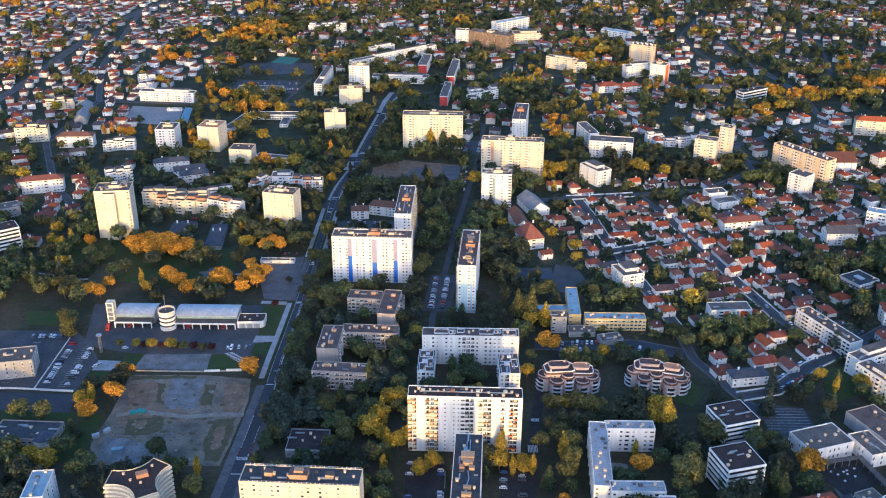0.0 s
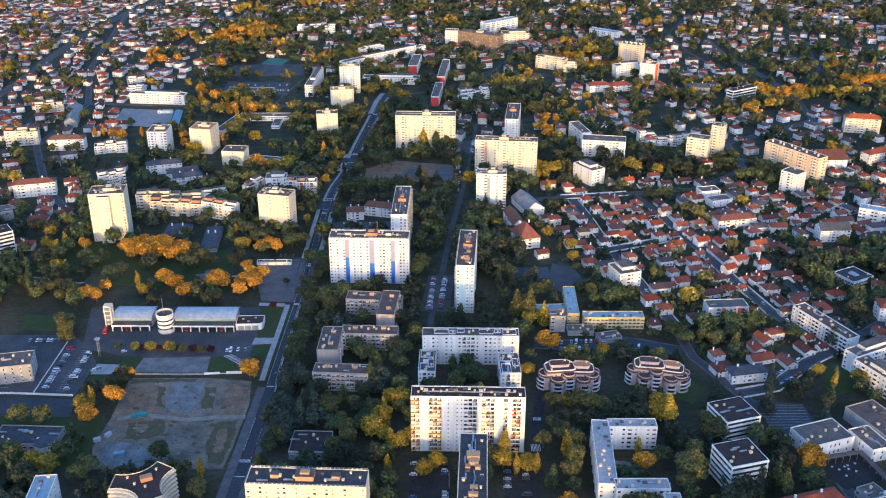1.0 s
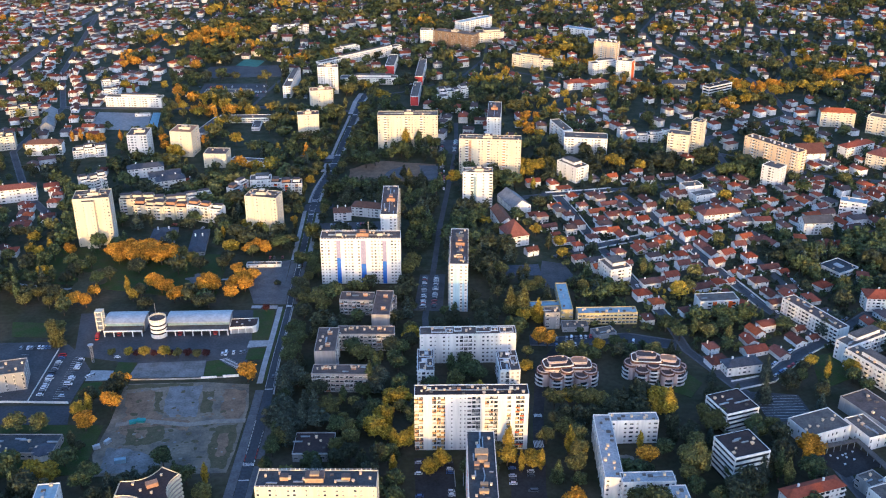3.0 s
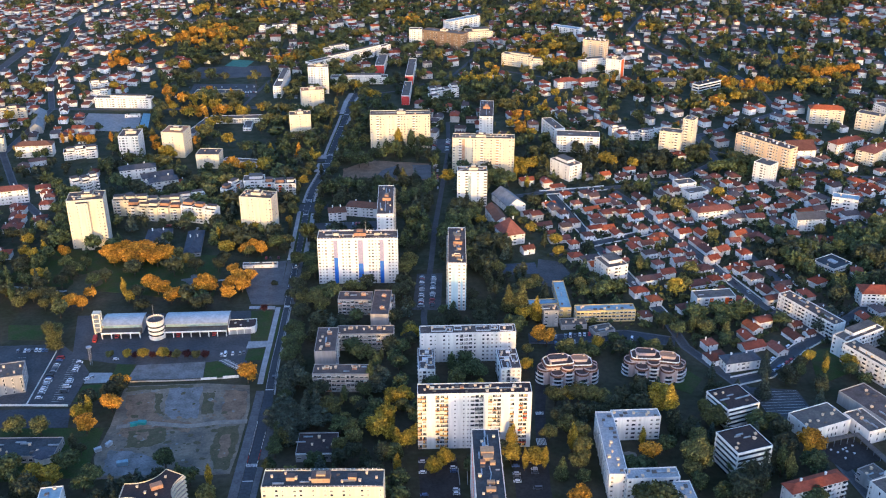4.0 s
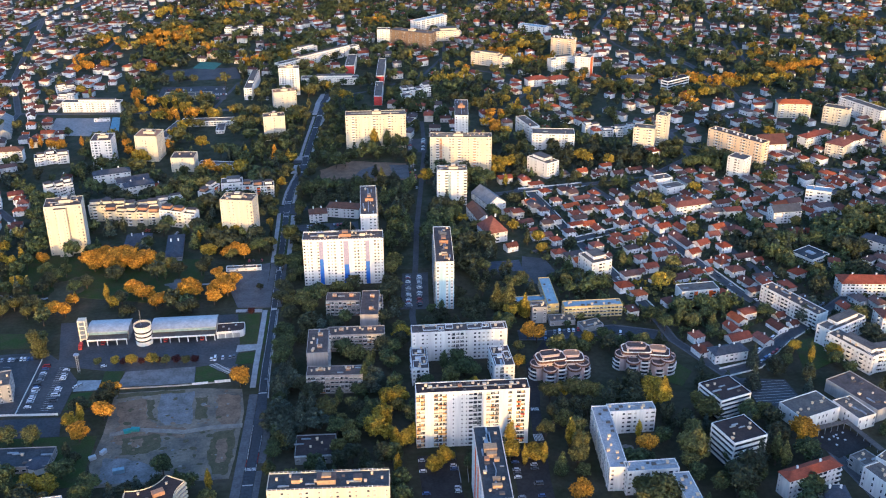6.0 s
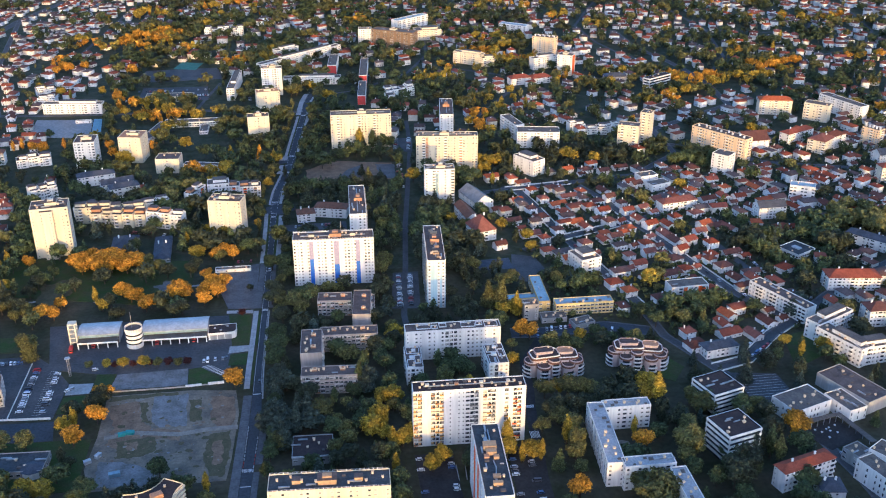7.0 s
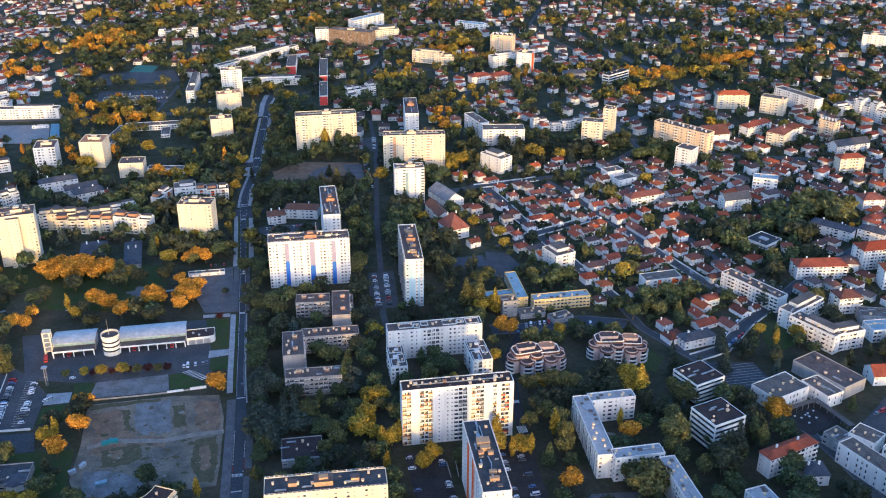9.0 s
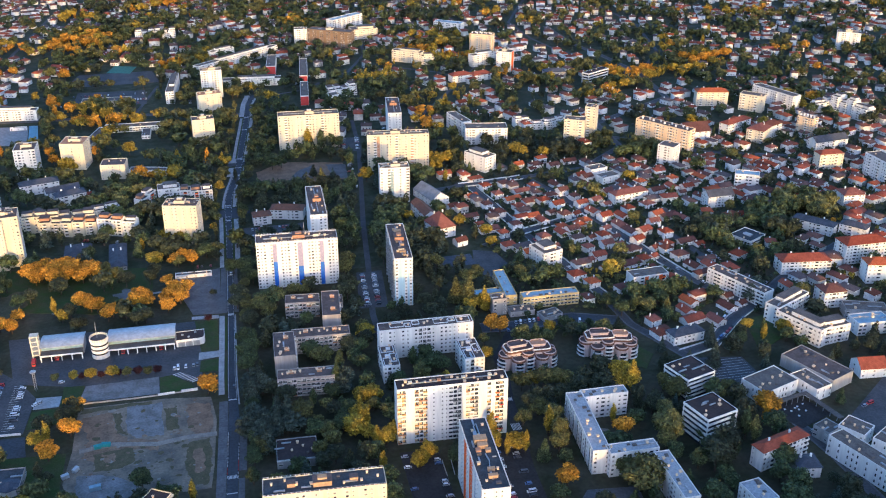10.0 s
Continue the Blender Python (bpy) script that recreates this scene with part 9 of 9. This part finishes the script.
def wood(name, places, sprays, label):
    shapes = simple_crowns(sprays)
    by_form = {}
    for form, v, f in shapes:
        by_form.setdefault(form, []).append((v, f))
    pieces = []
    post = np.array([(-.03, -.03, 0), (.03, -.03, 0), (0, .035, 0), (0, 0, .6)], float)
    post_f = np.array([(0, 1, 3), (1, 2, 3), (2, 0, 3)])
    for x, y, h, *own in places:
        c = own[0] if own else pick_colour(x, y, rnd)
        form = own[1] if len(own) > 1 and own[1] else "cone" if c == "conifer" else rnd.choice(("round", "broad", "round", "broad", "poplar", "poplar") if c == "yellow" else ("round", "broad", "round", "broad", "cone", "poplar") if c in ("green", "dark") else ("round", "broad", "broad", "poplar"))
        v, f = rnd.choice(by_form[form])
        a = rnd.uniform(0, 6.28)
        turn = np.array([[math.cos(a), math.sin(a), 0], [-math.sin(a), math.cos(a), 0], [0, 0, 1]])
        size = (h * rnd.uniform(0.95, 1.3), h * rnd.uniform(0.95, 1.3), h)
        pieces.append(((v * size) @ turn + (x, y, 0), f, np.full(len(f), COLOURS.index(c))))
        pieces.append((post * h + (x, y, 0), post_f, np.full(3, len(COLOURS))))
    gather(name, pieces, [LEAF[c] for c in COLOURS] + [BARK], label, "trees")
    return len(pieces) // 2


near_places = list(sow(-430, 430, 300, 900, 7.2, near_chance, (8.5, 15.5), rnd))
wood("near_trees", [p for p in near_places if 350 < p[1] < 600 and abs(p[0]) < 330], 1000, "crowded trees round the blocks in green and gold")
wood("garden_trees", [p for p in near_places if not (350 < p[1] < 600 and abs(p[0]) < 330)], 300, "many garden and street trees in green and autumn colours")
wood("distant_trees", sow(-1000, 1000, 900, 1350, 9.2, far_chance, (6.5, 15.5), rnd, 1.0), 150, "wooded far suburb with trees in autumn colours")
wood("remote_trees", sow(-1250, 1350, 1350, 2050, 9.7, far_chance, (7, 16), rnd, 1.0), 72, "woods and gardens of the remote suburb in autumn colours")
wood("garden_shrubs", sow(85, 560, 560, 960, 5.4, lambda x, y: 0.75, (2.6, 5.6), rnd, 0.0), 60, "hedges and shrubs in the small gardens")
wood("far_trees", far_stands, 700, "tall trees in groups between the far blocks")
